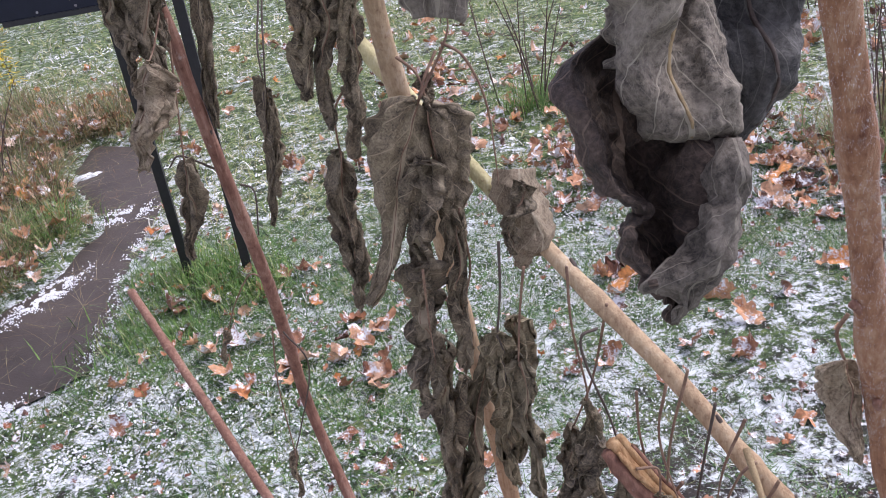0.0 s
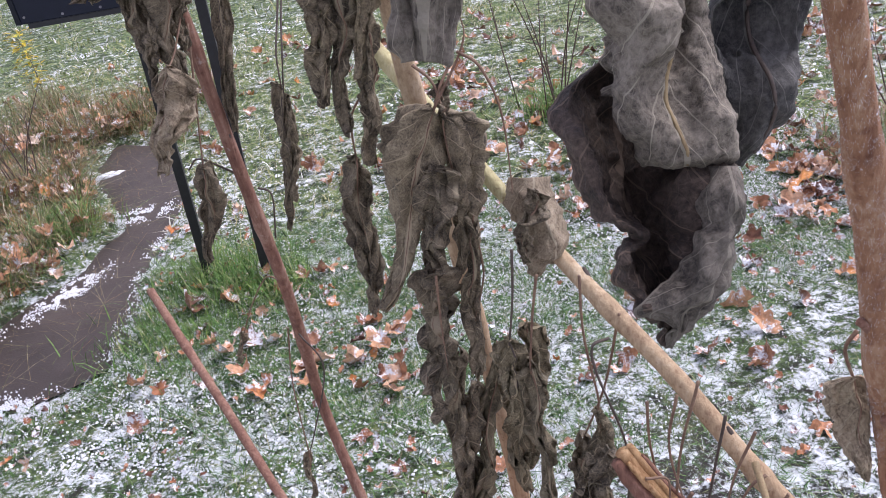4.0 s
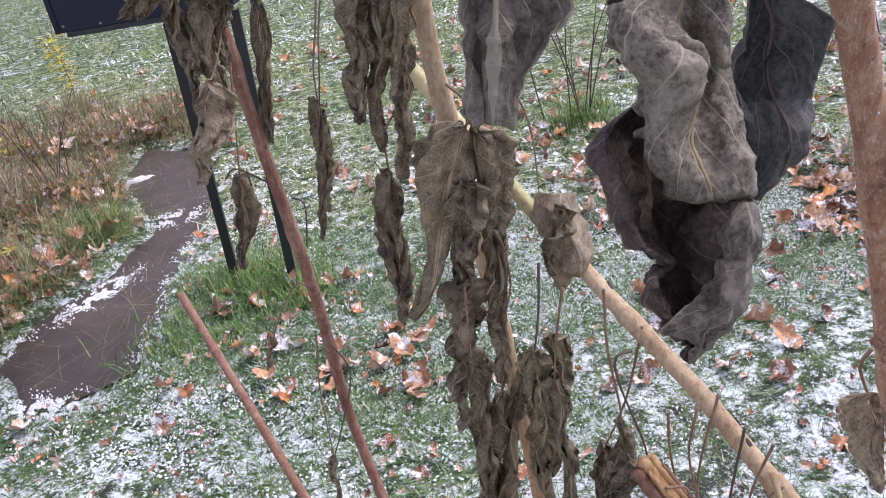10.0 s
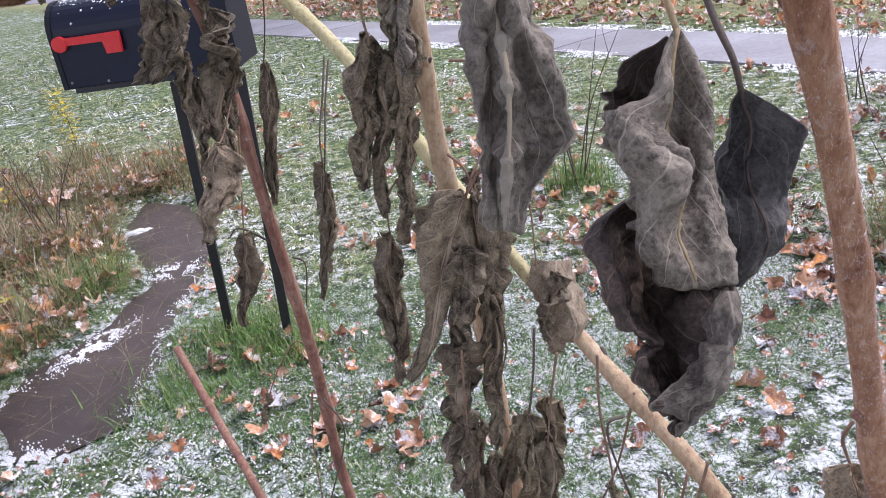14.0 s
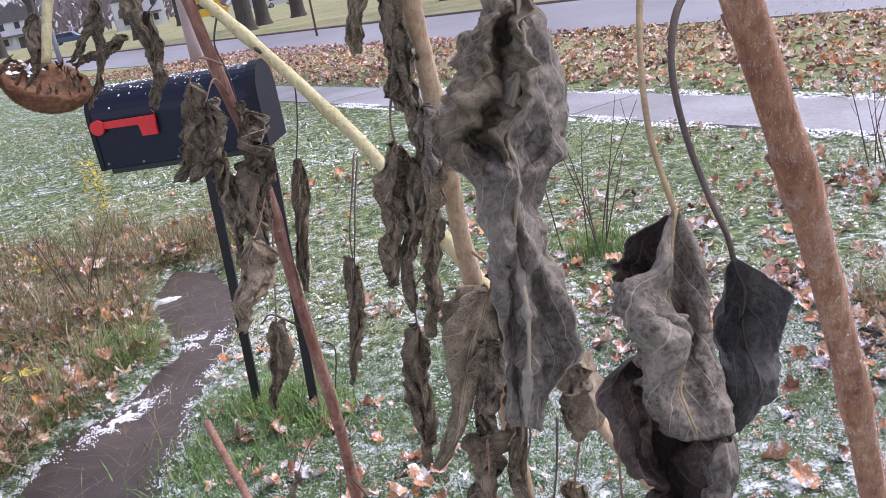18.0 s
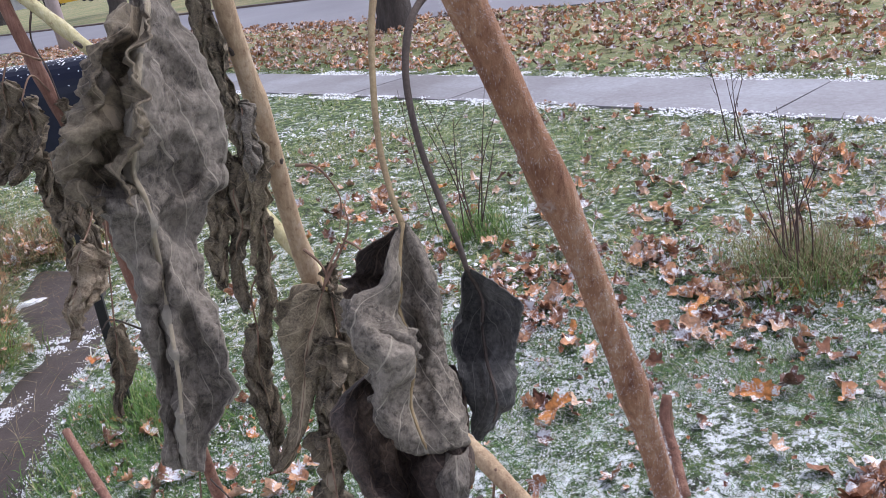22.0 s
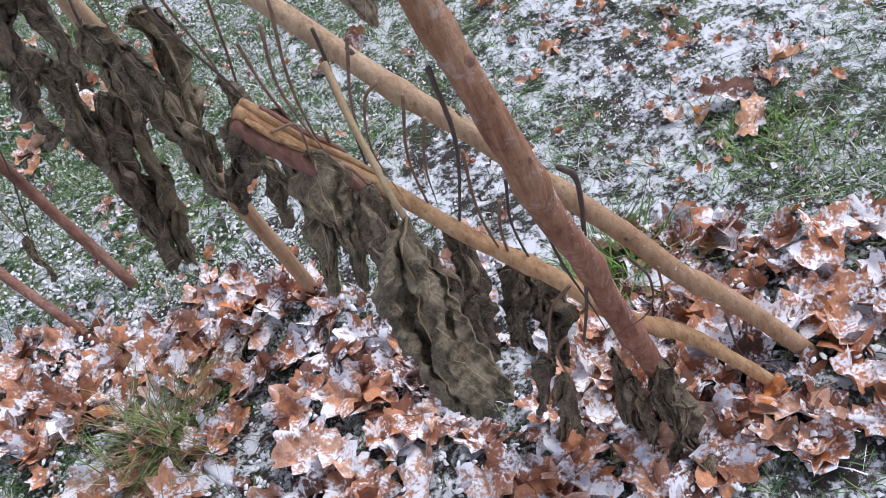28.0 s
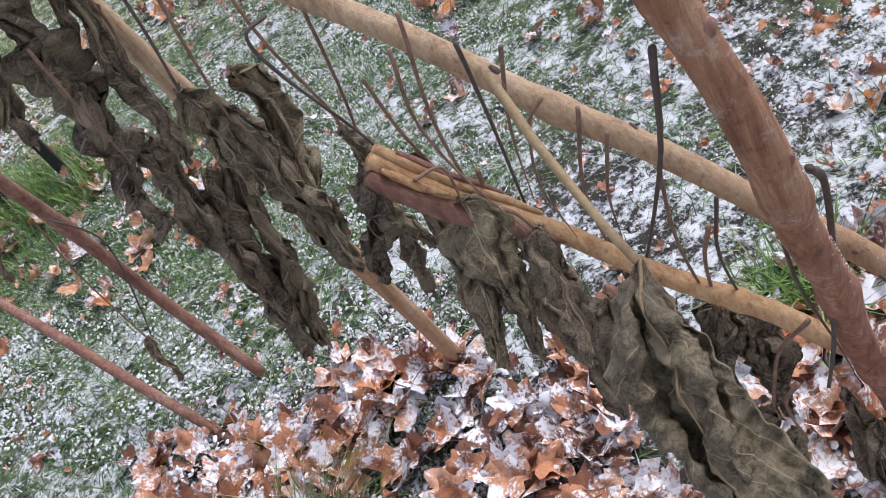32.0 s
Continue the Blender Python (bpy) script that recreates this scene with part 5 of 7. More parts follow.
hang_rusty(0, (-0.470, 0.999, 1.204), (-0.523, 0.971, 1.065), 0.050, BLADE_TAN, [(-0.458, 1.108, 1.271), (-0.472, 1.055, 1.218)], 0.6)
hang_rusty(1, (-0.489, 1.051, 1.029), (-0.537, 1.091, 0.852), 0.036, BLADE_DARK, [(-0.464, 1.120, 1.238), (-0.475, 1.072, 1.120)], 0.6)
hang_rusty(2, (-0.506, 1.047, 1.335), (-0.521, 1.041, 1.160), 0.036, BLADE_DARK, None, 0.95)
hang_rusty(3, (-0.528, 1.060, 1.455), (-0.577, 1.051, 1.308), 0.044, BLADE, [(-0.488, 1.116, 1.472), (-0.511, 1.077, 1.492)], 0.8)
hang_rusty(4, (-0.497, 1.051, 1.426), (-0.550, 1.050, 1.307), 0.042, BLADE_DARK, [(-0.491, 1.117, 1.424), (-0.495, 1.078, 1.456)], 0.8)
hang_rusty(5, (-0.456, 1.080, 1.392), (-0.478, 1.072, 1.255), 0.040, BLADE_DARK, None, 0.9)
hang_rusty(6, (-0.472, 1.067, 1.315), (-0.493, 1.052, 1.130), 0.042, BLADE, None, 0.9)
hang_rusty(7, (-0.446, 1.094, 1.333), (-0.476, 1.084, 1.209), 0.032, BLADE_DARK, None, 0.9)
hang_rusty(8, (-0.615, 1.311, 0.560), (-0.652, 1.339, 0.474), 0.02, BLADE_DARK, [(-0.488, 1.269, 0.687), (-0.509, 1.246, 0.717), (-0.566, 1.279, 0.642)], 0.9)
hang_rusty(9, (-0.549, 1.284, 0.245), (-0.562, 1.255, 0.140), 0.022, BLADE_DARK, [(-0.511, 1.285, 0.572), (-0.538, 1.287, 0.430)], 0.9)
for pts in ([(-0.473, 1.150, 0.975), (-0.518, 1.131, 1.017), (-0.544, 1.136, 0.999)], [(-0.445, 1.158, 0.939), (-0.424, 1.152, 0.922), (-0.443, 1.162, 0.837)], [(-0.490, 1.278, 0.559), (-0.467, 1.301, 0.451), (-0.531, 1.316, 0.280), (-0.572, 1.309, 0.194)]):
    rod("petiole", pts, [0.002, 0.0013], PETIOLE_DARK, rusty, sides=7, steps=18, rough=0.2)

# torn ends of the broken stalks
def splinters(parent, at, axis, r, n, seed, mat):
    rng = random.Random(seed)
    d = Vector(axis).normalized()
    q = Vector((0, 0, 1)).rotation_difference(d).to_matrix()
    v, f = [], []
    for i in range(n):
        a = 2 * math.pi * i / n
        c = Vector(at) + q @ Vector((math.cos(a), math.sin(a), -0.6)) * r * 0.85
        h = r * rng.uniform(0.3, 1.6)
        k = len(v)
        for j in range(4):
            b = j * math.pi / 2
            v.append(c + q @ Vector((math.cos(b), math.sin(b), 0)) * r * 0.25)
        v.append(c + q @ Vector((rng.uniform(-0.2, 0.2) * r, rng.uniform(-0.2, 0.2) * r, h)))
        f += [(k + j, k + (j + 1) % 4, k + 4) for j in range(4)]
    part("torn_end", mesh_of("torn_end", v, f, mat, False), parent, "splintered pale torn end")


top_a, low_a = Vector(A_LINE[-1]), Vector(A_LINE[-2])
splinters(stub, top_a, top_a - low_a, 0.0105, 11, 4, PITH)
tip_g, low_g = Vector(G_LINE[-1]), Vector(G_LINE[-2])
splinters(snapped, tip_g.lerp(low_g, 0.35), tip_g - low_g, 0.007, 8, 6, PITH)
leaf(snapped, Vector((0.112, 0.577, 0.678)) + FRONT * 0.016, (0.096, 0.528, 0.565), 0.036, BLADE_OLIVE, face=-10, fold=0.5, curl=0.6, crumple=0.6, stalk=[Vector((0.085, 0.583, 0.722)) + FRONT * 0.012], seed=228, r=0.0018)
leaf(snapped, Vector((0.150, 0.565, 0.612)) + FRONT * 0.016, (0.128, 0.500, 0.490), 0.032, BLADE, face=20, fold=0.6, curl=0.7, crumple=0.7, stalk=[Vector((0.135, 0.570, 0.650)) + FRONT * 0.011], seed=229, r=0.0018)
leaf(snapped, (0.095, 0.630, 0.618), (0.054, 0.539, 0.498), 0.03, BLADE_OLIVE, face=-30, fold=0.6, curl=0.7, crumple=0.7, seed=232)
leaf(snapped, (0.111, 0.605, 0.591), (0.098, 0.532, 0.486), 0.028, BLADE, face=10, fold=0.6, curl=0.7, crumple=0.7, stalk=[(0.137, 0.558, 0.711)], seed=233)
leaf(snapped, (0.272, 0.530, 0.397), (0.235, 0.484, 0.312), 0.028, BLADE_DARK, face=0, crumple=0.9, stalk=[(0.272, 0.455, 0.607)], seed=235)
leaf(snapped, (0.316, 0.514, 0.343), (0.290, 0.467, 0.278), 0.03, BLADE_DARK, face=70, crumple=0.9, seed=236)

for i, (base, tip, w, mat) in enumerate((
    ((0.176, 0.551, 0.486), (0.142, 0.473, 0.377), 0.034, BLADE_DARK),
    ((0.208, 0.513, 0.413), (0.200, 0.484, 0.309), 0.03, BLADE_DARK),
    ((0.290, 0.525, 0.376), (0.265, 0.470, 0.317), 0.026, BLADE_DARK),
    ((0.055, 0.635, 0.719), (0.004, 0.646, 0.593), 0.034, BLADE_DARK),
    ((0.343, 0.458, 0.227), (0.342, 0.437, 0.012), 0.034, BLADE_DARK),
    ((0.391, 0.437, 0.194), (0.370, 0.375, 0.020), 0.036, BLADE_DARK),
    ((0.410, 0.420, 0.143), (0.393, 0.342, 0.020), 0.034, BLADE),
    ((0.353, 0.438, 0.183), (0.353, 0.407, 0.012), 0.03, BLADE_DARK),
    ((0.254, 0.449, 0.299), (0.223, 0.544, 0.012), 0.022, BLADE),
    ((0.263, 0.439, 0.275), (0.241, 0.487, 0.012), 0.026, BLADE_OLIVE))):
    leaf(snapped, base, tip, w, mat, fold=0.7, curl=0.9, crumple=0.9, seed=250 + i, r=0.0014)

# a short dry side shoot behind the hairy stalk
rod("side_stub", [(0.234, 0.304, 1.113), (0.235, 0.337, 1.139), (0.235, 0.354, 1.157), (0.242, 0.364, 1.176)], [0.0055, 0.005, 0.0048, 0.0042], STALK_RUST, fuzzy, "short broken dry side shoot", sides=10, steps=16, rough=0.25)
rod("side_stub", [(0.235, 0.316, 1.110), (0.239, 0.349, 1.134), (0.243, 0.365, 1.154), (0.245, 0.370, 1.167)], [0.003, 0.0028, 0.002], PETIOLE, fuzzy, "thin rust-brown dry side shoot", sides=8, steps=14, rough=0.25)


# hairs and frost on the thick stalk
def hairs(parent, line, radius, count, seed):
    rng = random.Random(seed)
    pts = smooth_line(line, 120)
    v, f = [], []
    for _ in range(count):
        i = rng.randrange(14, 118)
        c, t = pts[i], (pts[i + 1] - pts[i - 1]).normalized()
        a = rng.uniform(0, 2 * math.pi)
        u = t.cross(Vector((0.13, 0.21, 0.97))).normalized()
        d = u * math.cos(a) + t.cross(u) * math.sin(a)
        s = c + t * rng.uniform(-0.006, 0.006) + d * radius * 0.98
        e = s + d * rng.uniform(0.0008, 0.002) + t * rng.uniform(-0.002, 0.0005)
        w = t.cross(d) * 0.00005
        k = len(v)
        v += [s - w, s + w, e]
        f.append((k, k + 1, k + 2))
    tagged(part("hairs", mesh_of("hairs", v, f, SNOW, False), parent, "fine white frosted hairs"), kind="stuff")


hairs(fuzzy, E_LINE, 0.0118, 26000, 3)


def frost(parent, line, radius, lo, hi, count, seed):
    """Snow dust on the upper side of a slanting stalk."""
    rng = random.Random(seed)
    pts = smooth_line(line, 160)
    v, f = [], []
    for _ in range(count):
        i = rng.randrange(int(160 * lo) + 1, int(160 * hi) - 1)
        t = (pts[i + 1] - pts[i - 1]).normalized()
        up = (Vector((0.35, -0.1, 1)) - t * t.dot(Vector((0.35, -0.1, 1)))).normalized()
        w = t.cross(up)
        a = rng.gauss(0, 0.6)
        d = up * math.cos(a) + w * math.sin(a)
        c = pts[i].lerp(pts[i + 1], rng.random()) + d * radius * 0.99
        e = rng.uniform(0.0003, 0.0009)
        q = d.cross(t)
        k = len(v)
        v += [c + t * e, c + q * e, c - t * e * 1.4, c - q * e, c + d * e * 0.7]
        f += [(k + j, k + (j + 1) % 4, k + 4) for j in range(4)]
    tagged(part("snow_specks", mesh_of("snow_specks", v, f, SNOW), parent, "dusting of dry snow"), kind="stuff")


frost(fuzzy, E_LINE, 0.0155, 0.1, 0.45, 700, 11)
frost(fuzzy, E_LINE, 0.0112, 0.45, 0.8, 260, 12)
frost(leaning, C_LINE[:5], 0.0138, 0.05, 0.95, 700, 13)
# ---- mailbox ----
mailbox = thing("mailbox", "black metal mailbox with a red flag on two thin stakes", "mailbox")


def box_profile(half, wall, n=14):
    p = [(-half, 0.0), (-half, wall)]
    p += [(-half * math.cos(math.pi * k / n), wall + half * math.sin(math.pi * k / n)) for k in range(1, n)]
    return p + [(half, wall), (half, 0.0)]


def extrude(profile, x0, x1, m, steps=2):
    v, f = [], []
    n = len(profile)
    for s in range(steps):
        x = x0 + (x1 - x0) * s / (steps - 1)
        v += [m @ Vector((x, y, z)) for y, z in profile]
    for s in range(steps - 1):
        for i in range(n):
            k = (i + 1) % n
            f.append((s * n + i, s * n + k, (s + 1) * n + k, (s + 1) * n + i))
    f.append(tuple(range(n))[::-1])
    f.append(tuple((steps - 1) * n + i for i in range(n)))
    return v, f


BOX_AT = Vector((-1.111, 2.508, 1.066))
BOX = Matrix.Translation(BOX_AT) @ pose(0, 0, 0, 0, 0, -2.5) @ Matrix.Scale(1.006, 4)
v, f = extrude(box_profile(0.093, 0.165), -0.285, 0.275, BOX, 6)
shell = part("body", mesh_of("body", v, f, NAVY_METAL, False), mailbox)
bev = shell.modifiers.new("edge", "BEVEL")
bev.width, bev.segments, bev.limit_method, bev.angle_limit = 0.004, 2, "ANGLE", radians(40)
v, f = extrude(box_profile(0.099, 0.166), 0.255, 0.288, BOX)
part("door", mesh_of("door", v, f, BLACK_METAL, False), mailbox)
v, f = extrude(box_profile(0.096, 0.166), -0.292, -0.276, BOX)
part("back_plate", mesh_of("back_plate", v, f, BLACK_METAL, False), mailbox)
v, f = extrude([(-0.088, -0.016), (-0.088, 0.0), (0.088, 0.0), (0.088, -0.016)], -0.26, 0.25, BOX)
part("mounting_board", mesh_of("mounting_board", v, f, STAKE, False), mailbox)


def slab(points, y0, y1, m):
    n = len(points)
    v = [m @ Vector((x, y0, z)) for x, z in points] + [m @ Vector((x, y1, z)) for x, z in points]
    f = [tuple(range(n)), tuple(range(2 * n - 1, n - 1, -1))] + [(i, i + n, (i + 1) % n + n, (i + 1) % n) for i in range(n)]
    return v, f


FX, FZ = -0.255, 0.142
ring = [(FX + 0.024 * math.cos(a * math.pi / 8), FZ + 0.024 * math.sin(a * math.pi / 8)) for a in range(16)]
v, f = slab(ring, -0.112, -0.098, BOX)
flag = part("flag", mesh_of("flag", v, f, RED_PLASTIC, False), mailbox, "red plastic signal flag")
v, f = slab([(FX, FZ - 0.006), (FX + 0.185, FZ - 0.008), (FX + 0.19, FZ + 0.016), (FX, FZ + 0.016)], -0.110, -0.101, BOX)
part("flag_arm", mesh_of("flag_arm", v, f, RED_PLASTIC, False), flag)
v, f = slab([(FX + 0.145, FZ - 0.045), (FX + 0.195, FZ - 0.045), (FX + 0.198, FZ + 0.018), (FX + 0.14, FZ - 0.004)], -0.113, -0.100, BOX)
part("flag_tip", mesh_of("flag_tip", v, f, RED_PLASTIC, False), flag)
for sx, sz in ((-0.26, 0.02), (-0.14, 0.012), (-0.02, 0.012), (0.12, 0.012), (0.24, 0.02)):
    ring = [(sx + 0.004 * math.cos(a * math.pi / 4), sz + 0.004 * math.sin(a * math.pi / 4)) for a in range(8)]
    v, f = slab(ring, -0.096, -0.0925, BOX)
    part("screw", mesh_of("screw", v, f, CONCRETE, False), mailbox)
rng = random.Random(5)
v, f = [], []
for _ in range(420):
    a = rng.gauss(math.pi / 2, 0.42)
    x = rng.uniform(-0.28, 0.27)
    c = Vector((x, -0.0935 * math.cos(a), 0.165 + 0.0935 * math.sin(a)))
    n = Vector((0, -math.cos(a), math.sin(a)))
    s = rng.uniform(0.0012, 0.0042)
    t1, t2 = Vector((1, 0, 0)), n.cross(Vector((1, 0, 0)))
    k = len(v)
    v += [BOX @ (c + (t1 * math.cos(b) + t2 * math.sin(b)) * s * rng.uniform(0.6, 1.3)) for b in (0, 1.26, 2.5, 3.8, 5.0)] + [BOX @ (c + n * s * 0.6)]
    f += [(k + j, k + (j + 1) % 5, k + 5) for j in range(5)]
tagged(part("snow_specks", mesh_of("snow_specks", v, f, SNOW), mailbox, "specks of dry snow"), kind="stuff")


def stake(name, base, top, w):
    d = (Vector(top) - Vector(base))
    bm = bmesh.new()
    u, q = Vector((1, 0.2, 0)).normalized(), Vector((-0.2, 1, 0)).normalized()
    prof = [(-1, -1), (1, -1), (1, 1), (0.6, 1), (0.6, -0.5), (-0.6, -0.5), (-0.6, 1), (-1, 1)]
    lo = [bm.verts.new(Vector(base) + u * a * w + q * b * w) for a, b in prof]
    hi = [bm.verts.new(Vector(top) + u * a * w + q * b * w) for a, b in prof]
    for i in range(8):
        k = (i + 1) % 8
        bm.faces.new((lo[i], lo[k], hi[k], hi[i]))
    bm.faces.new(hi)
    bm.faces.new(lo[::-1])
    bmesh.ops.recalc_face_normals(bm, faces=bm.faces)
    me = bpy.data.meshes.new(name)
    bm.to_mesh(me)
    bm.free()
    me.materials.append(STAKE)
    return part(name, me, mailbox)


stake("stake", (-1.211, 2.698, -0.050), (-1.072, 2.485, 1.035), 0.016)
stake("stake", (-0.959, 2.605, -0.050), (-0.857, 2.481, 1.039), 0.016)
# ---- grass, snow and fallen leaves ----
RNG = np.random.default_rng(11)


def lawn_noise(x, y, s, o):
    return noise.noise(Vector((x * s, y * s, o)))


def blades(name, xy, height, width, lean, mat, label, category, seed, z0=0.0):
    """Many bent blades of grass as one object: five corners and three faces a blade."""
    g = np.random.default_rng(seed)
    n = len(xy)
    ang = g.uniform(0, 2 * np.pi, n)
    h = height * g.uniform(0.45, 1.25, n)
    w = width * g.uniform(0.6, 1.3, n)
    ln = lean * g.uniform(0.3, 1.5, n)
    dx, dy = np.cos(ang), np.sin(ang)
    px, py = -dy, dx
    down = np.array([fall(y) for y in xy[:, 1]])
    v = np.empty((n, 5, 3))
    for k, (t, ww) in enumerate(((0, 1), (0, -1), (0.55, 0.8), (0.55, -0.8), (1, 0))):
        bend = ln * h * t ** 1.6
        v[:, k, 0] = xy[:, 0] + px * w * ww * 0.5 + dx * bend
        v[:, k, 1] = xy[:, 1] + py * w * ww * 0.5 + dy * bend
        v[:, k, 2] = z0 + down - 0.008 + h * (t - 0.35 * t * t * np.minimum(ln, 1.6))
    b = np.arange(n)[:, None] * 5
    tri = np.concatenate([b + np.array([[0, 1, 3]]), b + np.array([[0, 3, 2]]), b + np.array([[2, 3, 4]])], 1).reshape(-1, 3)
    me = bpy.data.meshes.new(name)
    me.vertices.add(n * 5)
    me.vertices.foreach_set("co", v.reshape(-1).astype(np.float32))
    me.loops.add(len(tri) * 3)
    me.loops.foreach_set("vertex_index", tri.reshape(-1).astype(np.int32))
    me.polygons.add(len(tri))
    me.polygons.foreach_set("loop_start", np.arange(0, len(tri) * 3, 3, dtype=np.int32))
    me.polygons.foreach_set("loop_total", np.full(len(tri), 3, dtype=np.int32))
    me.update(calc_edges=True)
    me.materials.append(mat)
    return tagged(new(name, me), label, category, kind="stuff")


def sample(n, x0, x1, y0, y1, keep, seed):
    g = np.random.default_rng(seed)
    out = []
    while len(out) < n:
        x, y = g.uniform(x0, x1), g.uniform(y0, y1)
        if g.random() < keep(x, y):
            out.append((x, y))
    return np.array(out)


def in_view(x, y):
    return 1.0 if abs(x - 0.15) < 0.75 + 0.62 * y else 0.0


def pave_gap(x, y):
    """Signed distance across the pavement from its middle line."""
    return x * 0.774 + y * 0.634 - 5.40


def in_bed(x, y):
    """The bed of fallen leaves under the stalks."""
    edge = 1.18 - 0.41 * (x + 0.42) + 0.12 * noise.noise(Vector((x * 3, y * 3, 2)))
    return y < edge and x > -0.75 + 0.15 * noise.noise(Vector((y * 3, 0, 7)))


def grow(x, y):
    if not in_view(x, y) or path_near(x, y) < 0.02 or abs(pave_gap(x, y)) < 0.47:
        return 0.0
    k = 0.55 + 0.6 * lawn_noise(x, y, 1.4, 3) + 0.55 * lawn_noise(x, y, 6.0, 5)
    if in_bed(x, y):
        k *= 0.25
    elif 0.46 * x + 0.887 * y < 1.25 and x < 0.45:
        k *= 0.4
    return max(0.06, min(1, k))


blades("grass", sample(115000, -2.4, 2.7, 0.2, 3.0, grow, 1), 0.036, 0.0026, 1.7, GRASS, "short green lawn grass dusted with snow", "grass", 21)
blades("grass", sample(40000, -4.2, 5.0, 3.0, 6.8, grow, 2), 0.05, 0.0055, 1.4, GRASS_FAR, "short green lawn grass further off", "grass", 22)
blades("grass", sample(16000, -9, 9.5, 6.2, 14, grow, 3), 0.06, 0.014, 1.2, GRASS_FAR, "grass between the pavement and the street", "grass", 23)


def tuft(name, at, n, spread, height, mat, label, seed, lean=0.9, width=0.0035):
    g = np.random.default_rng(seed)
    xy = np.array(at)[None, :2] + g.normal(0, spread, (n, 2))
    return blades(name, xy, height, width, lean, mat, label, "grass tuft", seed)


tuft("grass_tuft", (-1.14, 2.66), 900, 0.10, 0.12, GREEN, "long green grass round the mailbox stakes", 31)
tuft("grass_tuft", (-0.93, 2.52), 600, 0.09, 0.11, GREEN, "long green grass round a mailbox stake", 32)
tuft("grass_tuft", (-1.24, 2.3), 800, 0.13, 0.075, GREEN, "frosted long grass beside the path", 33)
tuft("grass_tuft", (0.83, 0.88), 700, 0.075, 0.05, GREEN, "thick green tuft in the snowy lawn", 34)
tuft("grass_tuft", (-0.43, 0.85), 300, 0.045, 0.12, GREEN, "small olive tuft of drooping grass", 35, 1.2, 0.0024)
tuft("grass_tuft", (-0.43, 0.84), 380, 0.045, 0.12, STRAW, "dead straw in an olive tuft", 58, 1.2, 0.0022)
tuft("grass_tuft", (0.45, 0.75), 300, 0.04, 0.12, GREEN, "green blades among the fallen leaves", 36)
tuft("grass_tuft", (1.48, 2.80), 900, 0.13, 0.24, STRAW, "clump of straw-coloured dead grass", 37, 0.8, 0.003)
tuft("grass_tuft", (1.46, 2.76), 900, 0.15, 0.2, GREEN, "green grass among dead straw", 57, 0.9, 0.003)
tuft("grass_tuft", (0.27, 3.87), 700, 0.10, 0.15, GREEN, "straw grass round thin shoots", 38, 0.8, 0.004)
tuft("grass_tuft", (-2.08, 3.3), 1000, 0.12, 0.15, GREEN, "green and straw tuft beside the path", 39)

# weed bed beside the path
def weedy(x, y):
    if path_near(x, y) < 0.08 or x > -1.75:
        return 0.0
    if y > 5.5 + 0.4 * lawn_noise(x, y, 1.5, 2):
        return 0.0
    return max(0.04, min(1, 0.42 + 1.2 * lawn_noise(x, y, 2.2, 9) + 0.6 * lawn_noise(x, y, 7, 4)))


blades("dead_weeds", sample(38000, -5.0, -1.75, 2.3, 6.4, weedy, 4), 0.2, 0.0042, 1.2, WEED, "tangle of straw and brown dead weeds", "weeds", 24)
blades("dead_weeds", sample(3200, -5.0, -1.9, 2.6, 7.0, weedy, 5), 0.36, 0.0028, 0.6, WEED, "taller dry weed stems", "weeds", 25)


def snow_lumps(name, xy, size, seed, label, z0=0.004, rise=0.0):
    g = np.random.default_rng(seed)
    v, f = [], []
    base = z0
    for x, y in xy:
        z0 = base + fall(y) + rise * g.random()
        s = size * g.uniform(0.4, 1.5)
        a0 = g.uniform(0, 6.28)
        st = g.uniform(0.5, 1.0)
        k = len(v)
        for j in range(7):
            a = a0 + j * 0.8976
            r = s * g.uniform(0.55, 1.25)
            cx, cy = math.cos(a) * r, math.sin(a) * r * st
            v.append((x + cx * math.cos(a0) - cy * math.sin(a0), y + cx * math.sin(a0) + cy * math.cos(a0), z0 - 0.004))
        v.append((x, y, z0 + s * g.uniform(0.15, 0.4)))
        f += [(k + j, k + (j + 1) % 7, k + 7) for j in range(7)]
    return tagged(new(name, mesh_of(name, v, f, SNOW)), label, "snow", kind="stuff")


def snowy(x, y):
    if not in_view(x, y) or path_near(x, y) < 0.03:
        return 0.0
    k = 0.35 + 0.9 * lawn_noise(x, y, 2.6, 14) + 0.5 * lawn_noise(x, y, 0.6, 15)
    return max(0.02, min(1, k))


snow_lumps("snow_dusting", sample(20000, -2.4, 2.8, 0.2, 3.4, snowy, 6), 0.0042, 41, "crumbs of dry snow lying in the grass")
snow_lumps("snow_dusting", sample(5000, -3.6, 4.4, 3.4, 7.5, snowy, 7), 0.012, 42, "dry snow lying in the lawn further off")


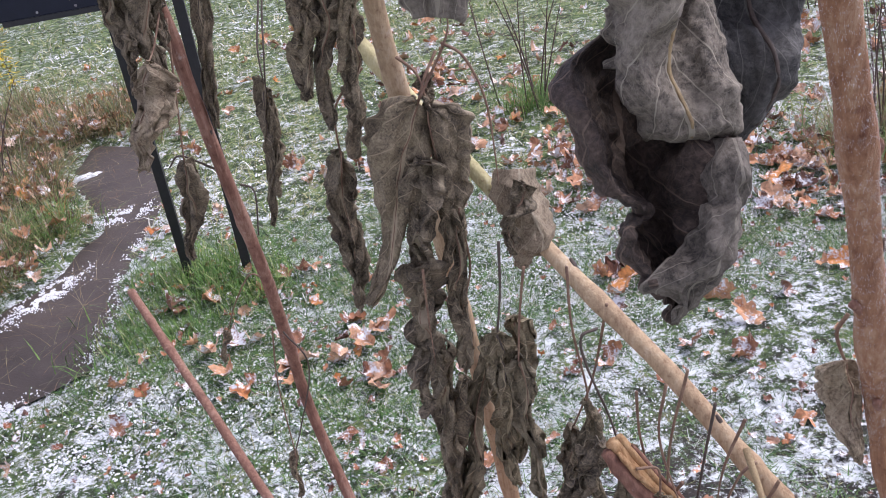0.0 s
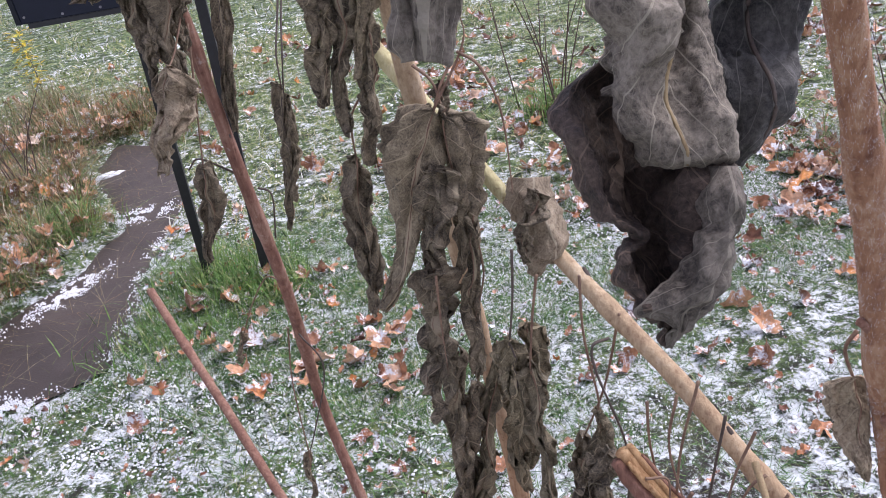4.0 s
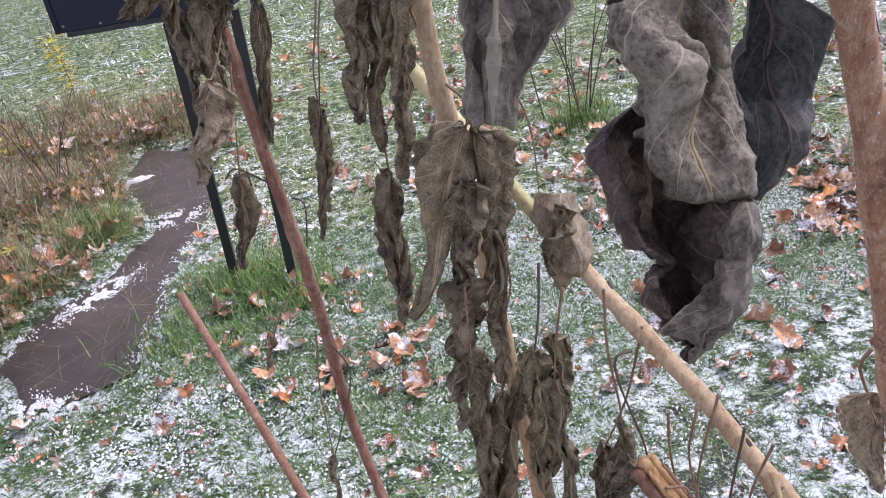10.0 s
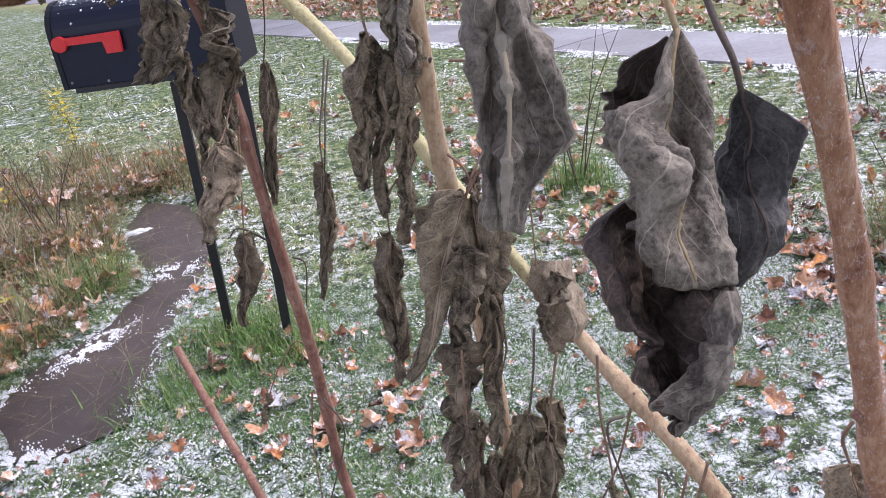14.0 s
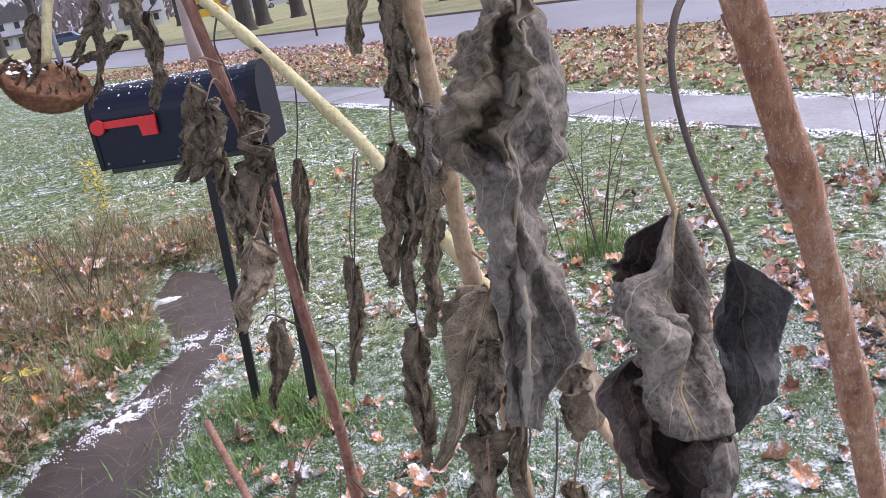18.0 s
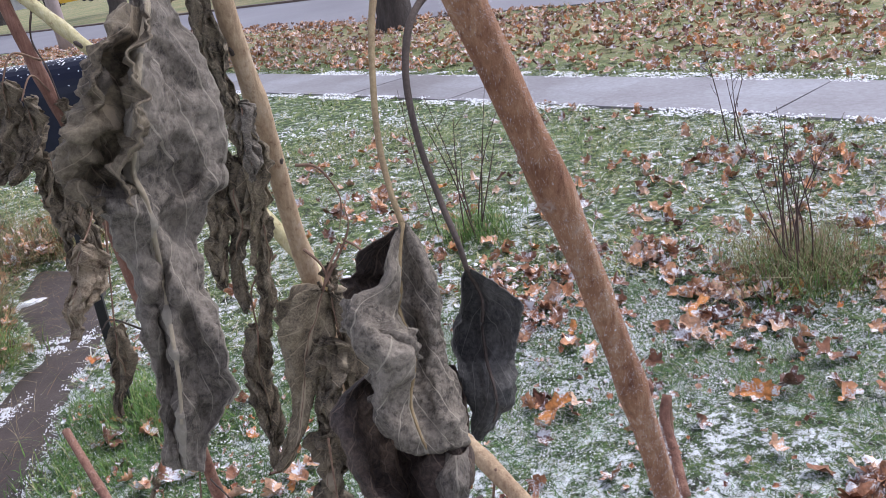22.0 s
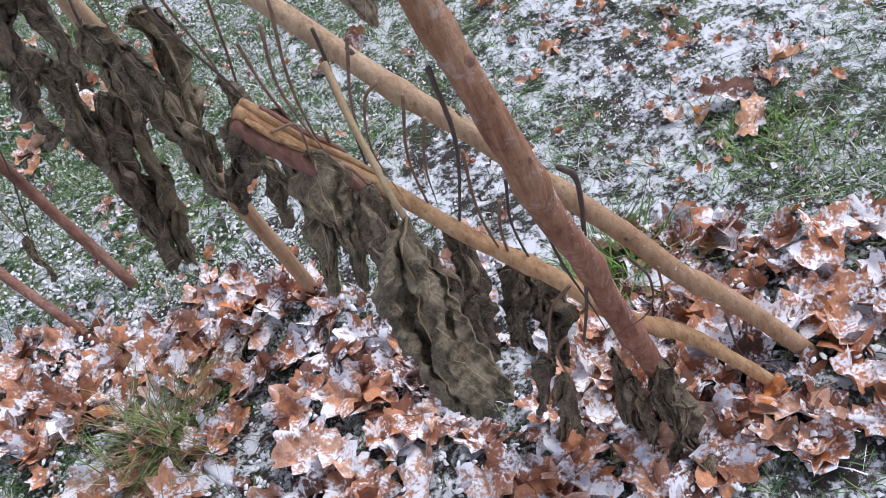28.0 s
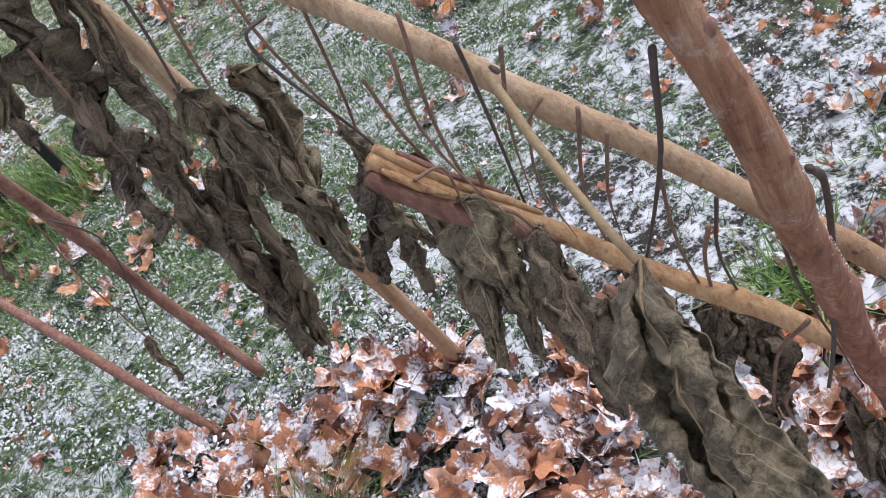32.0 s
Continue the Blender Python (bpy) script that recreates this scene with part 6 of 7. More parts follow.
# fallen leaves: lobed, curled, one mesh shared by many
def litter_mesh(name, kind, seed, mat, n=48, rings=(0.35, 0.7, 1.0)):
    g = random.Random(seed)
    v = [(0, 0, 0)]
    curl = g.uniform(3, 14) * g.choice((1, 1, -0.8))
    fold = g.uniform(-5, 12)
    o = Vector((seed * 3.1, 0, 0))
    for ring in rings:
        for i in range(n):
            a = 2 * math.pi * i / n
            if kind == "maple":
                w = (a + math.pi) % (2 * math.pi) - math.pi
                lobe = max(h * math.exp(-((abs(w) - c) / b) ** 2) for h, c, b in ((1.0, 0.0, 0.34), (0.9, 0.95, 0.32), (0.6, 1.95, 0.38)))
                r = 0.040 * (0.56 + 0.46 * lobe + 0.07 * math.sin(11 * a + seed) + 0.06 * noise.noise(o + Vector((math.cos(a) * 2, math.sin(a) * 2, 1))))
                x, y = r * math.cos(a), r * math.sin(a)
            else:
                r = 0.03 * (1 + 0.26 * math.cos(9 * a + 0.4) * (abs(math.sin(a)) ** 0.5))
                x, y = 1.65 * r * math.cos(a), 0.85 * r * math.sin(a)
            x, y = x * ring, y * ring
            z = curl * (x * x) * 0.6 + fold * abs(y) * 0.06 + curl * 0.5 * y * y
            z += 0.016 * noise.noise(o + Vector((x * 34, y * 34, ring))) * ring + 0.008 * ring * math.sin(3 * a + seed) + 0.007 * ring * noise.noise(o + Vector((x * 90, y * 90, 5)))
            v.append((x, y, z + 0.004))
    f = [(0, 1 + i, 1 + (i + 1) % n) for i in range(n)]
    for k in range(len(rings) - 1):
        f += [(1 + k * n + i, 1 + k * n + n + i, 1 + k * n + n + (i + 1) % n, 1 + k * n + (i + 1) % n) for i in range(n)]
    return mesh_of(name, v, f, mat)


LITTER_MESHES = [litter_mesh("fallen_leaf", "maple" if i % 5 < 4 else "oak", 3 + i * 7, LITTER) for i in range(16)]
BED_MESHES = [litter_mesh("fallen_leaf", "maple" if i % 6 < 5 else "oak", 5 + i * 7, LITTER_BED) for i in range(16)]
STALK_MESH = mesh_of("leaf_stalk", *tube([(-0.028, 0, 0.006), (-0.05, 0.003, 0.008), (-0.072, -0.002, 0.004)], [0.0011, 0.0008], 5, 6), PETIOLE)


def litter_density(x, y):
    if not in_view(x, y) or (abs(pave_gap(x, y)) < 0.47 and y < 8) or path_near(x, y) < 0.03:
        return 0.0
    if in_bed(x, y):
        return 1.0
    k = 0.02 + 0.16 * max(0, lawn_noise(x, y, 1.1, 21)) + 0.2 * max(0, lawn_noise(x, y, 3.2, 23))
    for cx, cy, r in ((1.13, 1.51, 0.13), (1.58, 1.73, 0.15), (1.63, 1.95, 0.15), (1.15, 2.7, 0.25), (1.54, 1.14, 0.18), (0.75, 1.35, 0.2), (1.84, 2.5, 0.4), (1.1, 2.5, 0.3), (1.0, 3.1, 0.4), (0.5, 2.9, 0.4), (1.7, 3.0, 0.4), (-2.1, 2.9, 0.35), (-2.3, 3.6, 0.5)):
        d = math.hypot(x - cx, y - cy)
        if d < r:
            k += 1.0 * (1 - d / r)
    if 3.3 < y < 4.7 and x > -0.6:
        k += 0.16
    return min(1, k)


near_leaves = sample(300, -2.2, 2.3, 0.35, 3.4, lambda x, y: litter_density(x, y) * (1 if y < 2.6 else 0.6), 8)
rng = random.Random(77)
for i, (x, y) in enumerate(near_leaves):
    bed = in_bed(x, y)
    ob = new("fallen_leaf", (BED_MESHES if bed else LITTER_MESHES)[rng.randrange(16)])
    s = rng.uniform(0.8, 1.55) if bed else rng.uniform(0.5, 1.05)
    ob.matrix_world = pose(x, y, fall(y) + rng.uniform(0.004, 0.03 if bed else 0.016), rng.gauss(0, 17 if bed else 12), rng.gauss(0, 17 if bed else 12), rng.uniform(0, 360)) @ Matrix.Diagonal((s, s, s, 1))
    tagged(ob, "curled brown fallen leaf in the bed under the stalks" if bed else "curled orange-brown fallen leaf lying on the lawn", "fallen leaf", "fallen leaves")
    st = part("leaf_stalk", STALK_MESH, ob)


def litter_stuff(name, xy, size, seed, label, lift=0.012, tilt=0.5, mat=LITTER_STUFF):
    g = np.random.default_rng(seed)
    src = []
    for i in range(6):
        me = litter_mesh("pattern", "maple" if i % 3 else "oak", 90 + i * 5, LITTER_STUFF, 24, (0.55, 1.0))
        src.append((np.array([q.co[:] for q in me.vertices]), [tuple(p.vertices) for p in me.polygons]))
        bpy.data.meshes.remove(me)
    v, f = [], []
    k = 0
    for x, y in xy:
        c, fs = src[g.integers(6)]
        a, b, e = g.normal(0, tilt), g.normal(0, tilt), g.uniform(0, 6.28)
        m = np.array(Euler((a, b, e)).to_matrix()) * size * g.uniform(0.65, 1.35)
        v.append(c @ m.T + (x, y, fall(y) + lift + g.uniform(0, 0.02)))
        f += [tuple(q + k for q in p) for p in fs]
        k += len(c)
    return tagged(new(name, mesh_of(name, np.concatenate(v), f, mat)), label, "fallen leaves", kind="stuff")


litter_stuff("leaf_litter", sample(560, -0.8, 1.2, 0.1, 1.5, lambda x, y: max(0.1, 0.55 + 1.3 * lawn_noise(x, y, 3.3, 29)) if in_bed(x, y) else 0.0, 9), 1.1, 51, "deep bed of brown fallen leaves under the stalks", 0.006, 0.3, LITTER_STUFF_BED)
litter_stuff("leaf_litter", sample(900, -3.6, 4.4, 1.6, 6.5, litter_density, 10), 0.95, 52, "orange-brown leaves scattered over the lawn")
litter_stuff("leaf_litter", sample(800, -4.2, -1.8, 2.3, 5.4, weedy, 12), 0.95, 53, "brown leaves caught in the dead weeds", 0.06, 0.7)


def verge(x, y):
    d = pave_gap(x, y)
    return 1.0 if 0.6 < d < 5.0 else (0.5 if 12.6 < d < 16 else 0.0)


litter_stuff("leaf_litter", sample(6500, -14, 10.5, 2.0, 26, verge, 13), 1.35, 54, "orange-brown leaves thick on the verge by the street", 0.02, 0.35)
snow_lumps("snow_patches", sample(2600, -0.75, 1.2, 0.1, 1.45, lambda x, y: 1.0 if in_bed(x, y) and lawn_noise(x, y, 7, 33) + 0.5 * lawn_noise(x, y, 19, 5) > 0.08 else 0.0, 14), 0.0055, 43, "clumps of snow caught on the fallen leaves", 0.012, 0.026)
snow_lumps("snow_patches", sample(6000, -3.5, 4.4, 3.0, 10.5, lambda x, y: 1.0 if 0.4 < abs(pave_gap(x, y)) < 0.62 and lawn_noise(x, y, 2.5, 3) + 0.5 * lawn_noise(x, y, 9, 3) > 0.02 else 0.0, 15), 0.009, 44, "snow along the edges of the pavement", 0.02)


def snow_sheet(label, at, rx, ry, turn, seed):
    """A thin irregular patch of snow with feathered, lobed edges."""
    v, f = [], []
    n, rings = 72, 8
    ca, sa = math.cos(radians(turn)), math.sin(radians(turn))
    for k in range(rings + 1):
        t = k / rings
        for s in range(n):
            a = 2 * math.pi * s / n
            d = Vector((math.cos(a), math.sin(a), 0))
            w = 1 + 0.45 * noise.noise(d * 1.6 + Vector((seed, 0, 0))) + 0.35 * noise.noise(d * 5 + Vector((seed, 3, 0))) + 0.22 * noise.noise(d * 14 + Vector((seed, 7, 0)))
            x, y = d.x * rx * t * w, d.y * ry * t * w
            z = fall(at[1]) - 0.004 + 0.006 * noise.noise(Vector((x * 30, y * 30, seed))) - 0.016 * t ** 5
            v.append((at[0] + x * ca - y * sa, at[1] + x * sa + y * ca, z))
    for k in range(rings):
        for s in range(n):
            a, b = k * n + s, k * n + (s + 1) % n
            f.append((a, b, b + n, a + n))
    tagged(new("snow_patch", mesh_of("snow_patch", v, f, SNOW)), label, "snow patch")


snow_sheet("small white snow patch on a leaf", (-2.09, 4.04), 0.07, 0.04, 10, 4.1)


def debris(x, y):
    return 1.0 if path_near(x, y) < -0.02 else 0.0


blades("straw_bits", sample(260, -2.4, -1.3, 1.9, 4.6, debris, 61), 0.05, 0.0016, 5.0, STRAW, "bits of straw lying on the soil path", "straw", 62, -0.006)


# granular snow on both sides of the path
def drift(spots, seed):
    d = np.random.default_rng(seed)
    out = []
    for cx, cy, rx, ry, turn, n in spots:
        a = radians(turn)
        q = d.normal(0, 0.55, (n, 2)) * (rx, ry)
        for x, y in q:
            px, py = cx + x * math.cos(a) - y * math.sin(a), cy + x * math.sin(a) + y * math.cos(a)
            if lawn_noise(px, py, 16, 40) + 0.5 * lawn_noise(px, py, 45, 41) > -0.05:
                out.append((px, py))
    return np.array(out)


snow_lumps("snow_drift", drift(((-1.80, 2.74, 0.06, 0.17, -28, 2600), (-1.47, 2.86, 0.055, 0.22, 8, 3000), (-1.70, 3.42, 0.13, 0.07, 20, 1800), (-1.66, 1.97, 0.24, 0.08, -10, 3600), (-2.02, 2.40, 0.05, 0.1, -30, 700), (-1.42, 2.3, 0.05, 0.2, 12, 1200)), 71), 0.0032, 72, "granular snow along both sides of the soil path", -0.009, 0.004)
blades("grass", sample(46000, -0.1, 2.5, 0.65, 2.9, lambda x, y: grow(x, y) * max(0.1, min(1, 0.5 + 1.2 * lawn_noise(x, y, 5.0, 17))), 81), 0.03, 0.0026, 1.7, GRASS_SNOW, "short lawn grass with snow lying on its blades", "grass", 82)
snow_lumps("snow_dusting", sample(16000, -0.2, 2.4, 0.7, 3.0, lambda x, y: max(0.02, min(1, 0.3 + 1.5 * lawn_noise(x, y, 5.0, 17) + 0.7 * lawn_noise(x, y, 1.3, 18))), 83), 0.003, 84, "dry snow caught on the blades of grass", 0.006, 0.012)
for i, (x, y, r, n) in enumerate(((1.11, 1.50, 0.11, 26), (1.58, 1.73, 0.13, 20), (1.63, 1.95, 0.13, 16), (1.15, 2.70, 0.22, 18), (0.88, 1.0, 0.12, 7), (1.85, 2.5, 0.3, 26), (0.35, 2.1, 0.12, 9), (1.3, 2.15, 0.25, 16))):
    d = np.random.default_rng(90 + i)
    litter_stuff("leaf_pile", np.array((x, y)) + d.normal(0, 0.55, (n, 2)) * (r * 1.3, r), 1.0, 95 + i, "small heap of orange-brown fallen leaves on the lawn", 0.012, 0.45)
litter_stuff("leaf_crumbs", sample(1700, -2.0, 2.4, 0.5, 3.4, lambda x, y: 0.0 if path_near(x, y) < 0.03 else 0.35 + lawn_noise(x, y, 2.0, 51), 97), 0.3, 98, "crumbs of brown leaf in the snowy grass", 0.014, 0.5, LITTER_STUFF_BED)
blades("green_weeds", sample(6500, -4.4, -1.75, 2.3, 5.6, weedy, 101), 0.12, 0.0045, 1.1, GREEN, "green grass growing through the dead weeds", "grass", 102)
snow_lumps("snow_dusting", sample(6500, -1.5, 0.35, 0.75, 2.2, lambda x, y: max(0.0, 0.25 + 1.4 * lawn_noise(x, y, 4.5, 60)) if path_near(x, y) > 0.03 else 0.0, 111), 0.0045, 112, "dry snow lying round the foot of the stalks")


# the lawn goes on all round
def elsewhere(x, y):
    if in_view(x, y) or abs(pave_gap(x, y)) < 0.5 or pave_gap(x, y) > 3 or (-5 < x < -1.8 and 2.2 < y < 5):
        return 0.0
    return max(0.15, min(1, 0.6 + 0.6 * lawn_noise(x, y, 1.4, 3) + 0.5 * lawn_noise(x, y, 6.0, 5)))


blades("grass", sample(90000, -6, 6, -5, 5, elsewhere, 121), 0.045, 0.007, 1.6, GRASS, "short green lawn grass dusted with snow round about", "grass", 122)
litter_stuff("leaf_litter", sample(420, -6, 6, -5, 5, elsewhere, 123), 1.0, 124, "orange-brown leaves scattered over the rest of the lawn")
# ---- shrubs, hose and flowers ----
def shoots(label, at, n, height, spread, seed, tip=0.35):
    g = random.Random(seed)
    bush = thing("shrub", label, "shrub")
    for i in range(n):
        a = g.uniform(0, 6.28)
        b = Vector((at[0] + g.gauss(0, 0.05), at[1] + g.gauss(0, 0.05), fall(at[1]) - 0.01))
        h = height * g.uniform(0.5, 1.1)
        d = Vector((math.cos(a), math.sin(a), 0)) * spread * h * g.uniform(0.2, 1.0)
        mid = b + d * 0.4 + Vector((g.gauss(0, 0.015), g.gauss(0, 0.015), h * 0.5))
        top = b + d + Vector((0, 0, h))
        s = rod("stem", [b, mid, top], [0.004, 0.003, 0.0012], TWIG, bush, sides=6, steps=10, rough=0.2)
        for k in range(g.randrange(1, 4)):
            f = g.uniform(0.4, 0.9)
            p = b.lerp(top, f) * 0.5 + mid * 0.5 if f < 0.6 else mid.lerp(top, (f - 0.5) * 2)
            e = p + Vector((g.gauss(0, 0.06), g.gauss(0, 0.06), g.uniform(0.04, 0.14)))
            rod("twig", [p, (p + e) / 2 + Vector((0, 0, -0.008)), e], [0.0018, 0.0008], TWIG, s, sides=5, steps=6)
    return bush


shoots("low shrub of bare dark shoots in straw grass", (1.45, 2.8), 12, 0.62, 0.5, 3)
shoots("thin bare shoots standing in the lawn", (0.27, 3.87), 8, 0.72, 0.45, 5)
shoots("few thin bare shoots by the pavement", (1.9, 4.6), 4, 0.7, 0.4, 7)
shoots("bare brown weed stems beside the path", (-2.5, 3.9), 9, 0.55, 0.6, 9)
shoots("bare dry stems in the weed bed", (-2.9, 3.2), 8, 0.5, 0.7, 12)

hose = thing("garden_hose", "dark green garden hose lying in the weeds", "hose")
HOSE = mottled("green_rubber", [(0.3, (0.012, 0.05, 0.042)), (0.7, (0.025, 0.085, 0.07))], 40, 0.45)
rod("tube", [(-3.5, 5.04, -0.04), (-3.35, 5.12, -0.01), (-3.15, 5.24, 0.0), (-2.98, 5.38, -0.012), (-2.86, 5.44, -0.045)], [0.013, 0.013], HOSE, hose, sides=10, steps=40)

YELLOW = scattered("yellow_leaves", [(0.0, (0.55, 0.42, 0.03)), (0.6, (0.7, 0.55, 0.05)), (1.0, (0.45, 0.45, 0.06))], 0.6)
for at, n, h, seed in (((-3.2, 5.8), 150, 0.5, 1), ((-2.35, 3.0), 26, 0.14, 2), ((-3.1, 4.6), 30, 0.2, 4)):
    g = random.Random(seed)
    weed = thing("yellow_weed", "small weed with yellow autumn leaves", "weed", "yellow weeds")
    low = fall(at[1])
    rod("stem", [(at[0], at[1], low - 0.01), (at[0] + 0.02, at[1], low + h * 0.5), (at[0] - 0.02, at[1], low + h)], [0.003, 0.0015], TWIG, weed, sides=6, steps=8)
    v, f = [], []
    for i in range(n):
        z = h * g.uniform(0.3, 1.05)
        a = g.uniform(0, 6.28)
        c = Vector((at[0], at[1], z + fall(at[1]))) + Vector((math.cos(a), math.sin(a), 0)) * g.uniform(0.0, 0.08)
        d = Vector((math.cos(a), math.sin(a), g.uniform(-0.6, 0.5))).normalized()
        u = d.cross(Vector((0, 0, 1))).normalized()
        s = g.uniform(0.03, 0.065)
        k = len(v)
        v += [c, c + d * s * 0.5 + u * s * 0.22 + Vector((0, 0, 0.004)), c + d * s, c + d * s * 0.5 - u * s * 0.22 + Vector((0, 0, 0.004))]
        f.append((k, k + 1, k + 2, k + 3))
    part("leaves", mesh_of("leaves", v, f, YELLOW, False), weed)


# ---- street trees ----
TWIGS_FAR = scattered("bare_twigs", [(0.0, (0.10, 0.075, 0.075)), (1.0, (0.2, 0.155, 0.15))], 0.9)
RUSSET = scattered("russet_leaves", [(0.0, (0.17, 0.085, 0.045)), (0.6, (0.3, 0.16, 0.075)), (1.0, (0.22, 0.16, 0.09))], 0.8)


def tree(label, at, r, height, seed, crown=1.0, leafy=0.0, trunk_bark=BARK, lean=0.0):
    g = random.Random(seed)
    t = thing("tree", label, "tree", "street trees")
    base = Vector((at[0], at[1], fall(at[1])))
    fork = base + Vector((lean, 0, height * 0.38))
    rod("trunk", [base + Vector((0, 0, -0.1)), base + Vector((lean * 0.1, 0, 0.5)), base + Vector((lean * 0.5, 0, height * 0.2)), fork], [r * 1.45, r * 1.05, r * 0.95, r * 0.85], trunk_bark, t, sides=16, steps=22, rough=0.10)
    tips = []
    for i in range(7):
        lv, lf = [], []

        def add(pts, radii, sides, steps):
            v, f = tube(pts, radii, sides, steps, cap=False)
            k = len(lv)
            lv.extend(v)
            lf.extend([tuple(q + k for q in p) for p in f])

        a = i * 2.4 + g.uniform(-0.4, 0.4)
        out = Vector((math.cos(a), math.sin(a), 0)) * height * 0.27 * crown * g.uniform(0.6, 1.15)
        end = fork + out + Vector((0, 0, height * g.uniform(0.25, 0.6)))
        mid = fork.lerp(end, 0.5) + Vector((0, 0, -height * 0.03))
        add([fork - Vector((0, 0, height * 0.06)), mid, end], [r * 0.5, r * 0.3, r * 0.08], 7, 8)
        for j in range(9):
            s = fork.lerp(end, g.uniform(0.25, 1.0))
            b = g.uniform(0, 6.28)
            e = s + Vector((math.cos(b), math.sin(b), g.uniform(-0.3, 0.9))) * height * 0.13 * g.uniform(0.5, 1.2)
            add([s, (s + e) / 2 + Vector((0, 0, height * 0.012)), e], [r * 0.14, r * 0.09, r * 0.03], 4, 4)
            tips.append((s, e))
        part("limb", mesh_of("limb", lv, lf, trunk_bark), t)
    v, f = [], []
    for s, e in tips:
        for j in range(55):
            p = s.lerp(e, g.uniform(0.2, 1.05))
            d = Vector((g.gauss(0, 1), g.gauss(0, 1), g.gauss(0.25, 0.8))).normalized() * height * g.uniform(0.025, 0.075)
            u = d.cross(Vector((g.gauss(0, 1), g.gauss(0, 1), 1))).normalized() * (0.006 + 0.002 * height / 6)
            k = len(v)
            v += [p - u, p + u, p + d]
            f.append((k, k + 1, k + 2))
    part("crown", mesh_of("crown", v, f, TWIGS_FAR, False), t, "crown of bare twigs")
    if leafy:
        v, f = [], []
        for s, e in tips:
            for j in range(int(30 * leafy)):
                p = s.lerp(e, g.uniform(0.3, 1.2)) + Vector((g.gauss(0, 1), g.gauss(0, 1), g.gauss(0, 1))) * height * 0.03
                a, b = Vector((g.gauss(0, 1), g.gauss(0, 1), g.gauss(0, 1))).normalized() * 0.09, Vector((g.gauss(0, 1), g.gauss(0, 1), g.gauss(0, 1))).normalized() * 0.06
                k = len(v)
                v += [p - a, p + b, p + a, p - b]
                f.append((k, k + 1, k + 2, k + 3))
        part("foliage", mesh_of("foliage", v, f, RUSSET, False), t, "last russet leaves")
    return t


tree("large street tree with a thick grey-brown trunk", (0.03, 14.31), 0.26, 11, 1)
tree("street tree with a dark trunk across the road", (-2.41, 39.79), 0.42, 13, 2)
tree("tree with a dark trunk on the far lawn", (1.24, 33.35), 0.33, 12, 3)
tree("broad tree on the far lawn", (6.40, 40.25), 0.55, 14, 4)
tree("old tree with russet leaves still hanging", (-12.89, 43.74), 0.42, 12, 5, 1.2, 1.0)
tree("bare tree behind the street", (-12.49, 53.69), 0.4, 13, 6, 1.1, 0.4)
tree("bare dark tree beside the street", (-13.53, 49.40), 0.38, 12, 7, 1.1, 0.6)
tree("bare tree near the houses", (-27.72, 66.07), 0.4, 10, 8, 1.2)
tree("bare tree by the far houses", (-36.28, 88.15), 0.5, 13, 9, 1.2)
tree("bare tree at the end of the street", (-42.60, 79.93), 0.5, 13, 10, 1.3)
tree("bare tree beyond the houses", (-50.86, 86.93), 0.5, 12, 11, 1.3)
tree("bare tree far down the street", (-36.20, 98.94), 0.5, 15, 13, 1.3)

# ---- poles, sign, lamp ----
WOOD_POLE = mottled("weathered_pole", [(0.3, (0.3, 0.235, 0.22)), (0.7, (0.46, 0.385, 0.37))], 2, 0.85, stretch=(6, 6, 0.5))
GALV = mottled("galvanised_steel", [(0.3, (0.2, 0.2, 0.21)), (0.7, (0.34, 0.34, 0.35))], 8, 0.5)
pole = thing("utility_pole", "pale weathered wooden utility pole beside the street", "utility pole")
rod("shaft", [(-8.65, 23.79, -0.80), (-8.65, 23.79, 4.30), (-8.65, 23.79, 9.30)], [0.17, 0.14], WOOD_POLE, pole, sides=14, steps=12)
post = thing("utility_pole", "pale post beside a tree on the far lawn", "utility pole")
rod("shaft", [(1.94, 33.35, -1.15), (1.94, 33.35, 1.95), (1.94, 33.35, 4.95)], [0.16, 0.15], WOOD_POLE, post, sides=12, steps=8)
sign = thing("street_sign", "small white street sign on a thin dark post", "street sign")
rod("post", [(-6.05, 27.70, -0.94), (-6.05, 27.70, 0.36), (-6.05, 27.70, 1.66)], [0.035, 0.035], TWIG, sign, sides=8, steps=6)
SIGN_WHITE = mottled("white_sign", [(0.3, (0.6, 0.6, 0.62)), (0.7, (0.75, 0.75, 0.76))], 6, 0.5)
v, f = slab([(-6.55, 2.05), (-6.13, 2.05), (-6.13, 2.6), (-6.55, 2.6)], 26.62, 26.645, Matrix.Translation((0.29, 1.00, -0.84)))
plate = part("plate", mesh_of("plate", v, f, SIGN_WHITE, False), sign)
v, f = slab([(-6.48, 2.3), (-6.2, 2.3), (-6.2, 2.42), (-6.48, 2.42)], 26.612, 26.619, Matrix.Translation((0.29, 1.00, -0.84)))
part("bar", mesh_of("bar", v, f, STAKE, False), plate)
lamp = thing("street_lamp", "tall grey street lamp by the houses", "street lamp")
rod("pole", [(-22.21, 42.62, -1.49), (-22.21, 42.62, 2.61), (-22.21, 42.62, 6.61)], [0.13, 0.1], GALV, lamp, sides=10, steps=8)
rod("arm", [(-22.21, 42.62, 6.51), (-22.41, 42.32, 6.76), (-22.91, 41.92, 6.81)], [0.06, 0.05], GALV, lamp, sides=8, steps=8)
rod("lantern", [(-22.81, 42.02, 6.76), (-23.11, 41.72, 6.73), (-23.41, 41.42, 6.71)], [0.1, 0.16, 0.1], GALV, lamp, sides=10, steps=8)

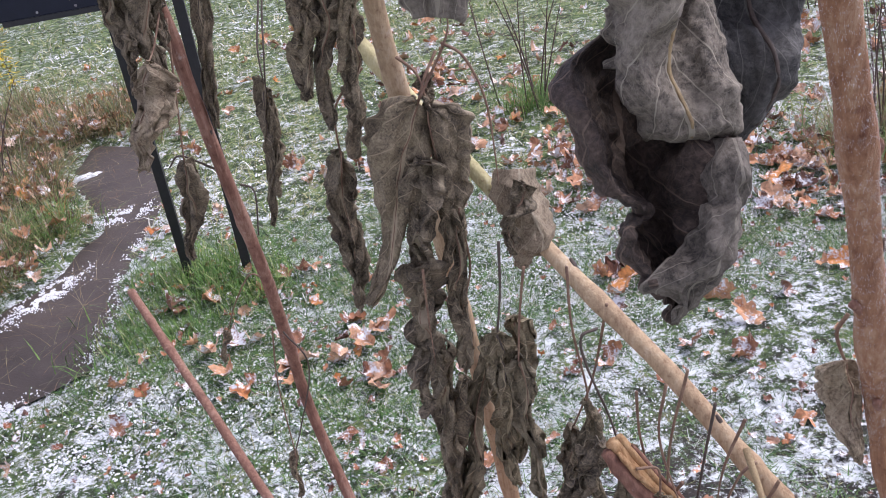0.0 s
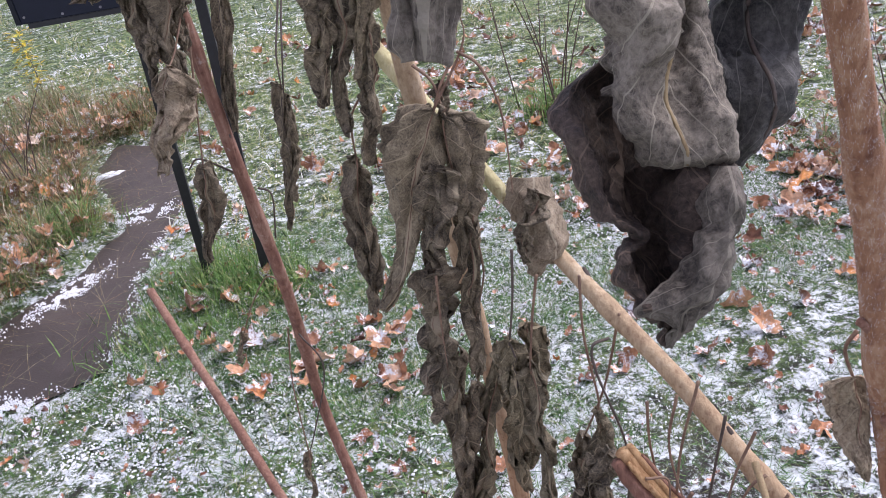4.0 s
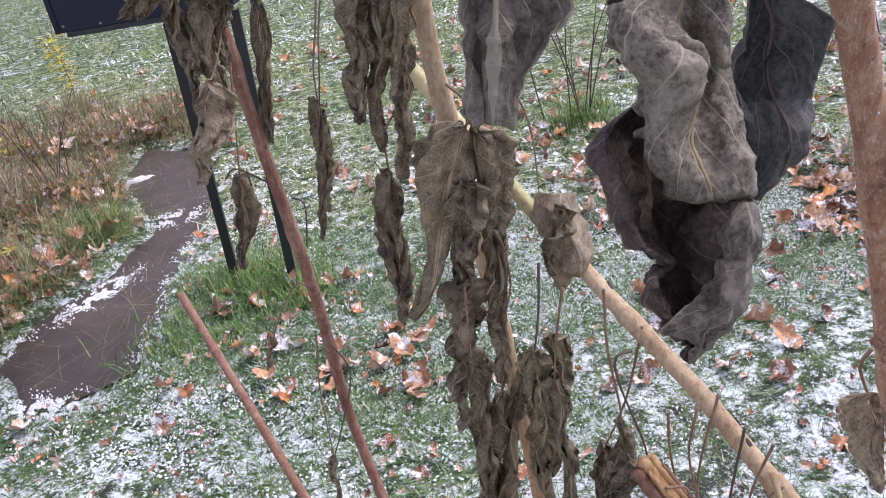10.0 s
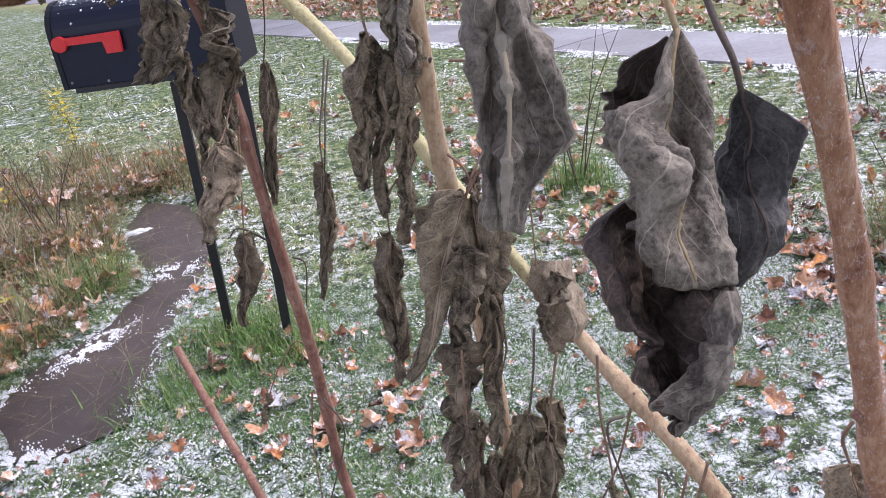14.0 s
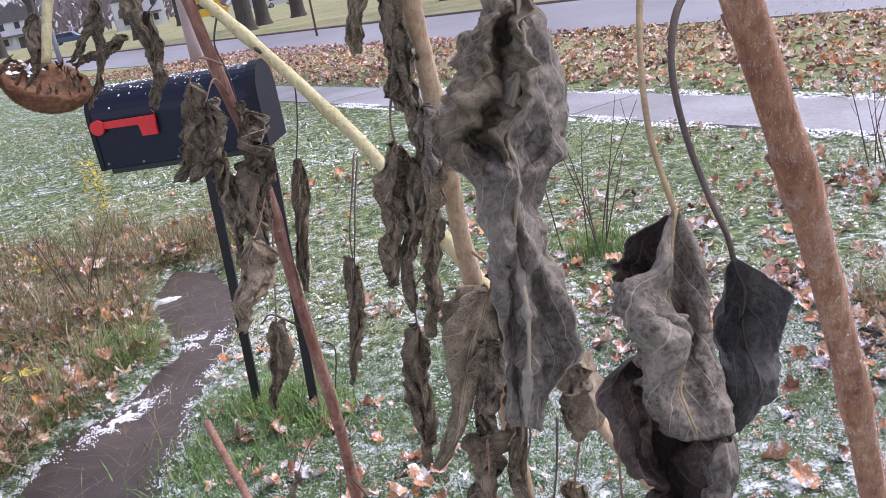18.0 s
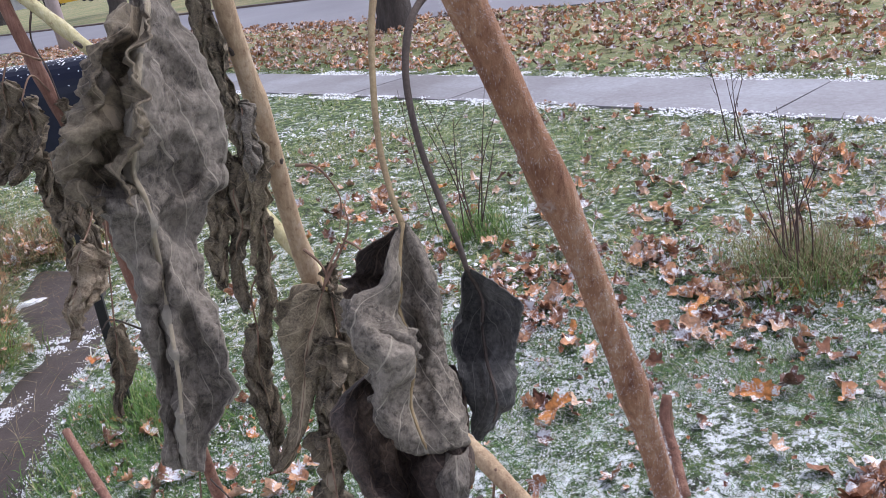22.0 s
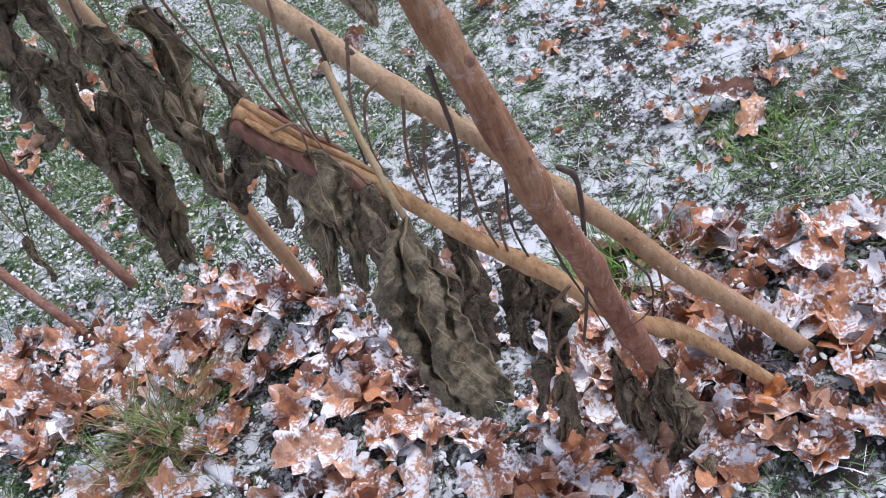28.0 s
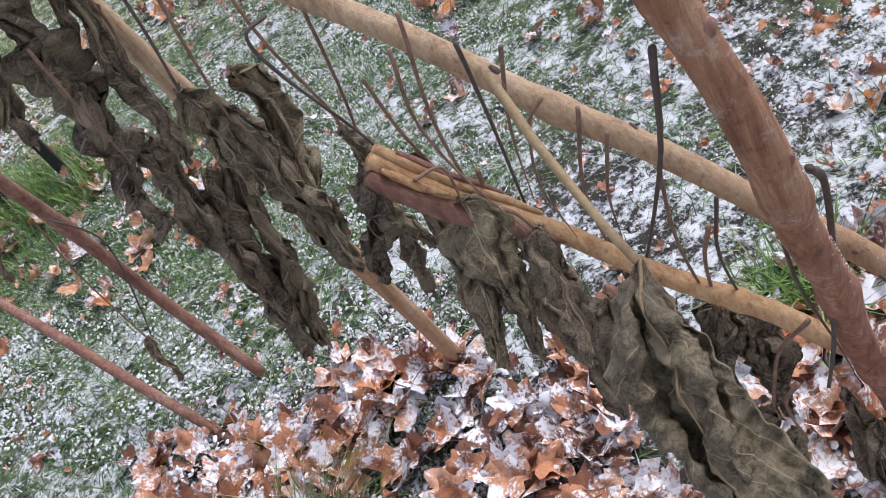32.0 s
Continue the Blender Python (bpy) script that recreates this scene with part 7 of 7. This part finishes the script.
# ---- houses, building and cars ----
SIDING = mottled("white_siding", [(0.3, (0.55, 0.55, 0.57)), (0.7, (0.7, 0.7, 0.72))], 0.6, 0.7)
ROOFING = mottled("grey_shingles", [(0.3, (0.08, 0.075, 0.08)), (0.7, (0.16, 0.15, 0.155))], 1.5, 0.85)
BRICKWORK = mottled("red_brick_wall", [(0.3, (0.26, 0.10, 0.085)), (0.7, (0.36, 0.15, 0.125))], 1.2, 0.85, 12)
GLASS_DARK = mottled("dark_window_glass", [(0.3, (0.03, 0.035, 0.045)), (0.7, (0.06, 0.07, 0.085))], 1, 0.12, bump=0.0)


def solid(name, lo, hi, m, mat, parent, label=""):
    v = [m @ Vector((x, y, z)) for z in (lo[2], hi[2]) for x, y in ((lo[0], lo[1]), (hi[0], lo[1]), (hi[0], hi[1]), (lo[0], hi[1]))]
    f = [(3, 2, 1, 0), (4, 5, 6, 7), (0, 1, 5, 4), (1, 2, 6, 5), (2, 3, 7, 6), (3, 0, 4, 7)]
    return part(name, mesh_of(name, v, f, mat, False), parent, label)


def house(label, at, w, d, h, turn, wall_mat, storeys=2):
    ob = thing("house", label, "house", "houses down the street")
    m = pose(at[0], at[1], fall(at[1]), 0, 0, turn)
    solid("wall", (-w / 2, -d / 2, -0.2), (w / 2, d / 2, h), m, wall_mat, ob)
    rv = [m @ Vector(p) for p in ((-w / 2 - 0.4, -d / 2 - 0.4, h), (w / 2 + 0.4, -d / 2 - 0.4, h), (w / 2 + 0.4, d / 2 + 0.4, h), (-w / 2 - 0.4, d / 2 + 0.4, h), (0, -d / 2 - 0.4, h + w * 0.38), (0, d / 2 + 0.4, h + w * 0.38))]
    part("roof", mesh_of("roof", rv, [(0, 1, 4), (2, 3, 5), (1, 2, 5, 4), (3, 0, 4, 5), (3, 2, 1, 0)], ROOFING, False), ob)
    for s in range(storeys):
        for k in (-0.3, 0.0, 0.3):
            z = 0.9 + s * 2.7
            if k == 0 and s == 0:
                solid("door", (-0.5, -d / 2 - 0.06, 0), (0.5, -d / 2 + 0.02, 2.1), m, ROOFING, ob)
                continue
            win = solid("window", (k * w - 0.55, -d / 2 - 0.06, z), (k * w + 0.55, -d / 2 + 0.02, z + 1.4), m, SIDING, ob)
            solid("pane", (k * w - 0.45, -d / 2 - 0.07, z + 0.1), (k * w + 0.45, -d / 2 - 0.055, z + 1.3), m, GLASS_DARK, win)
    solid("porch", (-w * 0.42, -d / 2 - 1.8, 2.4), (w * 0.42, -d / 2 - 0.05, 2.7), m, ROOFING, ob)
    for k in (-0.4, -0.13, 0.13, 0.4):
        solid("porch_post", (k * w - 0.08, -d / 2 - 1.75, 0), (k * w + 0.08, -d / 2 - 1.6, 2.4), m, SIDING, ob)


house("white clapboard house with a porch", (-68.56, 166.66), 9, 9, 5.2, 25, SIDING)
house("pale grey two-storey house", (-90.42, 162.66), 9, 9, 5.0, 30, SIDING)
house("white house at the end of the street", (-115.56, 169.70), 10, 9, 5.2, 35, SIDING)
house("white house half hidden by trees", (-45.99, 180.63), 10, 9, 5.0, 20, SIDING)
house("pale house far off behind trees", (-26.75, 188.64), 12, 9, 5.0, 10, SIDING)

brick = thing("brick_building", "long low red-brick building beyond the far lawn", "building")
BM = pose(6.23, 71.64, fall(71.64), 0, 0, -6)
solid("wall", (-16, 0, -0.2), (40, 12, 5.2), BM, BRICKWORK, brick)
solid("roof", (-16.4, -0.4, 5.2), (40.4, 12.4, 5.7), BM, ROOFING, brick)
for k in range(9):
    x = -13 + k * 6
    win = solid("window", (x, -0.08, 1.3), (x + 1.8, 0.05, 3.1), BM, SIDING, brick)
    solid("pane", (x + 0.12, -0.1, 1.42), (x + 1.68, -0.075, 2.98), BM, GLASS_DARK, win)


def car(label, at, turn, mat, long=4.4, high=1.45, van=False):
    c = thing("car", label, "car", "parked cars")
    m = pose(at[0], at[1], fall(at[1]), 0, 0, turn)
    hood = 0.55 * high
    prof = [(-long / 2, 0.3), (-long / 2, hood), (-long * 0.46, hood * 1.12), (-long * 0.32, high), (long * 0.14, high), (long * 0.28, hood * 1.1), (long * 0.47, hood * 0.92), (long / 2, 0.55), (long / 2, 0.3)]
    if van:
        prof = [(-long / 2, 0.4), (-long / 2, high), (long * 0.36, high), (long * 0.40, high * 0.55), (long / 2, high * 0.48), (long / 2, 0.4)]
    v, f = slab(prof, -0.88, 0.88, m)
    part("body", mesh_of("body", v, f, mat, False), c)
    lo, hi = (hood * 1.16, high * 0.94) if not van else (high * 0.58, high * 0.85)
    g0, g1 = (-long * 0.36, long * 0.19) if not van else (-long * 0.46, long * 0.33)
    for y in (-0.885, 0.875):
        v, f = slab([(g0, lo), (g0 + 0.2, hi), (g1 - 0.25, hi), (g1, lo)], y, y + 0.012, m)
        part("side_window", mesh_of("side_window", v, f, GLASS_DARK, False), c)
    for x in (-long * 0.31, long * 0.31):
        for y in (-0.9, 0.72):
            ring = [(x + 0.32 * math.cos(a * math.pi / 8), 0.32 + 0.32 * math.sin(a * math.pi / 8)) for a in range(16)]
            v, f = slab(ring, y, y + 0.18, m)
            tyre = part("wheel", mesh_of("wheel", v, f, STAKE, False), c)
            ring = [(x + 0.2 * math.cos(a * math.pi / 8), 0.32 + 0.2 * math.sin(a * math.pi / 8)) for a in range(16)]
            v, f = slab(ring, y - 0.01, y + 0.19, m)
            part("rim", mesh_of("rim", v, f, GALV, False), tyre)


PAINTS = [mottled(n, [(0.3, a), (0.7, b)], 3, 0.35, bump=0.0) for n, a, b in (("blue_car_paint", (0.05, 0.08, 0.16), (0.07, 0.1, 0.2)), ("silver_car_paint", (0.45, 0.46, 0.48), (0.55, 0.56, 0.58)), ("yellow_car_paint", (0.62, 0.36, 0.03), (0.7, 0.43, 0.05)), ("dark_red_car_paint", (0.2, 0.03, 0.03), (0.26, 0.05, 0.05)), ("white_car_paint", (0.7, 0.7, 0.72), (0.78, 0.78, 0.8)))]
car("dark blue car parked by houses", (-55.80, 111.56), 15, PAINTS[0])
car("yellow school van parked by the houses", (-37.76, 111.46), 20, PAINTS[2], 6.0, 2.4, True)
car("silver car parked along the street", (-30.58, 122.48), 25, PAINTS[1])
car("white car parked beside the houses", (-43.08, 126.88), 20, PAINTS[4])
car("dark red car parked far off", (-26.45, 148.93), 30, PAINTS[3])
car("silver van parked far off", (-22.59, 160.24), 30, PAINTS[1], 4.8, 1.9, True)
car("blue parked car far off", (-16.36, 152.47), 30, PAINTS[0])

# far woods that close the view; the haze is mixed into their pale colour
WOODS = scattered("far_woods", [(0.0, (0.24, 0.205, 0.22)), (1.0, (0.36, 0.32, 0.335))], 0.9)
g = random.Random(8)
v, f = [], []
for i in range(14000):
    a = g.uniform(-1.15, 0.95)
    d = g.uniform(185, 240)
    top = 8.5 + 3.5 * noise.noise(Vector((a * 9, 0, 3))) + 2.0 * noise.noise(Vector((a * 40, 0, 8)))
    z = fall(math.cos(a) * d) + g.uniform(0, 1) ** 0.8 * max(2, top)
    p = Vector((math.sin(a) * d, math.cos(a) * d, z))
    e = Vector((g.gauss(0, 0.9), g.gauss(0, 0.5), g.uniform(0.8, 2.4)))
    u = Vector((g.uniform(0.12, 0.5), 0, 0))
    k = len(v)
    v += [p - u, p + u, p + e + u * 0.4, p + e - u * 0.4]
    f.append((k, k + 1, k + 2, k + 3))
tagged(new("far_woods", mesh_of("far_woods", v, f, WOODS, False)), "hazy grey-brown line of bare far woods", "woods", kind="stuff")
